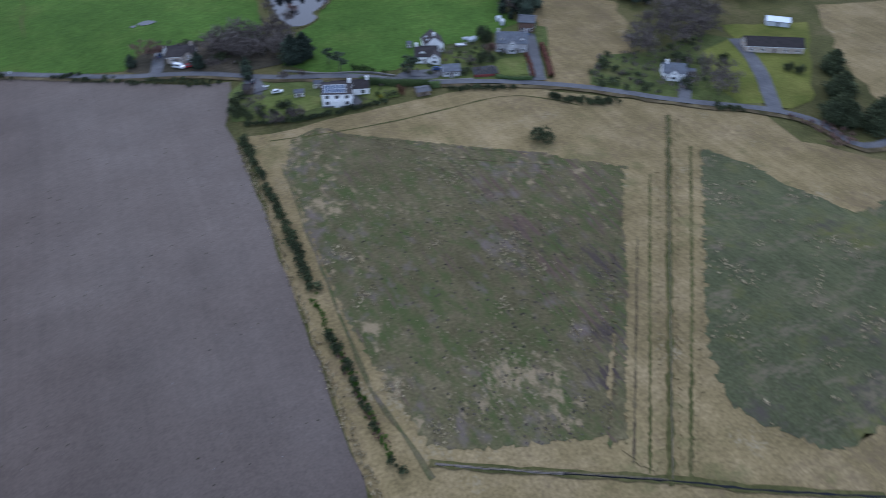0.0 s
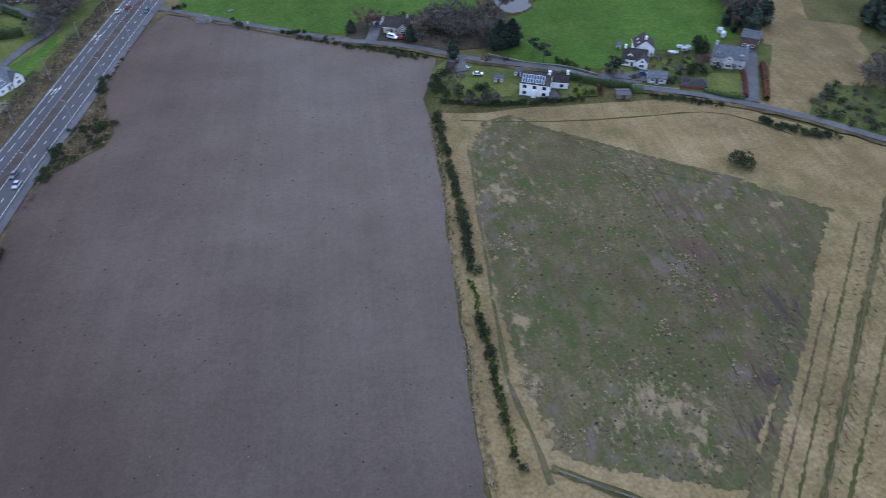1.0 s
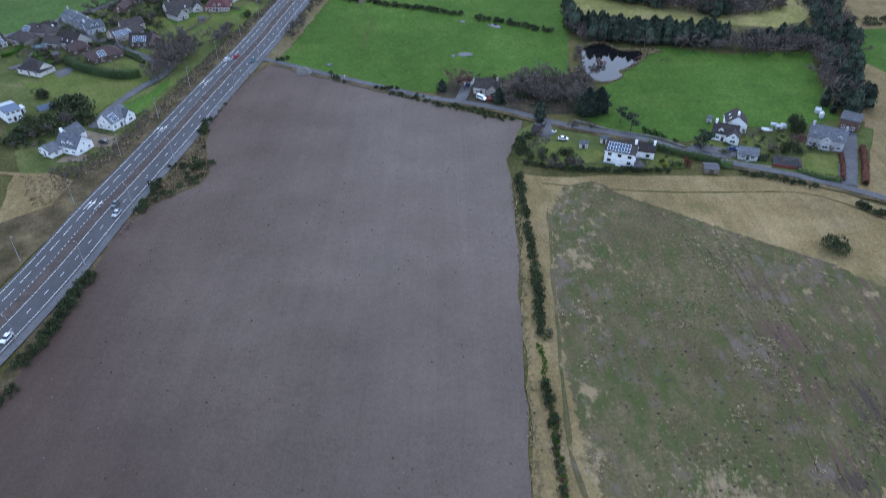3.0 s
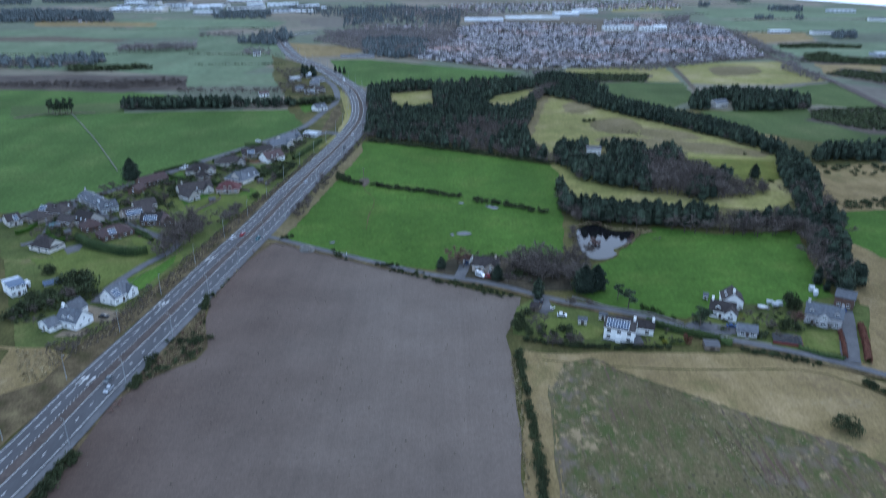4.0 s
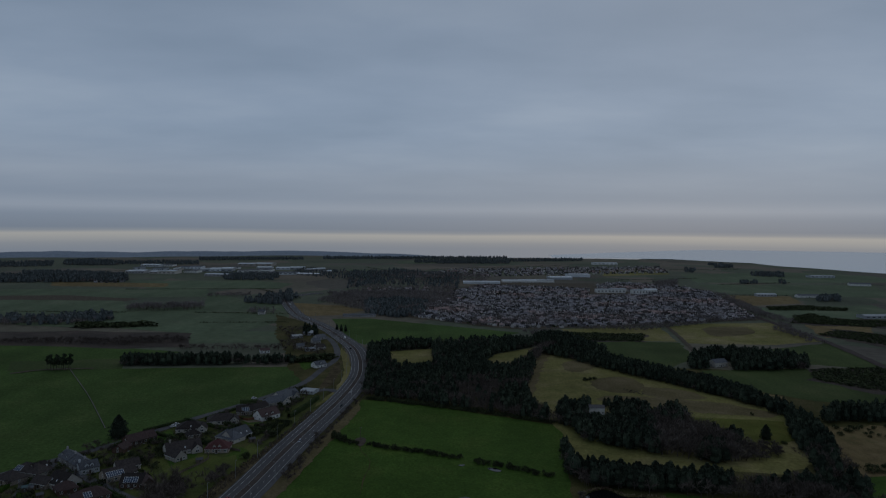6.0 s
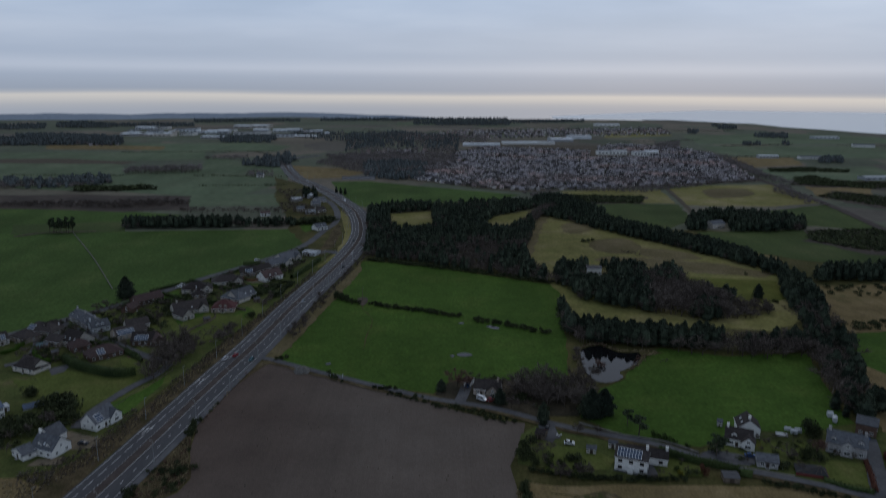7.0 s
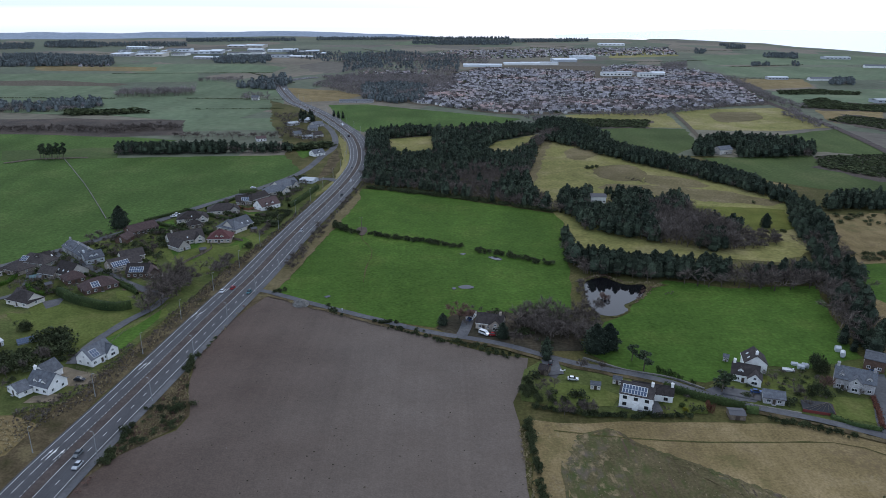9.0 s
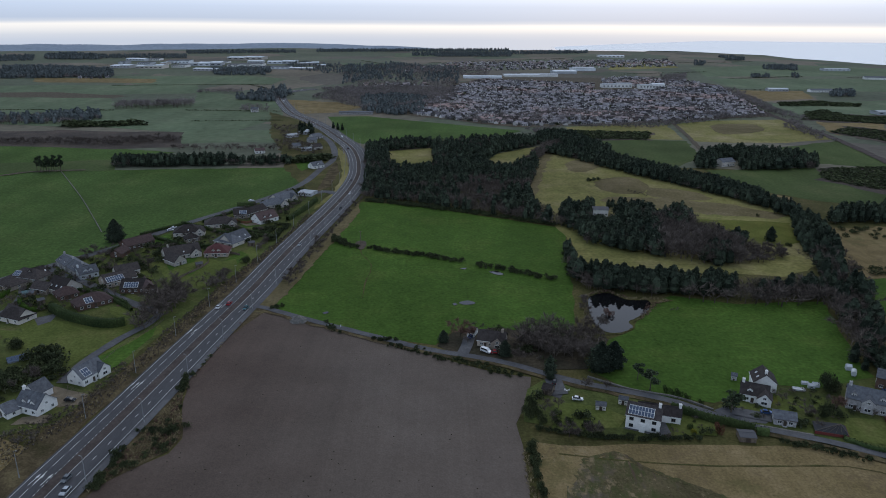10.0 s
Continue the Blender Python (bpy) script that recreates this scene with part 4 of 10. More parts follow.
# scrub and gardens round the village
sheet("village_ground", [(-261.2, 388.7), (-248.5, 398.4), (-229.7, 423.3), (-205.1, 464.1), (-177.9, 508.9), (-151.9, 562.7), (-121.8, 639.6), (-97.5, 627.2), (-97.2, 552.1), (-109.8, 455.3), (-119.9, 413.3), (-127.3, 348.4), (-134.3, 316.8), (-136.4, 253.6), (-147.7, 247.9), (-165.2, 237.3)], 0.06, M["lawn"], "gardens and lawns of a roadside village", "ground")
sheet("roadside_bank", [(-175, 60), (-158, 60)] + [(-136.2, 202.1), (-134.9, 211), (-132.4, 237.6), (-128.4, 268.5), (-122.6, 312.4), (-114.6, 372), (-102.2, 453.1), (-93.3, 528.3), (-106.4, 473.2), (-121.2, 395), (-126.1, 345), (-132.1, 311.2), (-136.3, 286.4), (-140.3, 257.4), (-145.9, 237.5), (-153.4, 218.7)] + [(-190, 150)], 0.10, M["bank"], "brown scrubby bank along the dual carriageway", "bank")
sheet("field", [(-187.4, 244), (-156.6, 242.5), (-145.9, 237.5), (-143.1, 234.2), (-146.2, 218.7), (-160, 205)] + [(-169.4, 240)], 0.11, M["straw"], "rough straw-coloured paddock below the houses")
sheet("roadside_verge", [(-116.7, 210), (-113.5, 234.4), (-110.3, 255.7), (-106.1, 293), (-102.3, 329.1), (-99, 357.2), (-97.6, 363.1), (-87.6, 357.3), (-100.9, 324.2), (-104.5, 284.8), (-100.9, 265.8), (-93, 243), (-94.1, 233.8), (-99.6, 227.4)] + [(-108.1, 218.4), (-114.9, 205), (-114.7, 182.5), (-115, 165.6), (-115.5, 150.4), (-116.6, 137.8), (-116.8, 124.3), (-121.5, 134.6), (-118.7, 167), (-115.1, 208.4)], 0.12, M["bank"], "grassy verge with gorse beside the ploughed field", "verge")
sheet("garden_ground", [(32, 277.8), (39.9, 286.2), (50.9, 282.5), (69.5, 273.7), (89.4, 266.2), (99, 256.7), (92.5, 244.4), (77.7, 241.8), (52, 243), (28.4, 254.9)], 0.11, M["lawn"], "lawn garden round the white house", "garden")
sheet("garden_ground", [(104.7, 266.3), (113.9, 273.2), (131.7, 283.3), (148, 278.9), (178, 289.4), (189.2, 279.2), (162.6, 231.4), (151.7, 236.3), (138.1, 243), (125, 249.3), (105.3, 256.7)], 0.11, M["lawn"], "lawns and plots round the roadside houses", "garden")
sheet("garden_ground", [(173.6, 220.9), (193.8, 241.5), (218.6, 236.4), (252.7, 241), (263.1, 229.1), (253, 207.5), (227.5, 174.3), (200.7, 194.6), (183.8, 210.6)], 0.11, M["lawn"], "lawn garden with shrubs round a white bungalow", "garden")
sheet("garden_ground", [(269.6, 244.1), (310.5, 228.8), (250, 168.9), (236.2, 167.7), (231.7, 172.3), (253, 207.5)], 0.13, M["mossy"], "lawn beside a driveway and a long bungalow", "garden")
sheet("garden_ground", [(-4.4, 317.1), (3.4, 331.6), (25.2, 336.9), (58.6, 326.7), (60.2, 294.7), (41.1, 294.5), (27.4, 302), (10.5, 307.2)], 0.11, M["scrub"], "shrubby garden ground beside the bungalow", "garden")
for c in ([(-211.5, 347.3), (-164.2, 337.9), (-146.7, 348.1), (-144.3, 328.6), (-152.1, 316.6), (-159.1, 295), (-176, 299.9)], [(-153.2, 308.2), (-139, 328.7), (-136, 338.2), (-132.3, 331.9), (-138.5, 308.3), (-142.5, 295.2)], [(-169.1, 422.3), (-156.1, 443.3), (-126.5, 424.9), (-134.1, 386.3), (-152.4, 394.6)]):
    sheet("lawn", c, 0.14, M["mown"], "open mown lawn among village houses", "lawn")
for c in ([(-164.2, 278.2), (-155, 277.9), (-138.7, 271.8), (-137.9, 265.5), (-148.2, 262.5), (-157.3, 269.5)], [(-156.3, 256.1), (-145.5, 257.4), (-144, 252.4), (-157.5, 250.8)]):
    sheet("gravel_yard", c, 0.16, M["gravel"], "pale gravel forecourt beside the house", "yard")
for c, k, lab in (([(241.2, 225.8), (260.6, 230.3), (252.1, 204.8), (230.2, 175.6), (220.8, 180), (222, 198.3)], "mossy", "yellow mossy lawn beside a driveway"), ([(-167.7, 361.4), (-153.7, 366.1), (-153.7, 358.7), (-162.7, 356.4)], "brick", "brick-paved patio before a bungalow"), ([(-200, 344.1), (-191.2, 351), (-190.1, 340.8), (-193.8, 335.6)], "lane", "grey paved yard beside a bungalow"),
                  ([(129.2, 273.4), (138.9, 271.7), (135, 265), (126, 267.4)], "mossy", "mossy garden lawn"), ([(143, 274.4), (147.3, 273.1), (136.5, 255.8), (134.6, 259.7)], "lawn", "narrow garden lawn"), ([(144.5, 255.9), (157.1, 253.3), (150.1, 237.9), (138.1, 242.3)], "lawn", "square garden lawn with a worn centre"),
                  ([(105.8, 264.7), (116.1, 262.4), (122.7, 256.9), (117.4, 253), (107, 255.6)], "lane", "tarmac forecourt of the grey house"), ([(45.5, 284.3), (48.3, 277.9), (44.5, 270.9), (40.4, 273.4), (40.9, 279.7)], "asphalt", "black tarmac drive"), ([(63.8, 250.3), (76.4, 244.3), (80.8, 246.8), (81, 254.2)], "lane", "paved terrace round the white house"),
                  ([(-130.9, 422.9), (-124.1, 455), (-116.2, 466.9), (-115.1, 433.3), (-121.2, 395), (-131, 386.3)], "mown", "bright lawn beside the road bank"), ([(-193.6, 465.5), (-177.4, 463.4), (-173.5, 443), (-186.5, 440.6)], "mown", "bright garden lawn")):
    sheet("garden_plot", c, 0.15, M[k], lab, "garden", jag=0.4)
for c in ([(-192.7, 472.8), (-185.5, 485.6), (-176.2, 468.2), (-179.4, 454.1)], [(-168.8, 430.4), (-160.3, 445.4), (-151.2, 441.2), (-149.2, 422.6), (-159, 412.7)], [(-148.6, 411), (-131.6, 431), (-128, 449.3), (-120.7, 441.7), (-125.1, 408.5), (-135.6, 386.3)], [(-143.8, 508.2), (-133.4, 523), (-125.9, 508.5), (-133.6, 491.9)]):
    sheet("lawn", c, 0.15, M["grass"], "fresh green lawn between bungalows", "lawn", jag=0.4)
sheet("lawn", [(-151.4, 301), (-142.6, 317.3), (-137.2, 335.8), (-135.2, 325.4), (-136.7, 309.1), (-139.6, 291)], 0.16, M["grass"], "fresh green lawn beside the access drive", "lawn", jag=0.4)
for c in ([(-221.8, 434.4), (-212.7, 446.0), (-205.3, 436.9), (-214.3, 425.8)],
          [(-189.6, 448.7), (-174.5, 458.6), (-169.4, 449.1), (-176.5, 433.0)],
          [(-176.0, 429.7), (-170.0, 437.6), (-163.7, 424.5), (-162.7, 412.1), (-171.3, 419.1)],
          [(-174.2, 408.9), (-170.1, 414.0), (-163.0, 399.4), (-167.7, 394.6)],
          [(-146.2, 393.1), (-141.0, 423.8), (-126.4, 433.8), (-122.0, 419.9), (-126.7, 398.0), (-135.8, 380.6)],
          [(-143.6, 499.0), (-128.3, 502.2), (-119.3, 492.4), (-133.4, 482.5), (-142.6, 487.8)],
          [(-179.3, 510.0), (-170.3, 508.7), (-169.5, 498.5), (-176.4, 501.2)],
          [(-178.0, 525.3), (-170.4, 525.5), (-167.6, 513.2), (-175.1, 516.1)],
          [(-162.4, 541.9), (-157.2, 545.4), (-153.7, 525.8), (-159.6, 528.9)],
          [(-220.1, 373.4), (-206.6, 366.1), (-202.3, 355.9), (-213.7, 363.6)],
          [(-169.3, 357.9), (-162.0, 360.3), (-150.8, 352.7), (-148.3, 344.6), (-155.9, 341.6), (-164.9, 350.3)],
          [(-221.3, 391.9), (-214.1, 388.4), (-211.3, 380.4), (-218.3, 382.9)],
          [(-157.7, 417.3), (-146.7, 432.4), (-142.6, 428.1), (-147.8, 397.7), (-153.0, 401.4)],
          [(-210.9, 331.1), (-199.3, 329.9), (-177.1, 318.4), (-176.9, 307.3), (-198.3, 318.1)]):
    sheet("lawn", c, 0.17, M["mown"], "bright mown lawn of a village garden", "lawn", jag=0.4, step=3)
for c in ([(41.7, 266.6), (49.7, 268.0), (62.4, 262.2), (67.0, 257.8), (62.5, 250.1), (48.8, 249.2), (38.2, 247.5)],
          [(83.0, 255.4), (90.8, 258.9), (99.6, 252.1), (96.4, 245.1), (81.2, 245.8)],
          [(131.2, 274.0), (140.9, 271.7), (136.3, 262.4), (126.7, 262.3)],
          [(112.9, 269.1), (122.7, 265.9), (119.1, 261.4), (112.0, 263.1)],
          [(149.8, 258.1), (163.2, 256.1), (155.8, 239.3), (143.9, 242.3), (143.4, 247.5)],
          [(144.7, 271.7), (148.9, 272.7), (143.1, 262.5), (139.7, 262.4)]):
    sheet("lawn", c, 0.17, M["mown"], "bright garden lawn beside the lane", "lawn", jag=0.4, step=3)
# strips of bare dry grass, a mown path and wet hollows
for c in ([(149.2, 161.6), (160.2, 156.4), (81.5, 55.9), (79, 65.2), (93, 89)], [(189.1, 182.3), (184.2, 161.7), (128.3, 95.6), (87.5, 51.5), (84.6, 52.8)]):
    sheet("dry_strip", c, 0.10, M["straw"], "strip of dry straw-coloured grass", "grass strip", jag=1.1, step=1.0)
sheet("dry_strip", [(187.1, 185.7), (188.9, 184.9), (83.2, 53.5), (81.9, 54.1)], 0.15, M["rough"], "green boundary strip between two fields", "grass strip", jag=0.5, step=2.0)
sheet("dry_strip", [(114.8, 120.6), (132.3, 140.3), (117.2, 116.7), (80.7, 67.9), (76.1, 68.3), (93, 89)], 0.15, M["mottled"], "dark weedy strip along the dry grass", "grass strip", jag=0.9, step=0.9)
for i, c in enumerate(([(7.5, 367.5), (12.3, 369.8), (16.3, 366.8), (13.8, 364.6), (9.2, 364.5)], [(3.9, 365.2), (5.7, 366.7), (6.8, 364.5), (5.3, 362.9)], [(-61.2, 352.7), (-58.7, 354.8), (-57.6, 353.4), (-59.8, 351.3)], [(26.3, 413.7), (31, 414.7), (34.6, 410), (31.2, 408.1)], [(9.4, 419.2), (13.4, 420.2), (12, 417.3)])):
    sheet("puddle", rounded(c), 0.13, M["pond"], "shallow puddle lying in the pasture", "puddle", jag=0.1, step=1.5)
sheet("pond", rounded([(74.8, 369.1), (77.7, 376.2), (87.8, 381.2), (96.1, 371.7), (107.1, 370.3), (102.8, 356.9), (96.3, 349.8), (89.5, 342.9), (90.4, 337.7), (83.4, 331.3), (76.7, 331.2), (72.9, 338.8), (72.4, 350.9)]), 0.30, M["pond"], "still dark pond reflecting trees and sky", "pond", jag=0.25, step=2)
sheet("pond_bank", [(72.2, 361.6), (76.5, 377.8), (88.4, 383.6), (96.7, 374.1), (110, 373.5), (119.8, 371.3), (109.5, 366.6), (103.7, 356.2), (96.6, 347.7), (90.7, 342.3), (91, 337), (83.2, 329.4), (75.7, 329.3), (71.9, 337.5), (71.2, 349.5)], 0.12, M["rough"], "reedy brown margin of the pond", "bank", jag=1.2)
sheet("sea", [(494.8, 3188.1), (840.4, 3161.3), (1000.9, 3134.6), (1160.2, 2930.9), (1241.4, 2859.4), (1247.7, 2639.8), (1329.5, 2489), (1384.6, 2300), (1476.6, 2097.8), (1569, 1826.6)] + [(4720, 1600), (3540, 3500), (2500, 4330), (1640, 4480), (1250, 4150), (900, 3850), (520, 3470)], 0.3, M["sea"], "calm pale grey sea along the coast", "sea", jag=6, step=60)



for pts in ([(89.5, 191.7), (91.6, 157.2), (91.1, 123.2), (88.7, 94.9)], [(93.8, 193.3), (95.9, 157.1), (95.6, 123.2), (94.1, 96.4)], [(102, 194.8), (103.6, 157), (104, 125)], [(69, 223.9), (85.3, 205.2), (105.6, 188.3), (128.3, 174.3)]):
    ribbon("wheel_track", smooth(pts, 1.5), -0.16, 0.16, 0.185, M["bank"], None, "brown wheel track across grazed pasture", "track", wob=0.3)
sheet("verge_strip", [(-84.4, 627.6), (-90.1, 698.2), (-102.5, 769.7), (-115.5, 812.6), (-114.2, 785.5), (-101.3, 725), (-93.3, 672.8), (-92.1, 606.8), (-98.6, 560.5), (-98.4, 548.8), (-88.8, 583.8)], 0.2, M["heath"], "yellow-green grass verge inside the bend", "verge", jag=1.0)
sheet("verge_strip", [(-97.5, 627.2), (-98.1, 685.1), (-107.8, 739.1), (-109.1, 724.7), (-108, 653.5), (-106.3, 606.4)], 0.2, M["bank"], "brown rough ground inside the bend", "verge", jag=1.0)

sheet("roadside_verge", [(-99.8, 353.9), (-88, 352.6), (-83.3, 381), (-78.1, 423), (-70.9, 474.6), (-62.7, 547.7), (-66.7, 568.3), (-76.7, 494.3), (-83.8, 444.4), (-91, 393.9)], 0.13, M["bracken"], "dry grass verge beside the carriageway", "verge", jag=1.0, step=3)
sheet("field", [(-259.4, 1108.9), (-170.3, 985), (-120.6, 844.5), (-99.8, 743.5), (-93.3, 644.4), (-103.2, 582.1), (-119.6, 621.7), (-147.5, 686.5), (-172.4, 778.8), (-209.7, 889.6)], 0.08, M["rough"], "rough grass and gardens round a roadside hamlet", jag=2.0)
sheet("field", [(-153, 741.8), (-136.6, 754.5), (-125.1, 713.9), (-134.1, 686.9)], 0.12, M["grass"], "green paddock beside the hamlet", jag=1.0)
sheet("field", [(-731.3, 1214.1), (-434.5, 1246.8), (-289.1, 1199.2), (-233.2, 1066.1), (-262.7, 932), (-320.7, 911.4), (-429, 949), (-586.4, 967.1)], 0.05, M["hazed_grass"], "level green field", jag=4.0, step=30)
sheet("field", [(-438.7, 715.5), (-333.1, 736.1), (-311.8, 686.9), (-412.8, 671.2)], 0.05, M["grass_dark"], "green strip below the moor", jag=3.0, step=20)

ribbon("worn_edge", smooth([(45.6, 230.3), (58.1, 234.5), (67.2, 225.5), (86.9, 211.2), (106.6, 197), (129.6, 181.7)], 1.2), -0.7, 0.7, 0.2, M["mottled"], None, "trodden brown edge of the grazed pasture", "grass strip", wob=0.5)
sheet("gravel_yard", [(-148, 512.8), (-138.4, 504.3), (-127.1, 507.4), (-130.7, 519.2), (-134.6, 513.1), (-139.5, 508.6)], 0.18, M["gravel"], "pale gravel patio behind a curved fence", "yard", jag=0.3)

# ---------------------------------------------------------------- roads
road_mid = [(-148.6, 40), (-139.6, 110), (-131, 159), (-128.8, 173.7), (-126.9, 191), (-125.7, 209.9), (-121.9, 238.3), (-118.5, 265.3), (-112.8, 314.2), (-108.9, 345.2), (-104.1, 380.9), (-99.9, 427), (-95.6, 468), (-90.4, 510), (-83.8, 564), (-79.2, 620), (-78.6, 670), (-83.7, 723.5), (-91.5, 770), (-103.8, 820), (-132.8, 899.0), (-150.2, 944.0), (-186.6, 1022.7), (-221.0, 1089.6), (-249.2, 1169.6), (-279.7, 1270.4), (-295.8, 1341.5), (-290.4, 1396.2), (-270.7, 1434.3), (-249.3, 1457.6)]
ROAD = smooth(road_mid, 5.0)
for _ in range(6):
    ROAD = [ROAD[0]] + [(a + 2 * b + c) / 4 for a, b, c in zip(ROAD, ROAD[1:], ROAD[2:])] + [ROAD[-1]]
road = ribbon("road", ROAD, -9.6, 9.4, 0.55, M["asphalt"], None, "dark asphalt dual carriageway with white lane lines", "road", rise=0.5)
ribbon("median_strip", ROAD, -1.75, 1.9, 0.58, M["median"], road, "brown hatched central reserve")
ribbon("hard_verge", ROAD, 9.4, 12.0, 0.50, M["lane"], road, "worn grey verge strip")
for o in (-8.6, 2.1, 8.5):
    ribbon("edge_line", ROAD, o - 0.075, o + 0.075, 0.59, M["paint"], road)


def dashes(name, path, off, long, every, z, wide=0.15, until=1e9, through_point=None):
    """Broken line: painted bars along a path."""
    ns = normals(path)
    g, run, nxt = Geo(), 0.0, 0.0
    if through_point:
        q = Vector(through_point)
        i = min(range(len(path)), key=lambda k: (path[k] - q).length)
        nxt = (sum((b - a).length for a, b in zip(path[:i], path[1:i + 1])) + (q - path[i]).dot((path[i + 1] - path[i]).normalized()) - long / 2) % every
    for p, q, n in zip(path, path[1:], ns):
        d = (q - p).length
        u = (q - p) / d
        while nxt < run + d and nxt < until:
            a = p + u * (nxt - run) + n * off
            b = a + u * long
            g.add([(*(a + n * wide), z), (*(b + n * wide), z), (*(b - n * wide), z), (*(a - n * wide), z)], [(0, 1, 2, 3)])
            nxt += every
        run += d
    ob = part(name, g, M["paint"], road)
    ob["kind"] = "stuff"


FAR_ROAD = [p for p in ROAD if p.y > 452]
ribbon("edge_line", FAR_ROAD, -2.075, -1.925, 0.59, M["paint"], road)
dashes("lane_dashes", ROAD, -5.6, 6.0, 8.85, 0.59, 0.09, through_point=(-132.4, 193))
dashes("lane_dashes", ROAD, 5.3, 2.2, 8.85, 0.59, 0.09, through_point=(-122, 186.3))
dashes("turn_lane_dashes", ROAD, -2.0, 1.0, 2.2, 0.61, 0.075, until=420)


def arrow(at, turn):
    g = Geo()
    g.add([(-0.12, 0, 0), (0.12, 0, 0), (0.12, 4, 0), (0.5, 4, 0), (0, 6, 0), (-0.5, 4, 0), (-0.12, 4, 0)], [(0, 1, 2, 3, 4, 5, 6)])
    part("road_arrow", g, M["paint"], road, "white painted direction arrow", pose(at[0], at[1], 0.61, 0, 0, turn))


for p in [(-131.8, 215.4), (-130.4, 215.4), (-127.9, 215.4), (-126.1, 275.5), (-124.3, 275.5), (-122.9, 276.4), (-119.8, 326.4), (-117.7, 326.5)]:
    arrow(p, -9 + 180 * 0)
lane_mid = [(-102.6, 362.3), (-95.9, 362.4), (-84.1, 354.5), (-71.4, 347), (-50.3, 335.4), (-22.5, 320.4), (-6.9, 311.9), (8, 307.2), (22.5, 302), (34.1, 295.9), (44.9, 288.1), (59.7, 280.8), (74.3, 275.1), (90.1, 268.3), (100, 259.4), (113.2, 250.4), (123.8, 246.8), (140, 239.2), (150.1, 233.6)] + [(173.8, 216.9), (197.6, 194.5), (215.6, 180.9), (231.3, 169), (241.2, 152.2), (248.9, 133.1)] + [(440, 190)]
LANE = smooth(lane_mid, 5.0)
for _ in range(3):
    LANE = [LANE[0]] + [(a + 2 * b + c) / 4 for a, b, c in zip(LANE, LANE[1:], LANE[2:])] + [LANE[-1]]
ribbon("lane", LANE, -1.9, 1.9, 0.52, M["lane"], None, "narrow grey asphalt lane past the houses", "road", wob=0.15)
ribbon("lane_verge", LANE, 1.9, 4.5, 0.47, M["bank"], None, "strip of dead grass beside the lane", "verge", wob=0.8)
VILLAGE = smooth([(-258, 383.7), (-246.9, 395.8), (-229.2, 422.3), (-204.1, 461.8), (-181.9, 508.8), (-154.9, 557.5), (-130.7, 609.8), (-121.5, 646.3), (-117.1, 697.4), (-112.3, 739), (-117.6, 792), (-131, 848.8), (-144.4, 884.3), (-157.6, 913.8)], 6.0)
ribbon("village_road", VILLAGE, -3.4, 3.4, 0.51, M["lane"], None, "grey asphalt village road beside the pasture", "road", wob=0.1)
for pts, w, lab in (([(-230.6, 415.4), (-216.8, 404.3), (-193.9, 389.6), (-168.4, 369.7), (-149.4, 356.5), (-141.6, 353.1)], 2.6, "grey side road between the bungalows"), ([(-140.8, 351), (-142.2, 338.1), (-148.2, 322.5), (-152.5, 306.5), (-154.3, 295), (-154.2, 280.6)], 2.2, "grey access drive along a lawn"),
                    ([(-237.7, 393.3), (-228.3, 384.9), (-220.9, 369), (-218.2, 354.2), (-223.8, 347.2)], 2.0, "grey driveway to a bungalow"), ([(-111.6, 596.5), (-99.2, 606.6), (-86.1, 597.1)], 4.0, "side road joining the dual carriageway"),
                    ([(103.2, 259.5), (107.5, 262.3), (114.9, 259.5), (121.2, 256.9)], 3.0, "driveway in front of the grey house"), ([(7.6, 308.2), (9.9, 317.2), (11.7, 325.5)], 2.6, "driveway beside the bungalow"),
                    ([(156.1, 232.5), (165, 251.8), (176.1, 275.9)], 3.4, "straight driveway to the large stone house"), ([(229.3, 169.4), (245.6, 192.9), (255.1, 209.6), (263.1, 229.1)], 3.2, "driveway to the long bungalow"),
                    ([(201.3, 191.7), (211.4, 203.2), (216.1, 209.6)], 2.5, "short driveway to a white bungalow"), ([(44.1, 286.2), (44.5, 277.9), (45.3, 273.5)], 3.5, "dark driveway beside a shed")):
    ribbon("driveway", smooth(pts, 4.0), -w, w, 0.49, M["lane"], None, lab, "driveway", wob=0.2)
ribbon("mown_track", smooth([(38.5, 234.4), (61.7, 230), (91.1, 227.5), (134, 227.6), (148.2, 220.7), (160.4, 207.5)], 6), -0.3, 0.3, 0.15, M["rough"], None, "worn green footpath across dry grass", "path", wob=0.4)
ribbon("mown_track", smooth([(38.6, 216.8), (35.1, 171.5), (32.6, 132.3), (31.4, 107.3), (33.3, 92.6), (34.7, 78.2)], 6), -0.55, 0.55, 0.17, M["mottled"], None, "worn footpath beside the gorse hedge", "path", wob=0.35)
ribbon("ditch", smooth([(35.8, 82.3), (51.5, 72.9), (82.7, 55.3), (100.5, 44.1), (124.1, 31.1)], 3), -1.0, 1.0, 0.34, M["rough"], None, "grassy ditch along the field edge", "ditch", wob=0.4)
ribbon("ditch_water", smooth([(36.8, 81.3), (51.3, 72.7), (82.5, 55.1), (100.4, 44), (124, 31)], 2), -0.25, 0.25, 0.37, M["pond"], None, "trickle of water in the ditch", "water", wob=0.2)
ribbon("lane_wall", smooth([(58.9, 288.3), (67, 282.7), (75, 277.7), (91.1, 271.7), (101.7, 263)], 3), -0.35, 0.35, 0.65, M["rock"], None, "low rubble wall beside the lane", "wall", wob=0.1, rise=0.9)
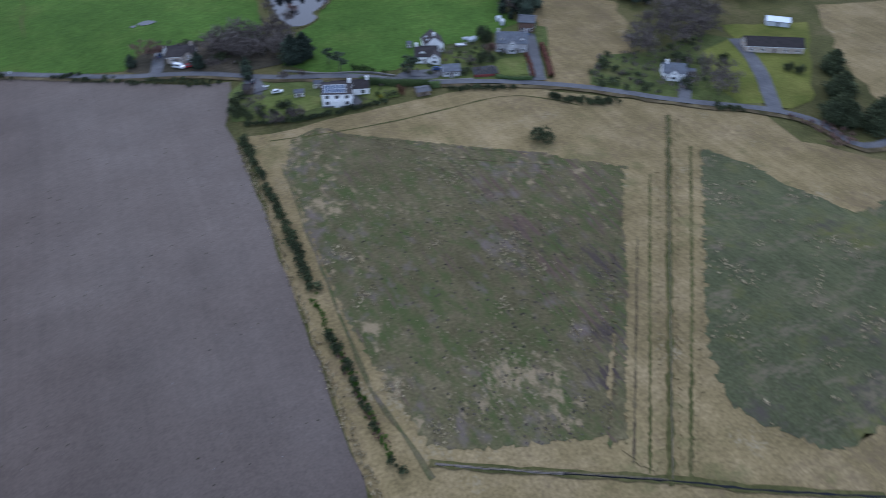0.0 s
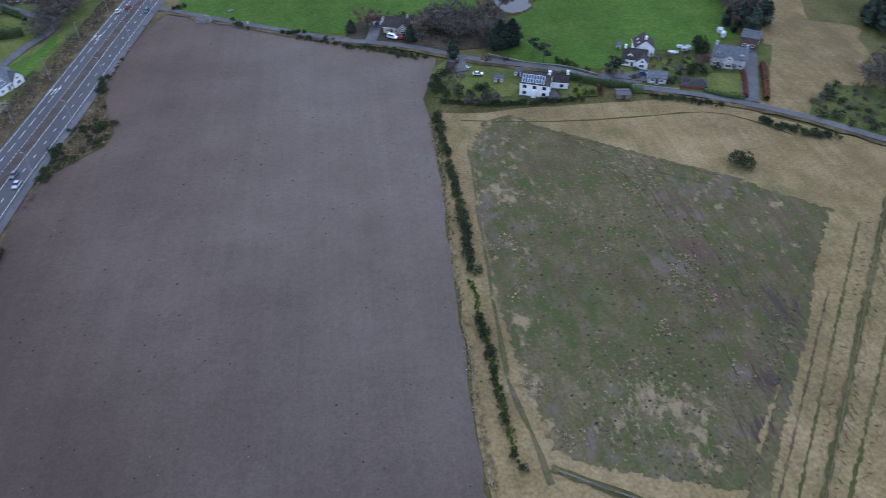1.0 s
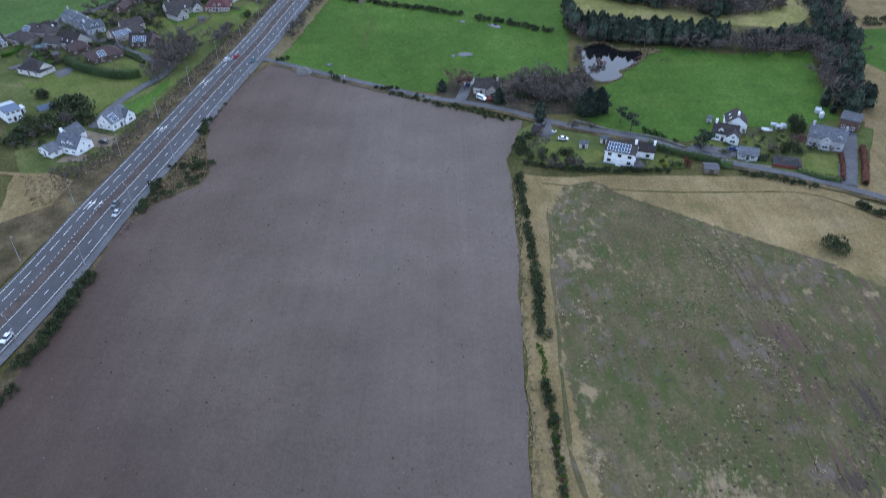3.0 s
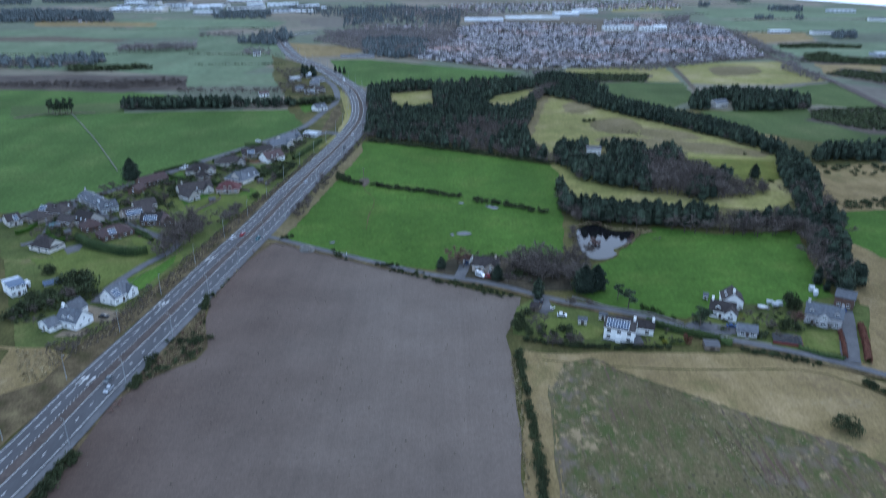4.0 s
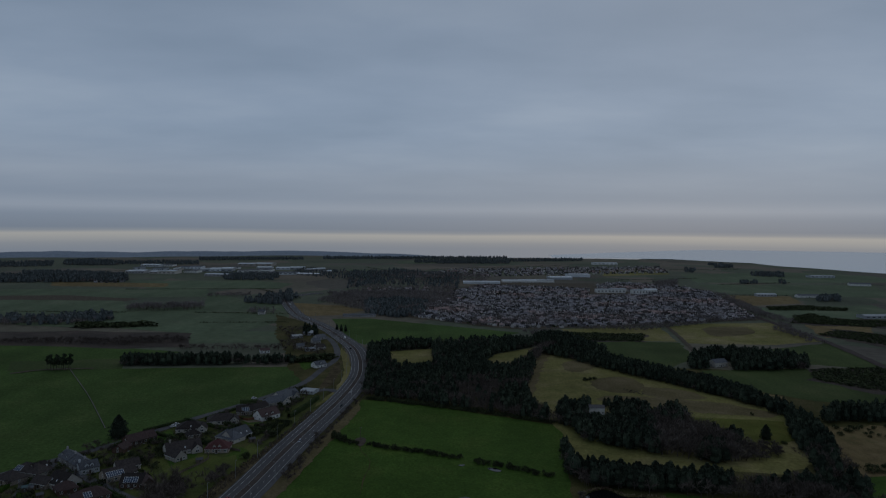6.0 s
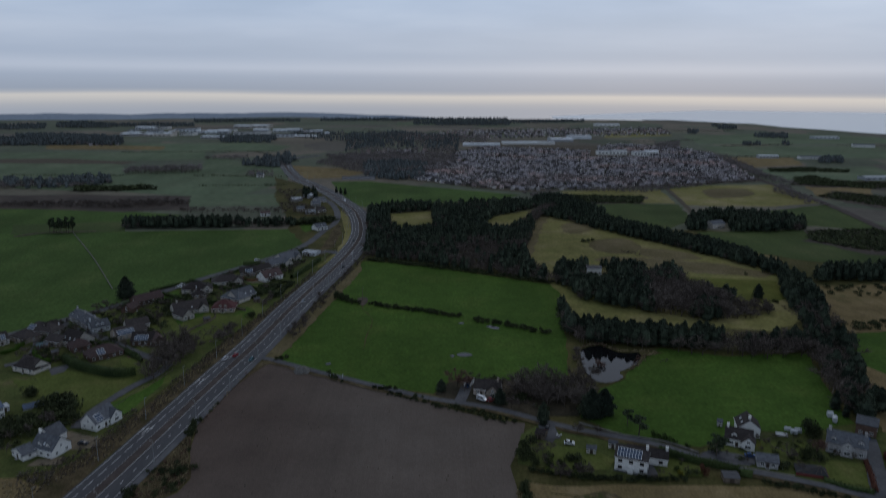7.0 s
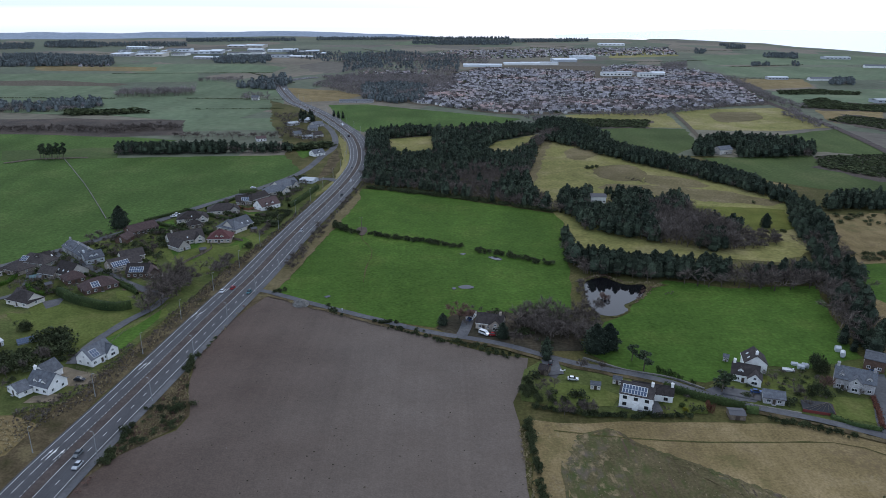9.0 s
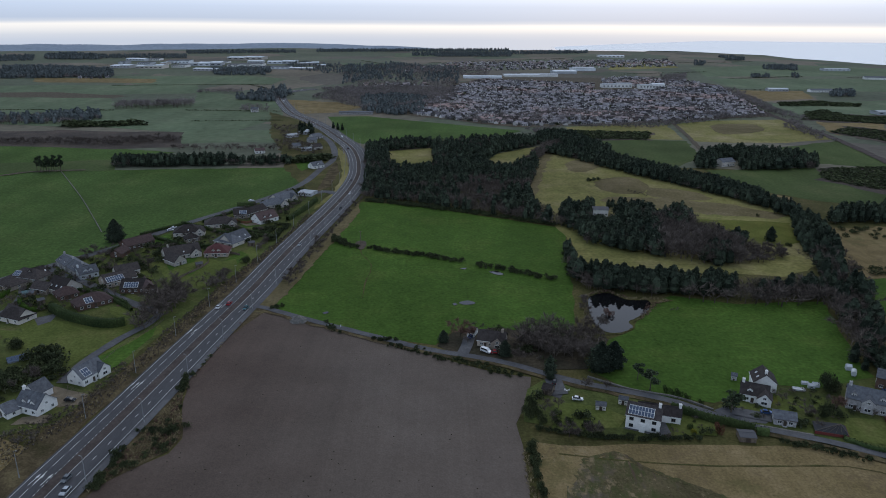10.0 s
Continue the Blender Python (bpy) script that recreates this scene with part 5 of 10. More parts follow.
ribbon("lane_wall", smooth([(114.8, 251.9), (124.5, 248.2), (131.4, 245.8)], 3), -0.35, 0.35, 0.65, M["rock"], None, "low rubble wall beside the lane", "wall", wob=0.1, rise=0.9)
ribbon("railway", smooth([(402.2, 1422.9), (557.2, 1486.5), (510.3, 1209), (491.2, 1029), (481.8, 891), (459, 750.6), (439.8, 641)], 12), -5, 5, 0.54, M["median"], None, "brown railway cutting beside fields", "railway", wob=0.8)
ribbon("farm_track", smooth([(321.6, 1021.7), (305.9, 914.1), (289.5, 815.9), (281.6, 751.1)], 8), -3, 3, 0.53, M["mud"], None, "pale track down to a farm house", "track", wob=0.5)
ribbon("farm_track", smooth([(-402.3, 659.5), (-383.7, 677), (-362.9, 682.6), (-338, 685.9)], 8), -2.5, 2.5, 0.53, M["mud"], None, "muddy track across the pasture", "track", wob=0.8)
ribbon("drystone_wall", smooth([(-357.5, 680.3), (-324.7, 632.1), (-289.4, 579.1), (-255.2, 524.9), (-232, 487.4)], 8), -0.25, 0.25, 0.6, M["rock"], None, "low mossy drystone wall across pasture", "wall", wob=0.1, rise=0.9)
ribbon("cattle_path", smooth([(-53.7, 460.1), (-51.1, 445), (-44.5, 428.8), (-42.7, 416.5), (-43.9, 394.7), (-43.2, 373.3)], 4), -0.3, 0.3, 0.20, M["rough"], None, "trodden cattle path across green pasture", "path", wob=0.25)
sheet("bare_patch", rounded([(-57, 469.8), (-51.9, 471.2), (-49.8, 461.3), (-52.6, 453), (-56.3, 460)]), 0.14, M["moor"], "trampled bare patch at the hedge gap", "ground", jag=0.4)
for pts, w, k in (([(155.2, 154.8), (120.2, 109.8), (80.1, 58.1)], 0.35, "rough"), ([(129.8, 128.5), (102.7, 93.3), (78.6, 62.1)], 0.3, "bank"), ([(180.8, 163.3), (131.5, 104.5), (87.6, 53)], 0.45, "rough"), ([(123.3, 128.5), (98, 95.5), (78.9, 70.4)], 0.5, "bank")):
    ribbon("weedy_line", smooth(pts, 0.9), -w, w, 0.30, M[k], None, "thin weedy line along the dry grass strip", "grass strip", wob=w * 0.8)

# ---------------------------------------------------------------- trees and bushes


def blades(points, out, size, rng, droop=0.35, wide=0.6):
    """One pointed clump of leaves at each point, pointing outwards."""
    n = len(points)
    side = np.cross(out, rng.normal(size=(n, 3)))
    side /= np.linalg.norm(side, axis=1)[:, None] + 1e-9
    s = size * rng.uniform(0.6, 1.3, n)[:, None]
    tip = points + out * s
    tip[:, 2] -= droop * s[:, 0]
    v = np.stack([points - side * s * wide, points + side * s * wide, tip], 1).reshape(-1, 3)
    return v, np.arange(3 * n).reshape(-1, 3)


def stem(a, b, r0, r1, n=5):
    g = Geo().rod(a, b, r0, r1, n)
    tris = []
    for f in g.f[:n]:
        tris += [(f[0], f[1], f[2]), (f[0], f[2], f[3])]
    return np.array(g.v), np.array(tris)


def joined(pieces):
    vs, ts, ms, k = [], [], [], 0
    for v, t, m in pieces:
        vs.append(v)
        ts.append(t + k)
        ms.append(np.full(len(t), m))
        k += len(v)
    return np.concatenate(vs), np.concatenate(ts), np.concatenate(ms)


def conifer(seed, n, radius=0.2, bare=0.1, top=0.85, clump=1.0):
    """A spruce, one unit tall: leafy sprays in tiers on a blunt cone round a trunk. Material 0 leaf, 1 bark."""
    rng = np.random.default_rng(seed)
    h = bare + (1 - bare) * rng.uniform(0, 1, n) ** 1.1
    ang = rng.uniform(0, 2 * math.pi, n)
    lumps = 0.76 + 0.16 * np.sin(ang * 3 + h * 17 + seed) + 0.09 * np.sin(ang * 5 - h * 41 + 2 * seed)

    def girth(z):
        u = np.clip((z - bare) / (1 - bare), 0, 1)
        return radius * (1 - u ** top) * (0.72 + 0.28 * np.minimum(1, u * 5))

    r = girth(h) * lumps * rng.uniform(0.62, 1.0, n) + 0.008
    p = np.stack([r * np.cos(ang), r * np.sin(ang), h], 1)
    out = np.stack([np.cos(ang), np.sin(ang), rng.uniform(0.0, 0.9, n)], 1)
    out /= np.linalg.norm(out, axis=1)[:, None]
    fol = blades(p, out, 0.95 * clump / math.sqrt(n), rng, 0.25, 0.8)
    sides, levels = (8, (bare + 0.02, bare + 0.15, 0.45, 0.65, 0.82, 0.95)) if n > 300 else (5, (bare + 0.05, 0.4, 0.7, 0.93))
    cut = [(z, (0.62 if n > 100 else 0.8) * float(girth(np.array(z))) + 0.01) for z in levels]
    core = joined([(*stem((0, 0, z0), (0, 0, z1), r0, r1, sides), 0) for (z0, r0), (z1, r1) in zip(cut, cut[1:])])[:2]
    trunk = stem((0, 0, 0), (0, 0, 0.5), 0.018, 0.008, 5 if n > 100 else 3)
    return joined([(*fol, 0), (*core, 0), (*trunk, 1)])


def pine(seed, n):
    """A tall bare-stemmed pine with a rounded ragged crown."""
    rng = np.random.default_rng(seed)
    pieces = [(*stem((0, 0, 0), (0.02, 0.01, 0.85), 0.02, 0.01, 5), 1)]
    k = 9
    for i in range(k):
        a, hgt = rng.uniform(0, 6.28), 0.45 + 0.5 * i / k
        reach = 0.17 * (1.15 - abs(hgt - 0.65) * 1.6) * rng.uniform(0.6, 1.1)
        c = np.array([reach * math.cos(a), reach * math.sin(a), hgt])
        pieces.append((*stem((0.01, 0, hgt - 0.07), tuple(c), 0.008, 0.004, 4), 1))
        d = rng.normal(size=(n // k, 3))
        d /= np.linalg.norm(d, axis=1)[:, None]
        pieces.append((*blades(c + d * rng.uniform(0.3, 1, (n // k, 1)) * np.array([0.10, 0.10, 0.055]), d, 0.045, rng, 0.1), 0))
    return joined(pieces)


def bare_tree(seed, depth=4, twigs=7, spread=0.55, fine=0.13):
    """A leafless tree, one unit tall: forking limbs and many thin twigs."""
    rng = np.random.default_rng(seed)
    pieces, tips, limbs = [], [], []

    def grow(p, d, length, r, level):
        q = p + d * length
        if level < 2 or depth > 3:
            pieces.append((*stem(tuple(p), tuple(q), r, r * 0.65, 4 if level < 2 else 3), 1))
        else:
            limbs.append((p, d, length))
        if level >= 1:
            tips.append((p + (q - p) * 0.5, d, length))
        if level == depth:
            tips.append((q, d, length))
            return
        for _ in range(3 if level < 2 else 2):
            e = d + rng.normal(size=3) * spread
            e[2] = abs(e[2]) * 0.7 + 0.12
            grow(q, e / np.linalg.norm(e), length * rng.uniform(0.75, 1.05), r * 0.55, level + 1)

    grow(np.zeros(3), np.array([0, 0, 1.0]), 0.15, 0.018, 0)
    pts = np.concatenate([np.repeat(np.array(p)[None], twigs, 0) for p, d, s in tips])
    dirs = np.concatenate([np.repeat(d[None], twigs, 0) for p, d, s in tips]) + rng.normal(size=(len(pts), 3)) * 0.6
    dirs /= np.linalg.norm(dirs, axis=1)[:, None]
    pieces.append((*blades(pts, dirs, fine, rng, 0.0, 0.04), 0))
    if limbs:
        at, way, size = (np.array([q[i] for q in limbs]) for i in range(3))
        for _ in range(2):
            pieces.append((*blades(at, way, size.mean() * 1.2, rng, 0.0, 0.05), 1))
    v, t, m = joined(pieces)
    return v / v[:, 2].max(), t, m


def bush(seed, n, flat=0.75):
    """A dense shrub, one unit across and flat high, with a lumpy outline."""
    rng = np.random.default_rng(seed)
    k = 9
    lobes = rng.normal(size=(k, 3)) * np.array([0.17, 0.17, 0.09]) + np.array([0, 0, 0.3])
    c = lobes[rng.integers(0, k, n)]
    d = rng.normal(size=(n, 3))
    d[:, 2] = d[:, 2] * 0.8 + 0.25
    d /= np.linalg.norm(d, axis=1)[:, None]
    p = c + d * rng.uniform(0.12, 0.24, (n, 1))
    p[:, 2] = np.maximum(p[:, 2] * flat, 0.0)
    v, t, m = joined([(*blades(p, d, 1.3 / math.sqrt(n), rng, 0.05, 0.9), 0)])
    return v / np.array([0.62, 0.62, v[:, 2].max()]), t, m


def tuft(seed, n=14):
    rng = np.random.default_rng(seed)
    p = np.concatenate([rng.normal(size=(n, 2)) * 0.25, np.zeros((n, 1))], 1)
    d = np.concatenate([rng.normal(size=(n, 2)) * 0.45, np.ones((n, 1))], 1)
    return joined([(*blades(p, d / np.linalg.norm(d, axis=1)[:, None], 0.8, rng, 0.0, 0.12), 0)])


def spread_out(kinds, places, tall, wide, rng, base=0.0):
    """Many plants as one set of arrays. tall, wide: (low, high) in metres."""
    vs, ts, ms, k = [], [], [], 0
    pick = rng.integers(0, len(kinds), len(places))
    for i, (x, y) in enumerate(places):
        v, t, m = kinds[pick[i]]
        hgt, a = rng.uniform(*tall), rng.uniform(0, 6.28)
        w = hgt * rng.uniform(*wide)
        c, s = math.cos(a) * w, math.sin(a) * w
        q = np.empty_like(v)
        q[:, 0], q[:, 1], q[:, 2] = v[:, 0] * c - v[:, 1] * s + x, v[:, 0] * s + v[:, 1] * c + y, v[:, 2] * hgt + base
        vs.append(q)
        ts.append(t + k)
        ms.append(m)
        k += len(v)
    return np.concatenate(vs), np.concatenate(ts), np.concatenate(ms)


CONIFERS = [conifer(i, 400, radius=0.29 + 0.03 * (i % 3), bare=0.05 + 0.04 * (i % 4), top=2.1 + 0.5 * (i % 4)) for i in range(8)]
MID_CONIFERS = [conifer(200 + i, 125, radius=0.30 + 0.03 * (i % 3), bare=0.05 + 0.03 * (i % 4), top=2.1 + 0.5 * (i % 4)) for i in range(8)]
LOW_CONIFERS = [conifer(220 + i, 32, radius=0.31, bare=0.04, top=2.2 + 0.4 * i) for i in range(4)]
PINES = [pine(20 + i, 150) for i in range(4)]
BARES = [bare_tree(40 + i, 3, 5, 0.42, 0.16) for i in range(6)]
MID_BARES = [bare_tree(240 + i, 3, 3, 0.42, 0.18) for i in range(6)]
THIN_BARES = [bare_tree(50 + i, 2, 3, 0.55, 0.28) for i in range(4)]
FAR_CONIFERS = [conifer(10 + i, 24, radius=0.30, bare=0.03, top=2.4) for i in range(3)]
BUSHES = [bush(60 + i, 230) for i in range(5)]
FAR_BUSHES = [bush(70 + i, 40) for i in range(3)]
SHRUBS = [bare_tree(80 + i, 2, 9, 0.7, 0.20) for i in range(4)]
TUFTS = [tuft(90 + i) for i in range(4)]
RNG = np.random.default_rng(5)


def grove(name, places, kinds, tall, mats, label, category, wide=(0.9, 1.45), base=0.2):
    if len(places) == 0:
        return
    v, t, m = spread_out(kinds, places, tall, wide, RNG, base)
    tagged(new(name, np_mesh(name, v, t, m, mats)), label, category, kind="stuff")


def wood(poly, gap, kind, tall, label, holes=(), mix=0.0):
    """A stand of trees on a polygon; mix: the share of bare trees in it."""
    pts = spots(poly, gap, RNG, holes)
    tall = (tall[0] * 0.86, tall[1] * 0.86) if kind in ("conifer", "pine") else tall
    # bare trees stand in drifts among the evergreens
    drift = np.array([noise.noise((x / 38, y / 30, 5.5)) + 0.35 * RNG.normal() for x, y in pts])
    other = drift > np.quantile(drift, 1 - mix) if mix and len(pts) else np.zeros(len(pts), bool)
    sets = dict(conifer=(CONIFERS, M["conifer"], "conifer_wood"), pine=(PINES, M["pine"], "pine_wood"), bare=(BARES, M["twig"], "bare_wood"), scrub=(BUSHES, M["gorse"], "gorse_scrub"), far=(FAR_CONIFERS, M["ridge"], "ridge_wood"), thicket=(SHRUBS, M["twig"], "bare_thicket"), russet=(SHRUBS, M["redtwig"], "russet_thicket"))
    kinds, leaf, name = sets[kind]
    off = np.hypot(*pts.mean(0)) if len(pts) else 0.0
    distant = off > 700
    bares = THIN_BARES if distant else MID_BARES if off > 380 else BARES
    if kind == "conifer":
        # past 900 m the needles take the haze-tinted colour
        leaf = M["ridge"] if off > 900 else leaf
        kinds = LOW_CONIFERS if off > 900 else MID_CONIFERS if off > 480 else CONIFERS
    elif kind == "bare":
        kinds = bares
    if distant:
        kinds = {"scrub": FAR_BUSHES}.get(kind, kinds)
        # past 950 m bare twigs take the haze-lifted colour
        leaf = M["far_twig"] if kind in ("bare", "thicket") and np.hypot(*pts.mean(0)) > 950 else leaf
    grove(name, pts[~other], kinds, tall, [leaf, M["bark"]], label, "wood" if kind not in ("scrub", "thicket", "russet") else "scrub", (1.5, 2.8) if distant and kind == "scrub" else (0.9, 1.45))
    if mix:
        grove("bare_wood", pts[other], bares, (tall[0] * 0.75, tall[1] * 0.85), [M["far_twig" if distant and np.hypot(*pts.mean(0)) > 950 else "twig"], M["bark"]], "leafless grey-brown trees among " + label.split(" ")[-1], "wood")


GARDEN_LAWNS = [[(-192.7, 472.8), (-185.5, 485.6), (-176.2, 468.2), (-179.4, 454.1)], [(-168.8, 430.4), (-160.3, 445.4), (-151.2, 441.2), (-149.2, 422.6), (-159, 412.7)], [(-148.6, 411), (-131.6, 431), (-128, 449.3), (-120.7, 441.7), (-125.1, 408.5), (-135.6, 386.3)], [(-143.8, 508.2), (-133.4, 523), (-125.9, 508.5), (-133.6, 491.9)]]
clear = [[(-60.6, 793.9), (-11.6, 816.2), (-7.5, 718), (-14.6, 692), (-39.6, 690), (-53, 715)], [(38, 705), (44, 738), (58.8, 784.6), (114.5, 835), (107.7, 776.5), (84, 730), (62, 694)]]
wood([(-67, 622), (-73.9, 698.6), (-84.1, 813.7), (-60.5, 836.3), (-15.2, 841.6), (99.3, 872.9), (109.3, 820.3), (90, 703.4), (76, 632), (20, 618), (-30, 628)], 4.2, "conifer", (8, 13), "dense dark wood of mixed spruces", clear, 0.30)
wood([(-66.1, 584.4), (-67, 622), (-30, 628), (20, 618), (76, 632), (72.1, 610.8), (71, 564.3), (86.7, 504.3), (63.4, 519.6), (27.7, 540.2), (-28.9, 572.5)], 4.4, "conifer", (8, 13), "thinner front of the wood with leafless trees", clear, 0.62)
wood([(104.8, 786.1), (135.8, 807.3), (173.6, 727.6), (213.7, 657.5), (252.6, 601.4), (270.4, 563.6), (265.8, 531.2), (257.4, 535.7), (242.6, 577), (213.8, 626.7), (170.2, 690.1), (128.7, 764.6)], 4.6, "conifer", (8, 12), "dark shelter belt of tall spruces", (), 0.08)
wood([(243.5, 707.8), (267.7, 705.8), (299, 701.5), (367, 711.4), (388.7, 754.4), (362.8, 781.5), (321.2, 799.8), (276.5, 778.7)], 5.5, "conifer", (10, 15), "dark grove of tall spruces", [[(260.3, 697.8), (287.9, 698.6), (307.1, 754.9), (284.4, 754.2)]], 0.15)
wood([(255.2, 531), (270, 531.3), (254.1, 461.7), (229.3, 383.1), (203.8, 320.5), (193.5, 293.5), (180.4, 287.5), (190.2, 326.3), (200.9, 367), (219.5, 418.6), (234.7, 473.3)], 5.0, "conifer", (9, 14), "dark belt of spruces along a field", (), 0.35)
wood([(277.1, 516.6), (352.4, 522.5), (372, 552.4), (293.6, 544.3)], 5.5, "conifer", (10, 15), "dark belt of spruces on the moor", (), 0.05)
wood([(74.6, 409.7), (99.8, 399.2), (129.6, 392.6), (158.8, 387.1), (154.3, 375.7), (122.5, 380), (97.1, 387.9), (74.1, 397.9)], 3.8, "conifer", (11.5, 15), "dark row of spruces behind the pond", (), 0.05)
wood([(122.5, 375.2), (149.1, 362.6), (157.4, 383.8), (203.3, 389.4), (197.9, 367), (172.2, 362.2)], 5.0, "bare", (8, 12), "pale leafless birches at the field edge")
wood([(166, 382.2), (204.1, 391.1), (202.5, 378.7), (165, 372.7)], 5.5, "conifer", (10, 13), "dark spruces behind birches", (), 0.1)
wood([(89.1, 549.1), (116.1, 563.7), (114.1, 520.6), (116.0, 491.4), (97.5, 467.3), (90.3, 496.5), (84.2, 516.9)], 4.4, "conifer", (9, 13), "dark conifers at the corner of the pasture", [[(113.2, 553.1), (131.0, 553.5), (119.8, 502.8), (103.5, 502.5)]], 0.2)
wood([(125.7, 562.1), (152.4, 547.1), (156.2, 513.8), (136.9, 439.4), (115.3, 454.1), (92.2, 469.8), (103.4, 498.2)], 4.2, "conifer", (9, 14), "dark grove of tall conifers on the hill", [[(113.2, 553.1), (131.0, 553.5), (119.8, 502.8), (103.5, 502.5)]], 0.2)
wood([(144.8, 521.2), (172.7, 521.8), (182.3, 481.9), (190.2, 451.9), (182.2, 431.4), (168.2, 425.8), (137.2, 440.6)], 4.2, "bare", (9, 13), "leafless brown wood on the hill")
wood([(166.0, 540.8), (181.3, 541.1), (178.6, 512.8), (163.2, 489.6), (152.0, 499.2)], 4.4, "conifer", (10, 14), "dark conifers rising out of the leafless wood", (), 0.25)
wood([(156.0, 435.3), (169.6, 456.3), (179.2, 447.0), (173.5, 426.9), (162.6, 425.7)], 4.0, "conifer", (10, 13), "dark clump of spruces below the hill")
wood([(188.1, 492.8), (201.1, 490.3), (201.5, 469.2), (200.3, 456.9), (192.1, 456.7)], 4.4, "conifer", (5, 9), "small conifers behind a leafless wood", (), 0.3)
wood([(175.9, 431.3), (186.5, 451.8), (206.3, 464.3), (217.5, 459.6), (211.1, 440.7), (195.6, 429.4)], 3.6, "thicket", (4, 6.5), "rounded brown thicket of young trees")
wood([(104.0, 853.4), (124.6, 908.0), (158.0, 896.3), (182.5, 794.3), (166.8, 758.0), (140.7, 824.5), (132.6, 839.1), (115.7, 831.0)], 3.8, "conifer", (9, 13), "dark conifers where belt and wood meet", (), 0.1)
wood([(56.9, 608.2), (69.5, 612.7), (83.9, 672.3), (85.4, 708.8), (108.7, 778.5), (135.3, 831.7), (136.2, 858.5), (105.6, 802.0), (75.0, 716.9), (57.9, 647.6)], 4.0, "bare", (7, 10), "brown leafless trees along the hill pasture")
wood([(170.8, 777.3), (205.2, 706.9), (242.0, 652.5), (263.3, 603.1), (260.6, 574.2), (249.8, 570.3), (224.5, 616.6), (189.1, 667.8), (159.4, 733.7)], 3.4, "conifer", (8, 11), "dense row of conifers along the hill pasture", (), 0.05)
wood([(77.9, 458.6), (81.9, 461), (76.8, 416.4), (70.8, 393.5), (72.5, 416.3)], 4.5, "conifer", (7, 11), "dark spruces along the field corner", (), 0.2)
wood([(-314.7, 699.5), (-201, 710.9), (-204.8, 724.7), (-321.6, 715.6)], 4.6, "conifer", (11, 15), "long shelter belt of dark spruces", (), 0.1)
wood([(-203.8, 710.8), (-149.4, 715.2), (-152.8, 731.9), (-206.8, 721.8)], 5.0, "conifer", (9, 12), "dark end of the shelter belt", (), 0.15)
wood([(-152.4, 724.3), (-118.4, 742.9), (-121.1, 761.2), (-153, 741.8)], 5.0, "scrub", (3, 6), "dark evergreens behind the hamlet")
wood([(-192.3, 841.9), (-175.9, 858), (-141.8, 814.1), (-127.1, 780.3), (-133, 760.8), (-160.4, 779.2)], 7.0, "bare", (5, 8), "leafless trees among roadside houses")
wood([(-225.1, 957.5), (-188.3, 959.1), (-163.6, 882.9), (-182.5, 857.8)], 9.0, "bare", (4, 7), "leafless shrubs in cluttered roadside yards")
wood([(76.9, 386.8), (114.8, 376.4), (117.6, 380.6), (77.9, 392.1)], 3.4, "conifer", (10, 14), "dark spruces on the far bank of the pond", (), 0.25)
wood([(70.3, 370.9), (75.3, 375), (70.7, 344.7), (65.4, 331.1)], 3.2, "thicket", (2.5, 5), "leafless willow scrub beside the pond")
wood([(-543.6, 834), (-510.2, 842.8), (-414.4, 846.3), (-313, 877.9), (-300.8, 842.7), (-363.1, 818.3), (-497.3, 820.8), (-529.9, 812.5)], 6.5, "thicket", (4, 8), "brown leafless scrub along a burn")
wood([(-294.5, 786.1), (-173.7, 790.1), (-178, 810.5), (-301.9, 806.3)], 7.0, "bare", (5, 8), "leafless trees along a hedge bank")
wood([(-623.9, 960.6), (-513.3, 975.4), (-491.3, 1007.9), (-471.9, 1019.8), (-500.8, 1071.1), (-617.2, 1024.5), (-656.2, 1011.6)], 8.0, "conifer", (10, 15), "dark spruces round a distant house", (), 0.4)
wood([(-484.1, 946.9), (-396.7, 965.2), (-406.8, 990.3), (-498.6, 976)], 8.0, "scrub", (4, 6), "dark scrub along a field edge")
wood([(-501.4, 1129.2), (-393.2, 1155.5), (-404.7, 1206.7), (-516.8, 1185.5)], 9.0, "bare", (10, 16), "leafless copse between fields")
wood([(-354.3, 1266.1), (-287.4, 1236.7), (-274.5, 1333), (-308.7, 1453.1), (-349, 1328.6)], 9.0, "conifer", (10, 16), "dark copse beside the road bend", (), 0.3)
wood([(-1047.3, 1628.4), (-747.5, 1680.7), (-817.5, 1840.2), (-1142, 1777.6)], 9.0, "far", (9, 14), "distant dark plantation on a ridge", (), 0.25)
wood([(-540.6, 1759.9), (-421.9, 1769.4), (-437.7, 1836.4), (-560.7, 1826.2)], 11.0, "conifer", (9, 12), "dark tree screen before the warehouses")
wood([(-233.8, 1298.9), (-171, 1219.2), (-115.9, 1134.7), (-54.5, 1131), (7, 1213.1), (18.4, 1350.3), (-100, 1412.6), (-200.9, 1438.1)], 8.0, "bare", (6, 10), "brown leafless woodland at the edge of town")
wood([(-181.7, 1461.4), (19.9, 1452.2), (35.1, 1638), (-175, 1609.2)], 14.0, "bare", (6, 11), "brown leafless trees beyond the road")
wood([(-190.8, 1893.6), (104.4, 1746.5), (134.9, 2000.2), (-215.6, 2144.6)], 16.0, "bare", (7, 12), "distant leafless woodland")
wood([(-428.4, 1990.9), (-219.1, 1769.2), (-226.9, 2096.8), (-453.6, 2273.2)], 14.0, "far", (6, 10), "distant mixed trees round fields", (), 0.6)
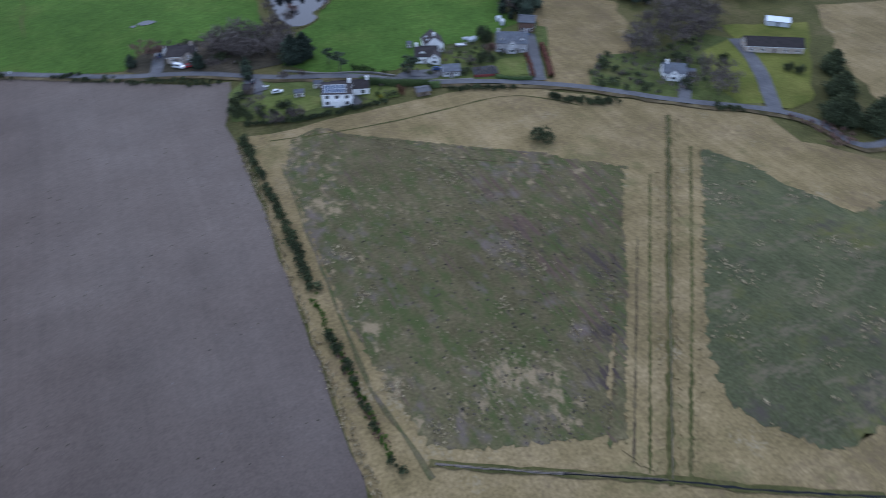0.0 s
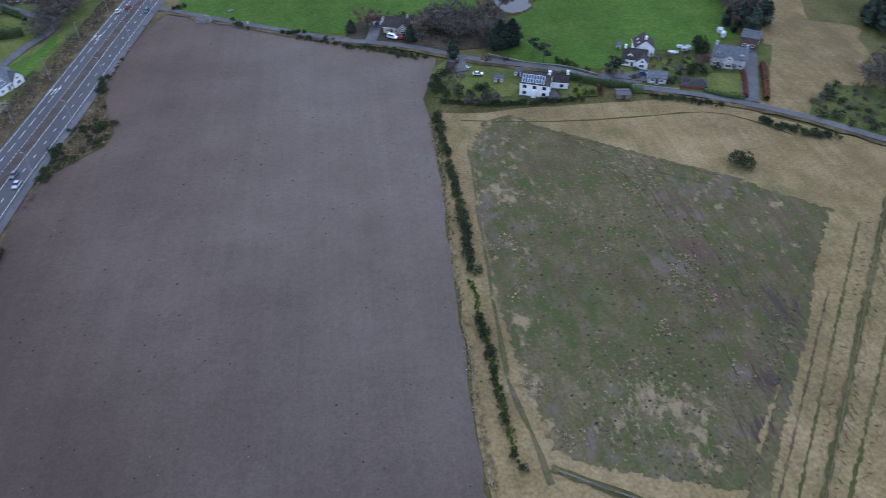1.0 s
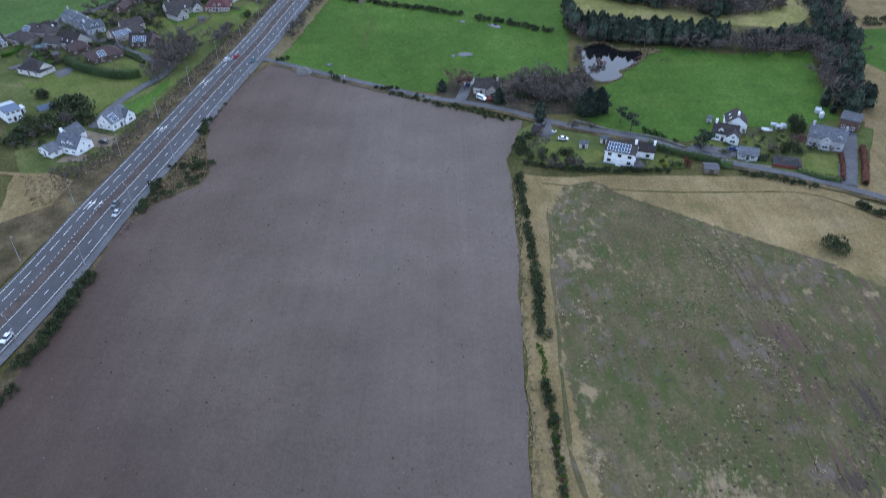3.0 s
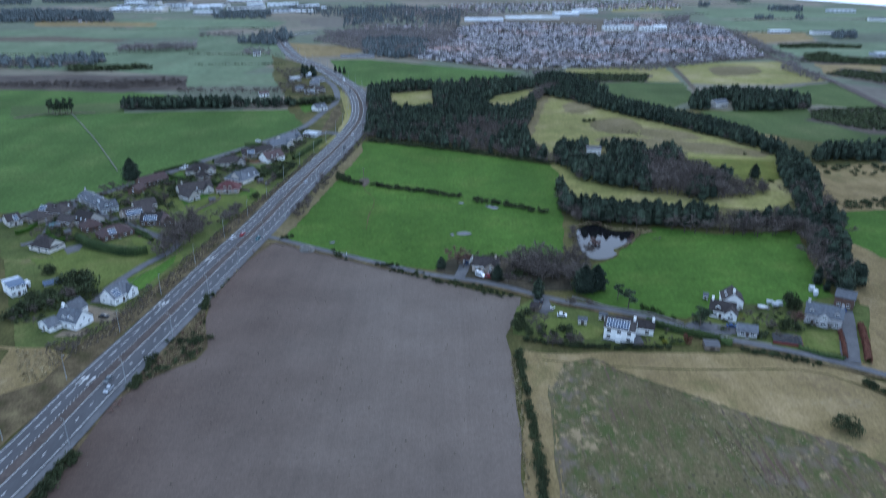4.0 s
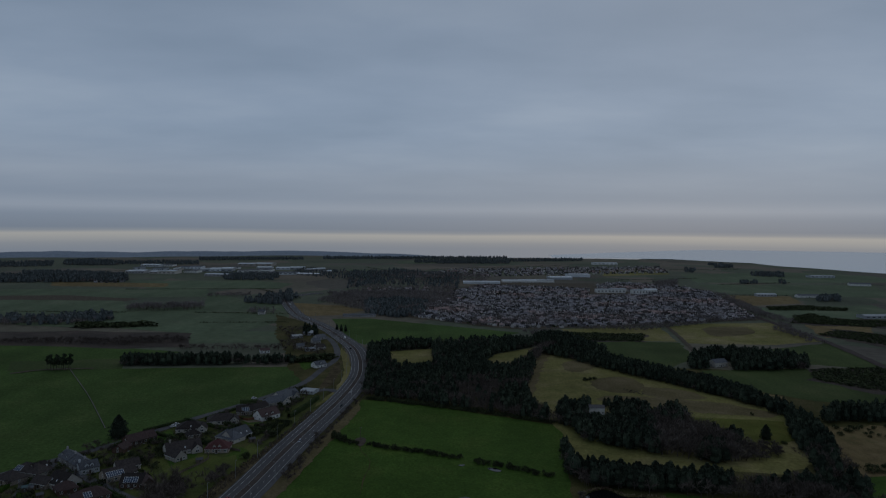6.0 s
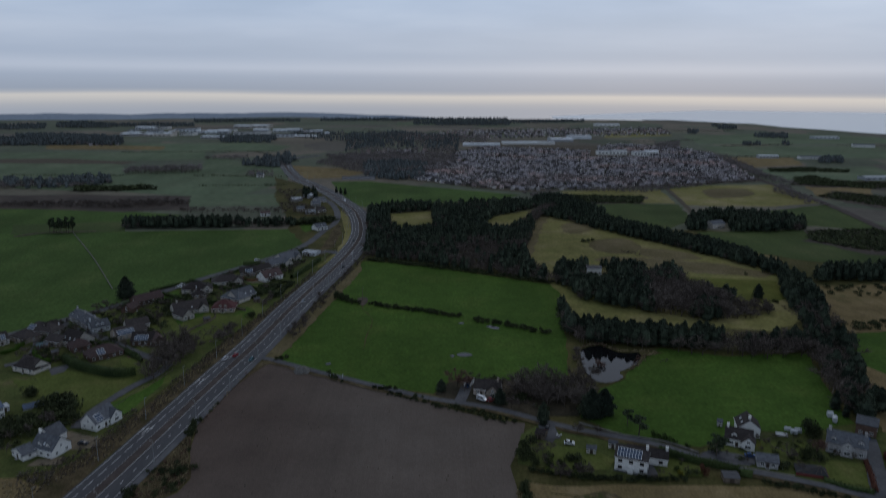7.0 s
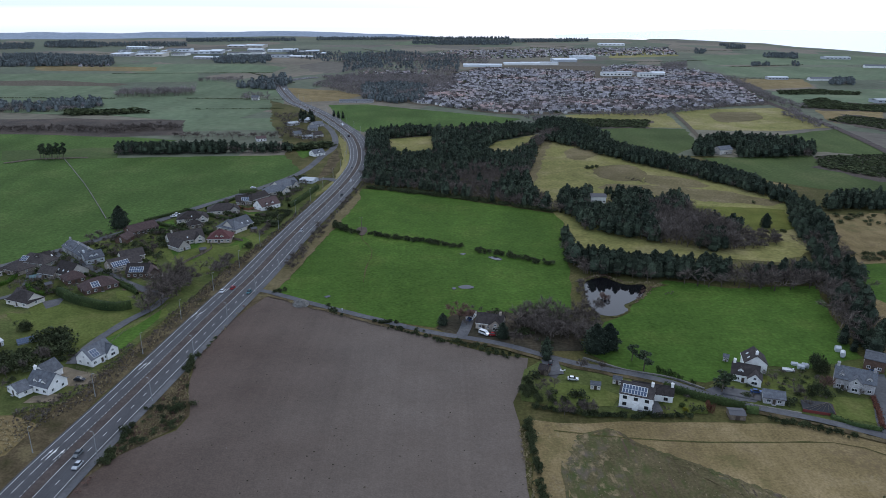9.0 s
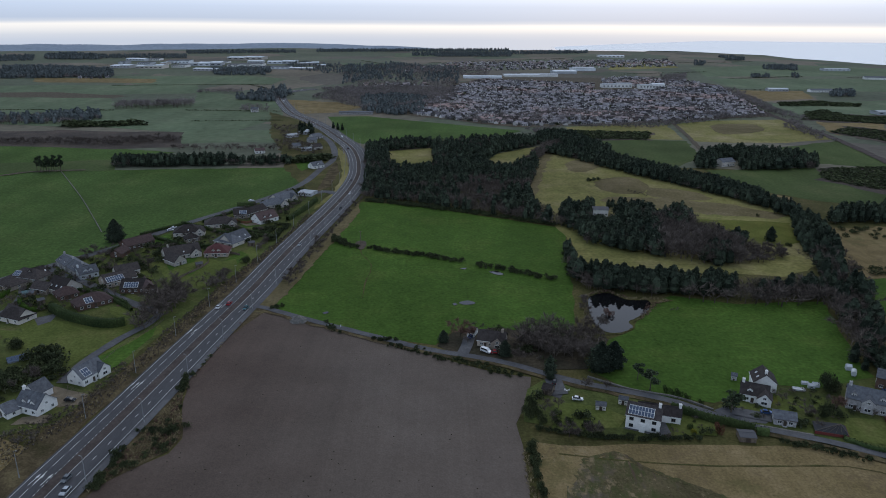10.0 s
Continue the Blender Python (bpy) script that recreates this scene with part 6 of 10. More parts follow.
wood([(110.1, 906.6), (163.4, 973.6), (275, 968.3), (415.3, 1059.5), (484.5, 1086.3), (498.5, 1118.2), (384, 1063.9), (247, 1007.8), (108.2, 951.9)], 6.5, "thicket", (3, 6.5), "leafless tree belt below the town")
wood([(148.3, 882.8), (246.4, 878.3), (266.9, 939.5), (158.6, 944.5)], 4.2, "scrub", (1.0, 2.4), "dark gorse thicket on rough ground")
wood([(349.3, 665.8), (382.5, 622.6), (408.9, 609.1), (460.5, 688.2), (443.3, 724.4), (369.9, 711.4)], 4.2, "scrub", (1.0, 2.4), "dark gorse thicket on the moor")
wood([(457.9, 990.8), (454.3, 877.8), (470.9, 870.5), (507.4, 1063.6)], 7.0, "thicket", (4, 7), "leafless scrub along the railway")
wood([(524.3, 1064.3), (673.9, 1015.4), (719.3, 1085), (615.7, 1111), (556.1, 1121)], 5.5, "scrub", (1.0, 2.2), "dark gorse on coastal heath")
wood([(502.7, 944.2), (556.7, 835.7), (615.6, 926), (549.4, 989.5)], 5.0, "scrub", (1.0, 2.2), "dark gorse on coastal heath")
wood([(565.9, 1509.8), (501.4, 1124.8), (525.3, 1139.1), (601.7, 1512.2)], 11.0, "bare", (6, 10), "leafless trees lining the railway")
wood([(267.2, 486.4), (321.3, 474.8), (343, 508), (282.8, 508.2)], 8.0, "scrub", (1.5, 3), "scattered dark gorse on straw grass")
wood([(232.8, 409.3), (280.3, 411.9), (291.9, 429.6), (239.1, 420.8)], 5.0, "scrub", (1.5, 3), "dark gorse along the field edge")
wood([(30.8, 324.5), (39.7, 333.9), (64.4, 333.8), (70.8, 322), (67.5, 303), (58, 298), (46.6, 305), (34.8, 312)], 4.6, "bare", (6.5, 10), "leafless garden trees near the pond")
wood([(196, 363.2), (209.8, 367.1), (195.5, 326.4), (180.1, 303.6), (184.9, 326.3)], 5.0, "bare", (8, 12), "leafless trees at the field corner")
wood([(76.9, 387.6), (113.1, 379.1), (118.9, 383.2), (98.3, 393), (79.2, 399.7)], 3.0, "bare", (5, 8.5), "leafless willows by the pond")
wood([(-144.4, 322.5), (-135.6, 348.3), (-137.4, 378), (-146.2, 394.7), (-155.4, 386), (-150.8, 358.7)], 4.4, "bare", (6, 9.5), "leafless trees beside the dual carriageway")
wood([(-156.0, 366.0), (-143.0, 384.0), (-138.5, 372.0), (-146.0, 358.0)], 4.2, "bare", (5.5, 8.5), "leafless trees at the garden corner")
wood([(-228.6, 420.5), (-227.0, 423.0), (-213.0, 459.0), (-196.5, 489.5), (-194.5, 488.0), (-210.6, 457.0), (-224.4, 418.5)], 2.2, "thicket", (1.2, 2.4), "ragged brown hedge beside the village road")
wood([(95.5, 345.5), (100.5, 351.5), (106.0, 361.0), (112.5, 364.0), (110.0, 369.0), (103.5, 366.0), (100.0, 356.0)], 1.7, "russet", (0.7, 1.4), "russet reeds on the pond margin")
wood([(78.0, 376.5), (88.0, 381.5), (96.3, 372.6), (97.3, 375.0), (88.6, 384.8), (76.5, 379.5)], 1.9, "russet", (0.8, 1.8), "russet reeds on the pond margin")
wood([(-129.3, 362.7), (-122.8, 395), (-124.8, 413.2), (-133.6, 415), (-138.5, 390.4)], 9.0, "bare", (5, 7.5), "leafless trees beside village lawns")
wood([(-157.7, 244.3), (-149.7, 251.6), (-140.6, 266.7), (-138.8, 300.3), (-133, 295.2), (-134.1, 257.5), (-143.5, 240.2), (-151.7, 234.1)], 3.6, "thicket", (1.4, 2.6), "tangled bare shrubs on the road bank")
wood([(-132.7, 300.4), (-130.8, 335.1), (-123.1, 390.7), (-107.8, 479.4), (-102.9, 535.8), (-97.4, 532.8), (-107.3, 460), (-120, 370.4), (-125.3, 319.8), (-128.7, 296.3)], 4.6, "thicket", (1.2, 2.2), "bare shrubs on the carriageway bank")
wood([(-90, 395.5), (-83.1, 467.5), (-75.7, 521.2), (-66.4, 588.1), (-63.8, 584.4), (-73.4, 504), (-78.4, 439.2), (-83.9, 388.7)], 4.0, "thicket", (2.5, 5.0), "leafless shrubs beside the carriageway")
wood([(205.5, 236), (231.1, 265.9), (263.1, 274.8), (274.3, 253.4), (253.3, 233.7), (227.7, 235.4), (206.7, 229.1)], 6.5, "bare", (8, 12), "leafless garden trees behind the bungalow")
wood([(210.9, 197.9), (234.5, 216.1), (243.8, 211.8), (225.9, 185.5), (214, 185.8)], 5.5, "bare", (6, 9), "leafless trees on a garden lawn")
wood([(242.7, 162.1), (283.2, 193.3), (283.5, 181.1), (257.9, 147.7), (269.3, 149.7), (257.6, 127.3), (251, 134.8), (246.2, 148.4)], 9.0, "scrub", (2, 4), "dark garden evergreens by the lane")
wood([(234.1, 284.2), (333.8, 254.6), (356.5, 276.3), (260.6, 321)], 6.0, "conifer", (9, 14), "dark tree belt behind the gardens", (), 0.5)
wood([(230.7, 165.3), (229, 138.5), (233.8, 137.6), (243.3, 140.6), (237.8, 154.7)], 3.0, "russet", (1.8, 3.2), "russet bare shrubs beside the lane")
wood([(-112.5, 194.9), (-112.9, 204.9), (-110.6, 210.1), (-110.9, 204.9), (-111.8, 190.1)], 1.8, "russet", (1.0, 1.8), "russet bracken on the verge")
wood([(-1168.2, 1971.4), (-1072.1, 2001.4), (-869.8, 1937.4), (-815.5, 1829.5), (-1054.3, 1775.1)], 9, "conifer", (8, 12), "distant dark belt before the business park", (), 0.3)
wood([(-1306.6, 2448.4), (-1291.0, 2585.7), (-1131.2, 2468.7), (-1065.8, 2323.8), (-1231.7, 2305.7)], 10, "far", (9, 13), "distant wood on the ridge", (), 0.2)
wood([(-609.6, 1960.7), (-464.0, 1994.2), (-422.9, 1844.6), (-570.5, 1832.3)], 9, "conifer", (8, 12), "distant dark tree screen", (), 0.2)
wood([(-461.3, 1396.1), (-382.6, 1422.0), (-367.4, 1371.6), (-445.7, 1347.4)], 10, "bare", (6, 9), "distant leafless hedge trees", (), 0)
wood([(-319.6, 1163.3), (-284.8, 1187.1), (-261.5, 1104.7), (-299.3, 1096.4)], 9, "bare", (6, 9), "distant leafless trees round a cottage", (), 0)
wood([(-277.8, 2075.5), (-134.6, 2182.1), (47.1, 2019.4), (36.6, 1565.5), (-103.3, 1662.9), (-208.9, 1548.7)], 13, "far", (7, 12), "distant mixed woodland beyond the road", (), 0.55)
wood([(-246.2, 1452.4), (-116.1, 1494.8), (37.7, 1470.6), (18.1, 1274.9), (-90.5, 1286.0), (-185.9, 1334.4)], 9, "bare", (7, 11), "brown woodland beside the town", (), 0)
wood([(-139.6, 1283.2), (-82.8, 1321.9), (-28.3, 1289.5), (-28.9, 1109.4), (-68.3, 1082.2), (-122.3, 1118.0)], 7, "conifer", (9, 13), "dark conifers at the edge of town", (), 0.35)
wood([(1002.1, 2613.4), (1070.7, 2621.0), (1017.5, 2488.8), (952.4, 2481.9)], 12, "far", (8, 12), "distant copse on the coastal slope", (), 0.1)
wood([(805.1, 2352.6), (838.5, 2356.0), (791.9, 2222.9), (760.5, 2219.9)], 12, "far", (8, 12), "distant copse on the slope", (), 0.2)
wood([(964.6, 2191.4), (1057.2, 2200.1), (981.5, 2039.9), (914.4, 2075.5)], 11, "far", (7, 11), "distant dark farm trees", (), 0.3)
wood([(769.4, 1837.6), (817.4, 1841.3), (795.3, 1790.6), (748.7, 1787.0)], 9, "far", (6, 10), "distant dark hedge trees", (), 0.1)
wood([(882.6, 1863.4), (901.8, 1865.0), (869.3, 1796.2), (850.7, 1794.8)], 9, "far", (7, 11), "distant farm copse", (), 0.2)
wood([(754.0, 1429.5), (813.6, 1454.1), (770.6, 1371.3), (724.8, 1368.6)], 8, "conifer", (10, 15), "dark copse beside a farm", (), 0.3)
wood([(564.7, 1418.1), (558.9, 1287.7), (531.9, 1149.7), (531.0, 1073.3), (518.3, 1038.1), (499.4, 1096.2), (516.6, 1221.1), (536.0, 1357.7)], 8, "bare", (6, 10), "leafless trees along the railway", (), 0)
wood([(583.8, 1272.4), (660.2, 1301.8), (714.8, 1255.0), (697.0, 1222.8), (623.2, 1226.6), (565.0, 1223.6)], 6, "scrub", (1.5, 3), "dark gorse strip by the coast", (), 0)
wood([(561.8, 1137.7), (611.2, 1174.4), (612.9, 1101.4), (657.9, 1079.0), (623.6, 1020.6), (580.3, 1040.8), (542.2, 1062.0)], 5, "scrub", (1.5, 3), "dark gorse mass near the railway", (), 0)
wood([(534.6, 1802.7), (620.7, 1877.2), (557.7, 1682.6), (494.9, 1623.2)], 9, "bare", (7, 11), "leafless trees among the houses", (), 0)
wood([(-23.2, 2741.4), (260.0, 2776.1), (246.3, 2628.7), (-22.1, 2597.6)], 12, "far", (7, 11), "distant dark plantation", (), 0.1)
wood([(31.5, 1062.5), (191.1, 1133.2), (332.0, 1076.2), (459.3, 1146.2), (429.2, 1068.7), (171.3, 1012.1), (37.2, 995.7)], 11, "bare", (6, 10), "leafless garden trees in the town", (), 0)
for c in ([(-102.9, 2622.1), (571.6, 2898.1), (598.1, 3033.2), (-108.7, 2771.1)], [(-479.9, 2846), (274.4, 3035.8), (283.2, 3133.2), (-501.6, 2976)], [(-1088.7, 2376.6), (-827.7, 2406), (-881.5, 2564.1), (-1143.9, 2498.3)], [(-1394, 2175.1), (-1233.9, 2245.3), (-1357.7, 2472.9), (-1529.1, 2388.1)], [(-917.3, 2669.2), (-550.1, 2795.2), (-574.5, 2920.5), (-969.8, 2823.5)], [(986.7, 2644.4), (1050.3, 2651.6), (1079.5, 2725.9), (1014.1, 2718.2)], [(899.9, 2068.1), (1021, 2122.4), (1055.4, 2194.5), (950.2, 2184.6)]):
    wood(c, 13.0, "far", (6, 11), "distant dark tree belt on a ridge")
for a in ([(-1049.3, 2018.7), (-588.5, 2259.2)], [(-403.7, 1541.1), (-272.1, 1352.1)], [(456.8, 1874.8), (706.4, 1970)], [(685.6, 1759.7), (900.9, 1841.1)], [(749.3, 2342.8), (1017.5, 2426.7)], [(545.5, 1485.8), (770.2, 1500.1)], [(1000.3, 1815.7), (1162.5, 1764.6)], [(-670, 1114), (-499.9, 1115.8)], [(-344.4, 1009), (-222.4, 1019.8)], [(-390.4, 1121.2), (-242.6, 1115.2)], [(-667.6, 1498.4), (-357.3, 1544.3)], [(-37.4, 2262.7), (424.8, 2547.1)], [(189, 2090.6), (565.5, 2324.1)], [(-253.8, 2350.1), (-97.3, 2064.1)]):
    p = smooth(a, 4.5)
    grove("field_hedge", [(q.x, q.y + RNG.normal() * 1.2) for q in p], FAR_BUSHES, (0.9, 2.0), [M["gorse"], M["bark"]], "distant dark field hedge", "hedge", (1.0, 1.8))


def hedge_row(path, label, tall, gap=1.6, mat="hedge", width=0.8, kinds=BUSHES, wide=(0.6, 1.0), name="hedge"):
    pts = smooth(path, gap)
    rows = [(q.x + RNG.normal() * width, q.y + RNG.normal() * width) for q in pts for _ in range(2)]
    grove(name, rows, kinds, tall, [M[mat], M["bark"]], label, "hedge", wide)


def clipped_hedge(path, width, tall, label, mat="hedge"):
    """A solid clipped hedge: rounded body with leaf clumps over it."""
    pts = smooth(path, 1.2)
    ns = normals(pts)
    shape = [(-0.5, 0.0), (-0.52, 0.6), (-0.42, 0.95), (0.0, 1.02), (0.42, 0.95), (0.52, 0.6), (0.5, 0.0)]
    ring, k = [], len(shape)
    for p, n in zip(pts, ns):
        for a, h in shape:
            q = p + n * (a * width + RNG.normal() * 0.07)
            ring.append((q.x, q.y, 0.15 + h * tall + (RNG.normal() * 0.07 if h else 0)))
    v = np.array(ring)
    t = []
    for i in range(len(pts) - 1):
        for j in range(k - 1):
            a = i * k + j
            t += [(a, a + 1, a + k + 1), (a, a + k + 1, a + k)]
    pick = RNG.integers(0, len(v), len(v) * 6)
    d = RNG.normal(size=(len(pick), 3)) + np.array([0, 0, 0.5])
    d /= np.linalg.norm(d, axis=1)[:, None]
    lv, lt = blades(v[pick] + RNG.normal(size=(len(pick), 3)) * 0.3, d, 0.34, RNG, 0.05, 0.8)
    v, t, m = joined([(v, np.array(t), 0), (lv, lt, 0)])
    tagged(new("clipped_hedge", np_mesh("clipped_hedge", v, t, m, [M[mat]])), label, "hedge")


wood([(-61.3, 573.6), (-10.7, 554), (27.5, 535.5), (85.7, 505.7), (86.6, 511.4), (27.9, 543.4), (-10.8, 562.5), (-61.1, 580.8)], 2.8, "scrub", (1.6, 2.8), "dark gorse bank above the green pasture")
wood([(77.9, 458.6), (83, 463.3), (78.1, 416.4), (72.8, 397.9), (72.2, 416.3)], 3.0, "scrub", (2.0, 3.6), "dark gorse bank beside the green pasture")
wood([(130.1, 650.7), (142.4, 655.6), (144.4, 664.9), (132.4, 662.3)], 3.5, "scrub", (1.5, 2.5), "gorse on the hill pasture")
wood([(155.8, 610.9), (170.2, 593.7), (173.3, 601.4), (158.8, 619.1)], 3.5, "thicket", (1.2, 2.2), "dead bracken on the hill pasture")
wood([(220.9, 447.5), (229.1, 441.1), (233.5, 449.9), (224.9, 454.3)], 3.5, "thicket", (1.2, 2.5), "dead bracken below the tree belt")
wood([(111.5, 358.5), (116.6, 356.4), (119.2, 360), (113.8, 361.4)], 2.2, "thicket", (1.0, 1.6), "brown rushes in the pasture")
# gorse hedge down the ploughed field's edge, broken by green gaps
for seg in ([(29.1, 238.8), (29.8, 229.3), (30.3, 220.7)], [(29.9, 216.2), (30.3, 211.4)], [(29.7, 205.4), (30.3, 195.3), (30.3, 186.3)], [(29.9, 182.7), (29.6, 173.8), (29.5, 166)], [(29.6, 167.4), (29.1, 158.1), (29, 149.4)], [(27.6, 129.2), (28, 124.1)]):
    hedge_row(seg, "dark gorse bushes along the field edge", (1.4, 2.7), 1.5, "gorse", 0.6, name="gorse_hedge")
for seg in ([(28, 120), (27.8, 116)], [(27.7, 112.5), (27.8, 109)], [(27.4, 105), (27.8, 102)], [(27.8, 97), (28, 95.5)], [(28.2, 87), (29.1, 82.6)]):
    hedge_row(seg, "low broken gorse along the field edge", (0.8, 1.7), 1.2, "gorse", 0.5, name="gorse_hedge")
hedge_row([(27.9, 128), (27.9, 112), (28.2, 92)], "dead brown stems among the gorse", (0.6, 1.2), 1.0, "redtwig", 0.6, TUFTS, (0.8, 1.2), "dead_stems")
hedge_row([(27.8, 145.8), (27.8, 135.6), (28, 116.4), (28.1, 98.1), (28.5, 86.7)], "fresh green growth under the gorse hedge", (0.5, 1.0), 0.9, "weed", 0.6, name="green_undergrowth")
grove("dead_grass", spots([(26.3, 236.7), (28.8, 234.6), (27.4, 202.7), (25, 150.7), (23.4, 105.7), (23, 78.4), (20.1, 78.4), (21.5, 114.6), (23.3, 150.7), (25.7, 202.7)], 1.3, RNG), TUFTS, (0.6, 1.2), [M["deadgrass"]], "tall dead grass along the field edge", "grass", (0.9, 1.5))


def thinned(pts, size, keep):
    """Leaves the places where a slow noise is high, so that plants stand in drifts."""
    return np.array([p for p in pts if noise.noise((p[0] / size, p[1] / size, 0.4)) + 0.5 * noise.noise((p[0] / size * 4, p[1] / size * 4, 2.2)) > keep])


FLAT_TUFTS = [(v * np.array([1, 1, 0.4]), t, m) for v, t, m in (tuft(190 + i, 26) for i in range(4))]
grove("pale_tussocks", thinned(spots([(45.6, 230.3), (67.1, 224.7), (106.4, 196.3), (142.2, 169.8)] + [(151.2, 162.6), (118.7, 121.7), (88.7, 86.8), (79.2, 70.3), (49.4, 80.1), (37.7, 86.4), (35.5, 105.8), (33.7, 135.2), (36.5, 178.7), (38.8, 213.4)], 3.4, RNG), 12.0, 0.10), FLAT_TUFTS, (0.2, 0.5), [M["deadgrass"]], "pale trampled tussocks in grazed pasture", "grass", (0.9, 1.6))
grove("pale_tussocks", thinned(spots([(183.7, 161.1), (192.8, 144.3), (195.6, 128.2), (203.8, 106.7)] + [(420, 125), (420, 52)] + [(123.5, 44.2), (117.5, 52.3), (109.8, 65), (120.1, 85.1)], 2.0, RNG), 9.0, 0.30), FLAT_TUFTS, (0.4, 0.9), [M["deadgrass"]], "pale straw tussocks in drifts", "grass", (1.0, 1.9))
grove("dark_tussocks", thinned(spots([(143.6, 164.2), (127.1, 136.1), (93.7, 88.7), (79.1, 68.6), (54.6, 78.5), (38.3, 87.8), (43.9, 99.9), (71.1, 79.5), (97.1, 105.3)], 1.6, RNG), 12.0, -0.05), FLAT_TUFTS, (0.3, 0.6), [M["twig"]], "dark dead weeds on bare soil", "grass", (0.8, 1.4))
for p, r in zip([(87.4, 139.2), (93.8, 146), (90.4, 102.5), (41, 141), (36.8, 105.5), (41.5, 160.5), (76.3, 119.5), (92.6, 131.4), (69.8, 152.4), (90.5, 182.3), (43.2, 89.4)], (5, 3, 2.4, 3.5, 4, 4, 3, 4, 2.2, 3.5, 3)):
    q = RNG.normal(size=(int(r * r * 2.5), 2)) * r * 0.6 + np.array(p)
    grove("pale_tussocks", q, FLAT_TUFTS, (0.4, 0.8), [M["deadgrass"]], "pale patch of trampled dead grass", "grass", (0.9, 1.6))
grove("dead_grass", spots([(-167.4, 240.7), (-147.8, 237.4), (-144, 234.1), (-146.2, 218.7), (-151.6, 215.8)], 2.0, RNG), TUFTS, (0.6, 1.2), [M["deadgrass"]], "dead grass of the rough paddock", "grass", (1.2, 2.0))
hedge_row([(-73.1, 475), (-68.4, 467.8), (-63.4, 463.1)], "gorse clump at the hedge end", (2.5, 4.0), 2.0, "gorse", 1.5, name="gorse_hedge")
hedge_row([(-60.8, 459.6), (-56.2, 457.4)], "gorse clump in the hedge line", (2.0, 3.2), 2.0, "gorse", 1.0, name="gorse_hedge")
for seg in ([(-47, 456.4), (-30.3, 447.6), (-8.9, 440.4), (9, 431.2)], [(19, 425.3), (24.8, 421.4)], [(28.7, 419.5), (37.7, 415.8), (53, 406.6), (61.9, 401.3)]):
    hedge_row(seg, "dark gorse hedge between green pastures", (1.8, 3.0), 2.0, "gorse", 1.2, name="gorse_hedge")
for seg in ([(-57.4, 337.9), (-49.7, 331)], [(-31.8, 323.2), (-22.5, 320.4)], [(-24.8, 316.9), (-17, 312.4), (-6.9, 308.1)], [(-4.3, 305.9), (3, 301.8), (15, 297.8)], [(17.2, 294.2), (32, 288)]):
    hedge_row(seg, "low dark gorse between lane and field", (1.0, 2.0), 1.8, "gorse", 1.0, name="gorse_hedge")
clipped_hedge([(86, 263.7), (88.9, 261.3), (96.6, 255.9), (105.5, 251.8), (111.3, 248.5)], 2.2, 2.6, "clipped dark green garden hedge")
clipped_hedge([(111.3, 247.1), (115.4, 246)], 2.2, 2.4, "clipped dark green garden hedge")
hedge_row([(32.9, 249.4), (42.6, 246.5), (52.3, 244.5), (68.1, 243.2), (88.1, 243.3)], "dark hedge below the white house's garden", (1.2, 2.0), 1.3, "gorse", 0.6)
hedge_row([(119.2, 241.1), (124, 238.7), (132.5, 236.1), (136.9, 233.5), (141.4, 231.3)], "low gorse below the lane", (1.2, 2.2), 1.6, "gorse", 0.8)
hedge_row([(153.6, 218.3), (157.3, 213.4), (166.6, 206.4), (175.3, 202.9)], "dark gorse beside the lane", (1.8, 2.6), 1.5, "gorse", 0.9)
hedge_row([(210.1, 181.4), (217.1, 176.1)], "dark gorse beside the lane", (1.5, 2.2), 1.5, "gorse", 0.9)
clipped_hedge([(174.9, 261), (169.4, 247.3), (162.4, 232.4)], 2.0, 2.2, "russet beech hedge along a driveway", "beech")
clipped_hedge([(164, 256.5), (159.6, 245.2), (155.4, 235.8)], 1.3, 1.4, "russet hedge beside a garden lawn", "beech")
clipped_hedge([(141.1, 243.3), (146.7, 237.7), (154.2, 234.6)], 1.5, 1.4, "low hedge between lawn and lane")
clipped_hedge([(-196.6, 354.5), (-184, 344.9), (-169.6, 337.8), (-159.1, 335.4), (-153, 338)], 3.6, 3.8, "tall clipped dark green hedge round a lawn")
clipped_hedge([(-188.9, 382.2), (-177.1, 372.7), (-164.9, 361.5), (-159, 356.4)], 1.6, 1.6, "garden hedge along the side road")
clipped_hedge([(-191.6, 474.8), (-180.5, 467.3), (-161.5, 455.2), (-146.9, 456.7)], 2, 2, "clipped dark green hedge between village gardens")
clipped_hedge([(-184.9, 508.4), (-163.9, 495.7), (-147.7, 485.0), (-136.5, 482.5)], 1.8, 2, "clipped dark green hedge between village gardens")
clipped_hedge([(-159.1, 557.4), (-145.8, 559.5)], 3, 3, "clipped dark green hedge between village gardens")
clipped_hedge([(-208.7, 444.9), (-205.4, 454.4), (-200.6, 473.3)], 1.6, 1.8, "clipped dark green hedge between village gardens")
clipped_hedge([(-134.1, 485.2), (-121.2, 480.1), (-118.4, 488.3)], 1.4, 1.6, "clipped dark green hedge between village gardens")
clipped_hedge([(-220.2, 370.1), (-216.5, 362.0), (-205.7, 352.8), (-202.0, 355.9)], 1.8, 1.8, "clipped dark green hedge between village gardens", "weed")
clipped_hedge([(-235.1, 363.3), (-231.4, 369.9), (-233.7, 385.4)], 1.8, 1.8, "clipped dark green hedge between village gardens", "weed")
clipped_hedge([(-214.5, 389.3), (-199.1, 382.3), (-184.4, 377.3)], 1.4, 1.5, "clipped dark green hedge between village gardens")
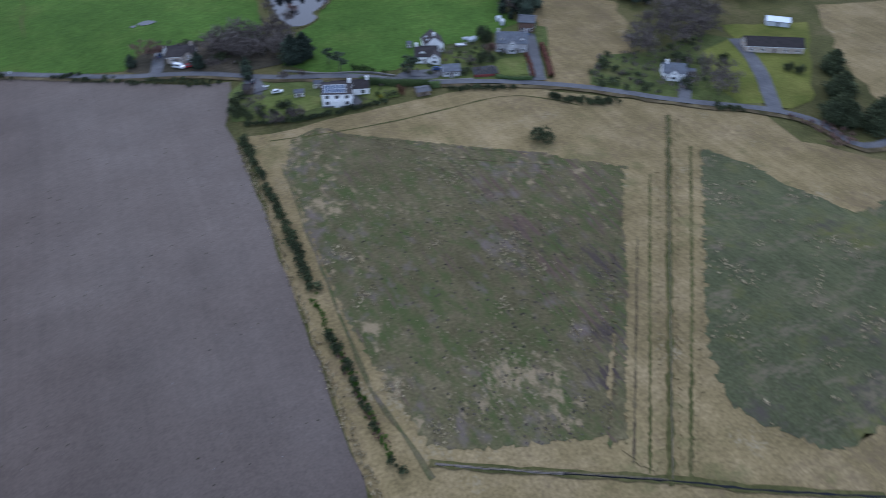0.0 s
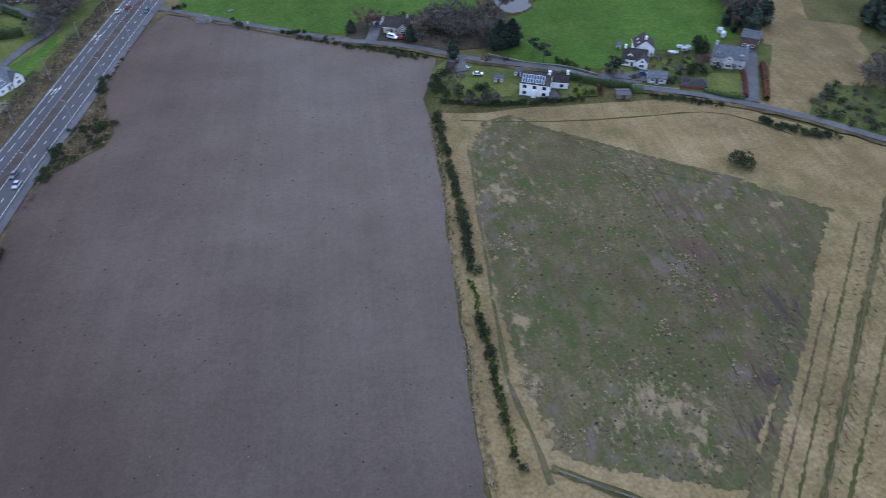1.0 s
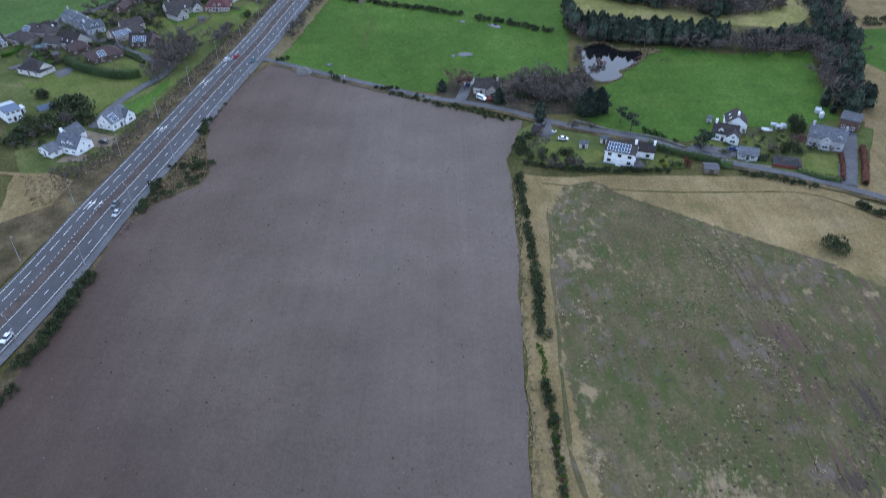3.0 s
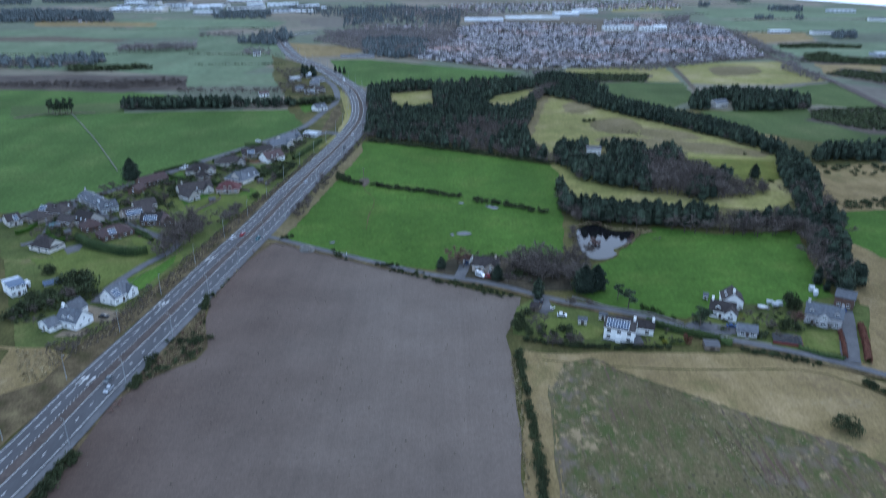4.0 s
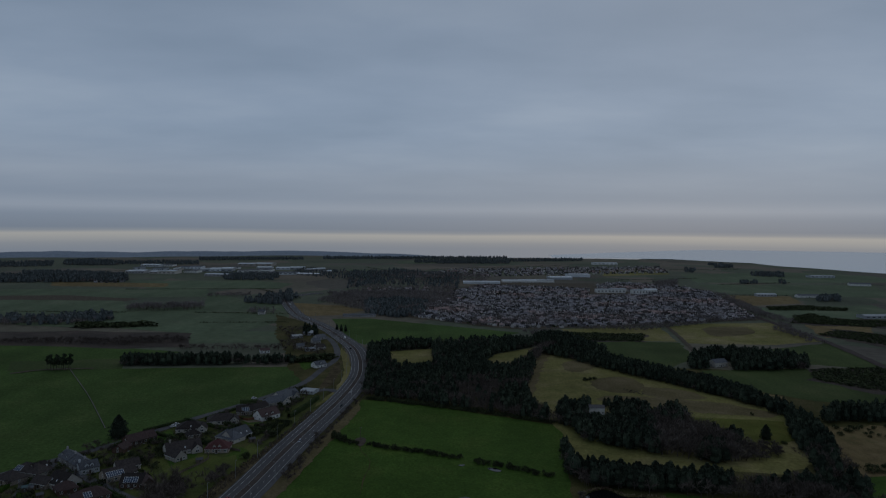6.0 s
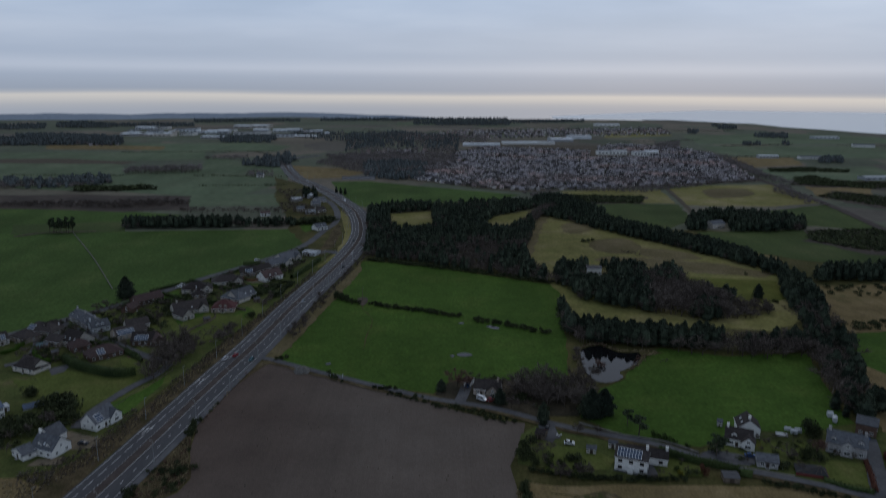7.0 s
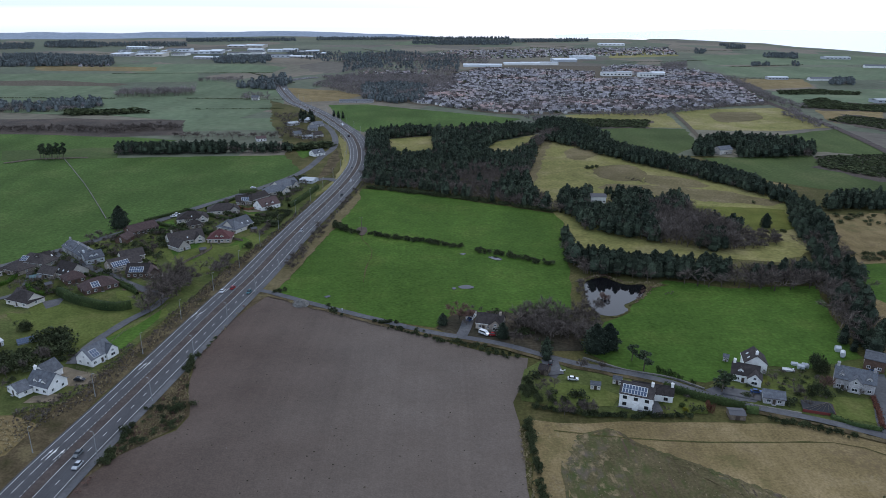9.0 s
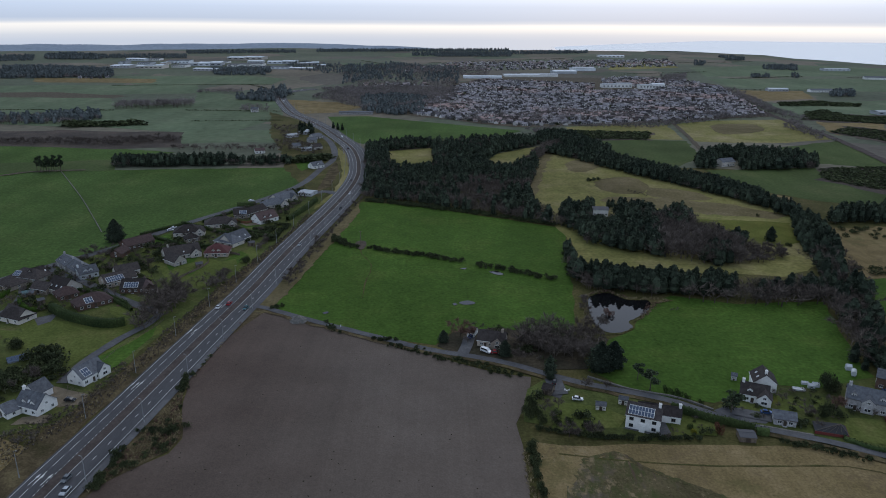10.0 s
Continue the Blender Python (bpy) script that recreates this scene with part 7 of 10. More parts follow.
clipped_hedge([(-177.3, 372.3), (-165.1, 364.3), (-156.3, 353.4)], 1.6, 1.8, "clipped dark green hedge between village gardens")
clipped_hedge([(-202.4, 480.2), (-195, 490.7), (-181.4, 507.4)], 1.8, 1.9, "garden hedge beside the village road")
clipped_hedge([(-170.9, 511.9), (-155.2, 542.7)], 1.8, 1.9, "garden hedge beside the village road")
clipped_hedge([(-152.9, 498.3), (-132.9, 489.3), (-120.5, 485.6)], 1.8, 1.9, "garden hedge between bungalows")
for seg in ([(-111, 220.4), (-110.4, 213.3)], [(-107.1, 221.9), (-106.5, 224.9)], [(-110, 234.4), (-110, 226.4)], [(-109.1, 247.5), (-101.7, 246.5), (-95.3, 248.4)], [(-105.1, 276.5), (-104.5, 288.1)], [(-100.4, 237.8), (-96, 239.2)], [(-87.6, 357.3), (-82.3, 359.6)]):
    hedge_row(seg, "gorse bushes on the carriageway verge", (1.2, 2.4), 1.6, "gorse", 0.9, name="gorse_hedge")
hedge_row([(-116.7, 136.7), (-115.9, 146.6), (-115.0, 157.2), (-114.7, 167.6), (-113.2, 177.4)], "continuous dark gorse along the carriageway", (1.4, 2.6), 1.1, "gorse", 1.0, name="gorse_hedge")
hedge_row([(-118.8, 119.9), (-116.1, 125.2), (-115.5, 129.3)], "continuous dark gorse along the carriageway", (1.0, 2.0), 1.3, "gorse", 0.8, name="gorse_hedge")
clipped_hedge([(-112.3, 518.1), (-108.1, 535.2), (-104, 555.2), (-101.1, 574.8)], 2.6, 3.2, "tall dark conifer hedge above the carriageway")
wood([(-120.4, 455.3), (-119.2, 473.7), (-116.9, 480.1), (-114.8, 467.5), (-116.4, 449.5)], 2.6, "thicket", (2.5, 4.5), "brown leafless shrubs above the carriageway")
wood([(-129.5, 390.7), (-128.7, 405.4), (-125.6, 415.1), (-120.7, 399.9), (-122.5, 387.3), (-125.1, 380.4)], 2.8, "thicket", (3, 5.5), "brown leafless shrubs above the carriageway")
wood([(-115.4, 473.7), (-112.2, 503.4), (-109.9, 512.2), (-108.2, 497.9), (-111.3, 468.8)], 2.6, "scrub", (2, 3.6), "dark evergreens above the carriageway")
wood([(-135.5, 470.8), (-131.2, 476), (-123.8, 493.4), (-116, 512), (-114.1, 503.4), (-121, 481.4), (-128.6, 466)], 2.6, "scrub", (1.5, 2.8), "dark garden evergreens beside the bungalows")
wood([(-189.6, 275.8), (-182.2, 285.9), (-173.2, 294.8), (-165.3, 302.7), (-161.2, 290), (-167.4, 276), (-181.6, 263.1)], 4.5, "scrub", (2.5, 5.0), "dark evergreen garden trees")
wood([(-178.4, 299.9), (-174.8, 316.4), (-165.2, 300), (-169.5, 292.4)], 4.5, "scrub", (3.0, 5.0), "dark evergreen garden trees")


def tree(name, p, height, wide, maker, leaf, label, category="tree"):
    """A single tree: trunk and crown are parts of their own."""
    v, t, m = maker
    root = tagged(new(name), label, category)
    root.location = (p[0], p[1], 0.05)
    v = v * np.array([height * wide, height * wide, height])
    for k, nm, mt in ((1, "trunk", M["bark"]), (0, "crown", leaf)):
        sel = t[m == k]
        if len(sel) == 0:
            continue
        used, back = np.unique(sel, return_inverse=True)
        part(nm, np_mesh(nm, v[used], back.reshape(-1, 3), np.zeros(len(sel)), [mt]), mt, root)
    return root


BIG_CYPRESS = [conifer(140 + i, 2200, radius=0.44, bare=0.0, top=2.6, clump=2.0) for i in range(2)]
BIG_CONIFER = [conifer(100 + i, 1300, radius=0.27, bare=0.02, top=1.7, clump=1.4) for i in range(3)]
BIG_PINE = [pine(110 + i, 900) for i in range(3)]
BIG_BARE = [bare_tree(120 + i, 4, 14, 0.5) for i in range(4)]
BIG_BUSH = [bush(130 + i, 2200) for i in range(3)]
tree("cypress_tree", (-213.5, 467.6), 15.0, 1.15, BIG_CYPRESS[0], M["conifer"], "broad dark cypress beside the village road")
tree("spruce_tree", (217.8, 476.6), 10.0, 1.05, BIG_CYPRESS[1], M["conifer"], "lone broad dark spruce on the hill pasture")
tree("gorse_bush", (132.2, 191), 6.2, 1.05, BIG_BUSH[2], M["gorse"], "lone dark gorse bush in dry grass", "bush")
tree("cypress_tree", (65.5, 294.7), 13.0, 1.25, BIG_CYPRESS[0], M["conifer"], "broad dark cypress near the pond")
tree("cypress_tree", (71.5, 297.3), 12.0, 1.2, BIG_CYPRESS[1], M["conifer"], "broad dark cypress near the pond")
tree("spruce_tree", (43.7, 291), 8.5, 1.5, BIG_CONIFER[1], M["conifer"], "dark spruce beside the lane")
tree("pine_tree", (81.6, 277.3), 9.0, 1.6, BIG_PINE[0], M["pine"], "dark pine in the pasture corner")
tree("pine_tree", (79.1, 286.5), 8.0, 1.3, BIG_PINE[1], M["pine"], "sparse young pine in the pasture")
tree("cypress_tree", (26.2, 307.4), 7.5, 1.15, BIG_CYPRESS[1], M["conifer"], "rounded dark cypress before the bungalow")
tree("holly_bush", (153.7, 278.9), 8.5, 0.6, BIG_BUSH[2], M["gorse"], "tall dark evergreen between the gardens", "bush")
tree("holly_bush", (141.7, 257.8), 7.5, 0.5, BIG_BUSH[0], M["gorse"], "tall dark evergreen between the gardens", "bush")
tree("copper_beech", (97.7, 246.9), 5.2, 0.45, BIG_BUSH[1], M["beech"], "clipped russet copper beech beside the hedge", "bush")
tree("golden_shrub", (88.9, 246.9), 2.2, 0.7, BIG_BUSH[2], M["yellow"], "golden green shrub on the lawn", "bush")
tree("golden_shrub", (88.7, 249.8), 2.5, 0.7, BIG_BUSH[0], M["hedge"], "rounded green shrub on the lawn", "bush")
tree("cypress_tree", (-0.6, 320.6), 6.0, 1.2, BIG_CYPRESS[0], M["conifer"], "dark shrubby cypress beside the driveway")
tree("oak_tree", (7.3, 325.5), 9.5, 1.2, BIG_BARE[0], M["redtwig"], "leafless russet tree beside the garage")
tree("oak_tree", (60.5, 302.4), 10.5, 1.2, BIG_BARE[1], M["twig"], "large leafless tree near the pond")
tree("oak_tree", (42.5, 314.2), 9.5, 1.3, BIG_BARE[2], M["twig"], "large leafless tree near the lane")
tree("oak_tree", (49.2, 308.7), 9.0, 1.3, BIG_BARE[3], M["twig"], "large leafless tree near the lane")
tree("rowan_tree", (234.6, 536.7), 3.0, 0.6, BIG_BUSH[1], M["gorse"], "small dark bush on the hill pasture", "bush")
tree("gorse_bush", (224.9, 465.8), 2.6, 1.2, BIG_BUSH[2], M["gorse"], "low dark gorse on the hill pasture", "bush")
for i, p in enumerate([(-379.3, 679.6), (-377.5, 682.2), (-371.8, 677.4), (-371.8, 682.4), (-365.3, 675.1), (-365.8, 680), (-365, 682.6), (-360.4, 677.7), (-359.1, 680.2), (-358.8, 682.7), (-368.9, 679.9), (-372, 674.9)]):
    tree("pine_tree", p, 13.5 + 2.5 * math.sin(i * 2.3), 0.9, BIG_PINE[i % 3], M["pine"], "tall bare-stemmed pine in a field clump")
for p in [(-178.9, 921.9), (-171.6, 913.2), (-166.8, 917.9), (-161.7, 904.9), (-172.8, 904.4)]:
    tree("spruce_tree", p, 14, 1.2, BIG_CONIFER[0], M["conifer"], "dark spruce beside the road bend")
tree("holly_bush", (-118.4, 427.5), 5.0, 1.0, BIG_BUSH[0], M["gorse"], "broad dark evergreen above the carriageway", "bush")
tree("holly_bush", (-191.8, 312.5), 5.0, 1.0, BIG_BUSH[1], M["gorse"], "broad dark evergreen beside the lawn", "bush")
for p in [(-141.8, 951.3), (-134.7, 942.1), (-128.2, 937.7)]:
    tree("spruce_tree", p, 9, 1.1, BIG_CONIFER[1], M["conifer"], "dark spruce at the field edge")
for p, hgt in zip([(87.6, 276.1), (89.6, 273.9), (91.6, 273), (94.1, 270.5), (98.4, 267.1)], (3.5, 3.0, 3.8, 3.0, 2.5)):
    tree("laurel_bush", p, hgt, 0.6, BIG_BUSH[1], M["hedge"], "round dark shrub beside the lane", "bush")
for p, hgt in zip([(32.7, 264.9), (34.1, 258.9), (35.5, 253.9), (30.8, 257.7), (40.5, 252.4), (45.3, 252.4)], (5, 4.5, 4.0, 5.5, 4.0, 3.5)):
    tree("laurel_bush", p, hgt, 0.65, BIG_BUSH[2], M["gorse"], "dark evergreen shrub at the garden corner", "bush")
for p, hgt in zip([(177.6, 303.6), (185, 303.6), (185.7, 298.4), (178.1, 295.8)], (9, 11, 10, 6)):
    tree("spruce_tree", p, hgt, 1.3, BIG_CONIFER[2], M["conifer"], "dark spruce behind the stone house")
for p, hgt in zip([(278.8, 186.2), (263, 168.1), (245.2, 153.6), (246.8, 149.5), (254.8, 143), (262.3, 145.6)], (10, 11, 12, 10, 12, 12)):
    tree("cypress_tree", p, hgt, 1.5, BIG_CYPRESS[int(hgt * 2) % 2], M["gorse"], "broad rounded dark evergreen by the lane")
for p in [(261.8, 194.2), (264.2, 190.1), (242.2, 213.8)]:
    tree("holly_bush", p, 4.5, 0.8, BIG_BUSH[0], M["gorse"], "round dark evergreen on the lawn", "bush")
tree("rowan_tree", (43.7, 244.3), 6.5, 1, BIG_BARE[0], M["twig"], "small leafless tree on the lawn", "tree")
tree("rowan_tree", (50.8, 245.9), 6, 0.9, BIG_BARE[1], M["twig"], "small leafless tree on the lawn", "tree")
tree("rowan_tree", (53.3, 245.2), 5.5, 0.9, BIG_BARE[2], M["twig"], "small leafless tree on the lawn", "tree")
tree("yew_tree", (152.9, 276.2), 8, 0.62, BIG_BUSH[1], M["gorse"], "broad dark evergreen behind the glasshouses", "tree")
tree("cherry_tree", (148.3, 263.0), 7, 0.9, BIG_BARE[3], M["redtwig"], "russet leafless tree between gardens", "tree")
tree("cherry_tree", (135.8, 259.3), 5, 1, BIG_BARE[0], M["twig"], "bushy leafless tree beside the garage", "tree")
tree("pine_tree", (107.6, 260.8), 10.5, 1.5, BIG_PINE[2], M["pine"], "dark pine beside the driveway", "tree")
tree("rowan_tree", (64.5, 278.3), 4.5, 1, BIG_BARE[1], M["twig"], "small leafless tree by the lane", "tree")
tree("rowan_tree", (56.3, 279.2), 5, 1.1, BIG_BARE[3], M["twig"], "small leafless tree by the lane", "tree")
tree("willow_tree", (73.5, 336.0), 7, 1.2, BIG_BARE[2], M["twig"], "leafless willow beside the pond", "tree")
tree("willow_tree", (69.4, 327.8), 6, 1.2, BIG_BARE[0], M["twig"], "leafless willow beside the pond", "tree")
tree("spruce_tree", (43.0, 286.2), 6.5, 1.3, BIG_CONIFER[0], M["conifer"], "small dark spruce beside the lane", "tree")
tree("oak_tree", (31.1, 302.6), 6.5, 1.2, BIG_BARE[1], M["twig"], "leafless tree before the bungalow", "tree")
tree("oak_tree", (42.2, 321.0), 8.5, 1.2, BIG_BARE[2], M["twig"], "leafless tree behind the bungalow", "tree")
tree("oak_tree", (46.1, 309.8), 8, 1.3, BIG_BARE[3], M["twig"], "leafless tree near the lane", "tree")
tree("oak_tree", (53.4, 314.8), 8.5, 1.2, BIG_BARE[0], M["twig"], "leafless tree near the lane", "tree")
tree("holly_bush", (-189.7, 312.0), 5.5, 0.9, BIG_BUSH[0], M["gorse"], "broad dark evergreen beside the lawn", "bush")
tree("oak_tree", (-140.1, 349.1), 9.5, 1.3, BIG_BARE[1], M["twig"], "tall leafless tree above the carriageway", "tree")
tree("oak_tree", (-138.0, 361.5), 9, 1.3, BIG_BARE[2], M["twig"], "tall leafless tree above the carriageway", "tree")
tree("oak_tree", (-136.7, 373.8), 8, 1.3, BIG_BARE[0], M["twig"], "leafless tree above the carriageway", "tree")
tree("oak_tree", (-167.5, 284.1), 7, 1, BIG_BARE[3], M["twig"], "leafless tree beside the villa", "tree")
tree("rowan_tree", (-221.4, 441.2), 5, 1.2, BIG_BARE[0], M["twig"], "leafless tree beside the village road", "tree")
tree("rowan_tree", (-217.9, 447.1), 5.5, 1.2, BIG_BARE[1], M["twig"], "leafless tree beside the village road", "tree")
tree("rowan_tree", (-206.5, 435.8), 5.5, 1.2, BIG_BARE[2], M["twig"], "leafless tree between the cottages", "tree")
tree("yew_tree", (-194.8, 412.6), 5, 0.9, BIG_BUSH[2], M["gorse"], "dark evergreen between the cottages", "tree")
tree("yew_tree", (-183.0, 425.3), 4, 0.9, BIG_BUSH[1], M["gorse"], "dark evergreen between the bungalows", "tree")
tree("rowan_tree", (-174.1, 420.1), 6, 1.2, BIG_BARE[3], M["twig"], "leafless tree between the bungalows", "tree")
tree("rowan_tree", (-200.1, 441.6), 5, 1.2, BIG_BARE[0], M["twig"], "leafless tree beside the long bungalow", "tree")
tree("island_willow", (81.4, 351), 4.5, 0.8, BIG_BUSH[1], M["redtwig"], "russet willow bush on the pond island", "bush")
for c in ([(-157.7, 244.3), (-149.7, 251.6), (-140.6, 266.7), (-138.8, 300.3), (-128.7, 296.3), (-131.1, 255.6), (-142, 237.5), (-146.1, 224.7)], [(-132.7, 300.4), (-130.8, 335.1), (-123.1, 390.7), (-107.8, 479.4), (-101.4, 539), (-95.2, 529.8), (-106.3, 455.3), (-118.9, 366.6), (-124.2, 316.9), (-126.7, 294.3)]):
    grove("bank_brush", spots(c, 1.5, RNG), TUFTS, (0.5, 1.1), [M["twig"], M["bark"]], "low brown brush covering the road bank", "scrub", (0.7, 1.2))
    grove("bank_grass", spots(c, 3.0, RNG), TUFTS, (0.5, 1.0), [M["deadgrass"]], "dead grass on the road bank", "grass", (1.0, 1.8))
VERGE = [(-112, 212), (-108.5, 234), (-106, 255), (-102.5, 293), (-99.5, 329), (-96.5, 352), (-99.5, 330), (-103, 300), (-103.5, 280), (-100, 262), (-93.5, 243), (-96, 234), (-103, 226)]
grove("verge_grass", spots(VERGE, 1.1, RNG), TUFTS, (0.5, 1.1), [M["deadgrass"]], "dead straw grass on the carriageway verge", "grass", (0.9, 1.6))
grove("verge_brush", spots(VERGE, 2.2, RNG), SHRUBS, (0.6, 1.5), [M["redtwig"], M["bark"]], "low russet brush on the carriageway verge", "scrub", (0.9, 1.5))
grove("verge_gorse", thinned(spots(VERGE, 2.6, RNG), 9.0, 0.05), BUSHES, (0.8, 1.9), [M["gorse"], M["bark"]], "dark gorse clumps on the carriageway verge", "scrub", (0.9, 1.4))
grove("reeds", [(p[0] + RNG.normal() * 0.7, p[1] + RNG.normal() * 0.7) for p in smooth([(71.2, 349.5), (72.2, 361.6), (76.5, 377.8), (88.4, 383.6), (96.7, 374.1), (110, 373.5), (116.8, 371.2), (109.5, 366.6), (103.7, 356.2), (96.6, 347.7)], 0.5)], TUFTS, (0.7, 1.4), [M["deadgrass"]], "pale dead reeds round the pond", "reeds", (0.7, 1.1))
# stones and dark clods lying on the ploughed soil
FIELD = [(-97.9, 350), (25, 285), (25, 80), (-110, 60), (-112, 205), (-95, 240)]
for name, gap, low, high, mat, label in (("field_stones", 12.0, 0.06, 0.2, "rock", "pale stones lying on ploughed soil"), ("soil_clods", 7.5, 0.08, 0.34, "scrub", "dark clods of earth on the ploughed field")):
    g = Geo()
    for x, y in thinned(spots(FIELD, gap * 0.75, RNG), 14.0, 0.08):
        r, q = RNG.uniform(low, high), RNG.uniform(0, 6.28)
        base = [(x + r * math.cos(q + k) * RNG.uniform(0.7, 1.6), y + r * math.sin(q + k), 0.16) for k in (0, 1.3, 2.5, 3.8, 5.0)]
        g.add(base + [(x, y, 0.19 + r * 0.7)], [(i, (i + 1) % 5, 5) for i in range(5)])
    tagged(new(name, g.mesh(name, M[mat])), label, "stones", kind="stuff")
# molehills in the grazed field
mole = Geo()
hills = [p for p in spots([(43.7, 169), (99.1, 173.6), (122, 132.2), (76.7, 73.3), (44.6, 88.4)], 6.0, RNG)]
for c, many, r in (((97, 140), 16, 7), ((70, 97), 12, 9), ((88, 115), 14, 10), ((104, 158), 10, 8), ((60, 125), 10, 9), ((78, 160), 8, 9)):
    hills += list(RNG.normal(size=(many, 2)) * r * 0.6 + np.array(c))
for x, y in hills:
    r = RNG.uniform(0.22, 0.52)
    for dx, dy, k in ((0, 0, 1.0), (r * 0.8, r * 0.3, 0.6)):
        ring = [(x + dx + r * k * math.cos(q), y + dy + r * k * math.sin(q) * 0.9, 0.12) for q in (0.3, 1.4, 2.4, 3.5, 4.5, 5.5)]
        mole.add(ring + [(x + dx, y + dy, 0.14 + r * k * 0.6)], [(i, (i + 1) % 6, 6) for i in range(6)])
tagged(new("molehills", mole.mesh("molehills", M["scrub"])), "dark molehills dotted over grazed pasture", "molehills", kind="stuff")

# ---------------------------------------------------------------- houses
WINDOWS = {}
DARK_WINDOWS = False
FOOTPRINTS = []


def window(parent, w, h, at, dark=None):
    """A framed window that stands proud of the wall; the pane is set back in the frame."""
    dark = DARK_WINDOWS if dark is None else dark
    key = (round(w, 1), round(h, 1), dark)
    if key not in WINDOWS:
        f, t = Geo(), 0.11
        xs, zs = (0, t, w / 2 - 0.05, w / 2 + 0.05, w - t, w), (-0.08, t, h - t, h)
        f.v = [(x, y, z) for y in (-0.09, 0.04) for z in zs for x in xs]
        solid = {(i, k) for i in range(5) for k in range(3)} - {(1, 1), (3, 1)}
        for i, k in solid:
            a, b, c, d = k * 6 + i, k * 6 + i + 1, k * 6 + i + 7, k * 6 + i + 6
            f.f += [(a, b, c, d), (a + 24, d + 24, c + 24, b + 24)]
            for p, q, nb in ((a, b, (i, k - 1)), (b, c, (i + 1, k)), (c, d, (i, k + 1)), (d, a, (i - 1, k))):
                if nb not in solid:
                    f.f.append((q, p, p + 24, q + 24))
        f.m = [0] * len(f.f)
        WINDOWS[key] = (f.mesh("window", M["dark_frame" if dark else "frame"]), Geo().box(0.03, w - 0.03, -0.035, 0.02, 0.03, h - 0.03).mesh("pane", M["glass"]))
    fm, pm = WINDOWS[key]
    win = part("window", fm, M["frame"], parent, "", at)
    part("pane", pm, M["glass"], win)
    return win


def hipped(L, D, h, rh, over=0.45, thick=0.2):
    """Wall and roof of a block with a hipped roof, ridge along x."""
    wall, roof = Geo().box(0, L, 0, D, 0, h), Geo()
    o, s, k = over, over * rh / (D / 2), min(D / 2, L * 0.42)
    z0, z1 = h - s + thick, h + rh + thick
    a, b, c, d = (-o, -o, z0), (L + o, -o, z0), (L + o, D + o, z0), (-o, D + o, z0)
    e, f = (k, D / 2, z1), (L - k, D / 2, z1)
    for face in ((a, b, f, e), (c, d, e, f), (b, c, f), (d, a, e)):
        roof.slab(list(face), thick)
    roof.rod(e, f, 0.14, 0.14, 6)
    return wall, roof


def gabled(L, D, h, rh, over=0.35, thick=0.22):
    """Wall and roof of a gabled block, ridge along x; front at y = 0."""
    wall, roof = Geo(), Geo()
    wall.add([(0, 0, 0), (L, 0, 0), (L, D, 0), (0, D, 0), (0, 0, h), (L, 0, h), (L, D, h), (0, D, h), (0, D / 2, h + rh), (L, D / 2, h + rh)],
             [(0, 1, 5, 4), (2, 3, 7, 6), (1, 2, 6, 9, 5), (3, 0, 4, 8, 7), (4, 5, 9, 8), (6, 7, 8, 9)])
    s = over * rh / (D / 2)
    for y0, y1 in ((-over, D / 2), (D + over, D / 2)):
        c = [(-over, y0, h - s + thick), (L + over, y0, h - s + thick), (L + over, y1, h + rh + thick), (-over, y1, h + rh + thick)]
        roof.slab(c if y0 < y1 else c[::-1], thick)
    roof.box(-over, L + over, D / 2 - 0.12, D / 2 + 0.12, h + rh + thick - 0.08, h + rh + thick + 0.07)
    return wall, roof


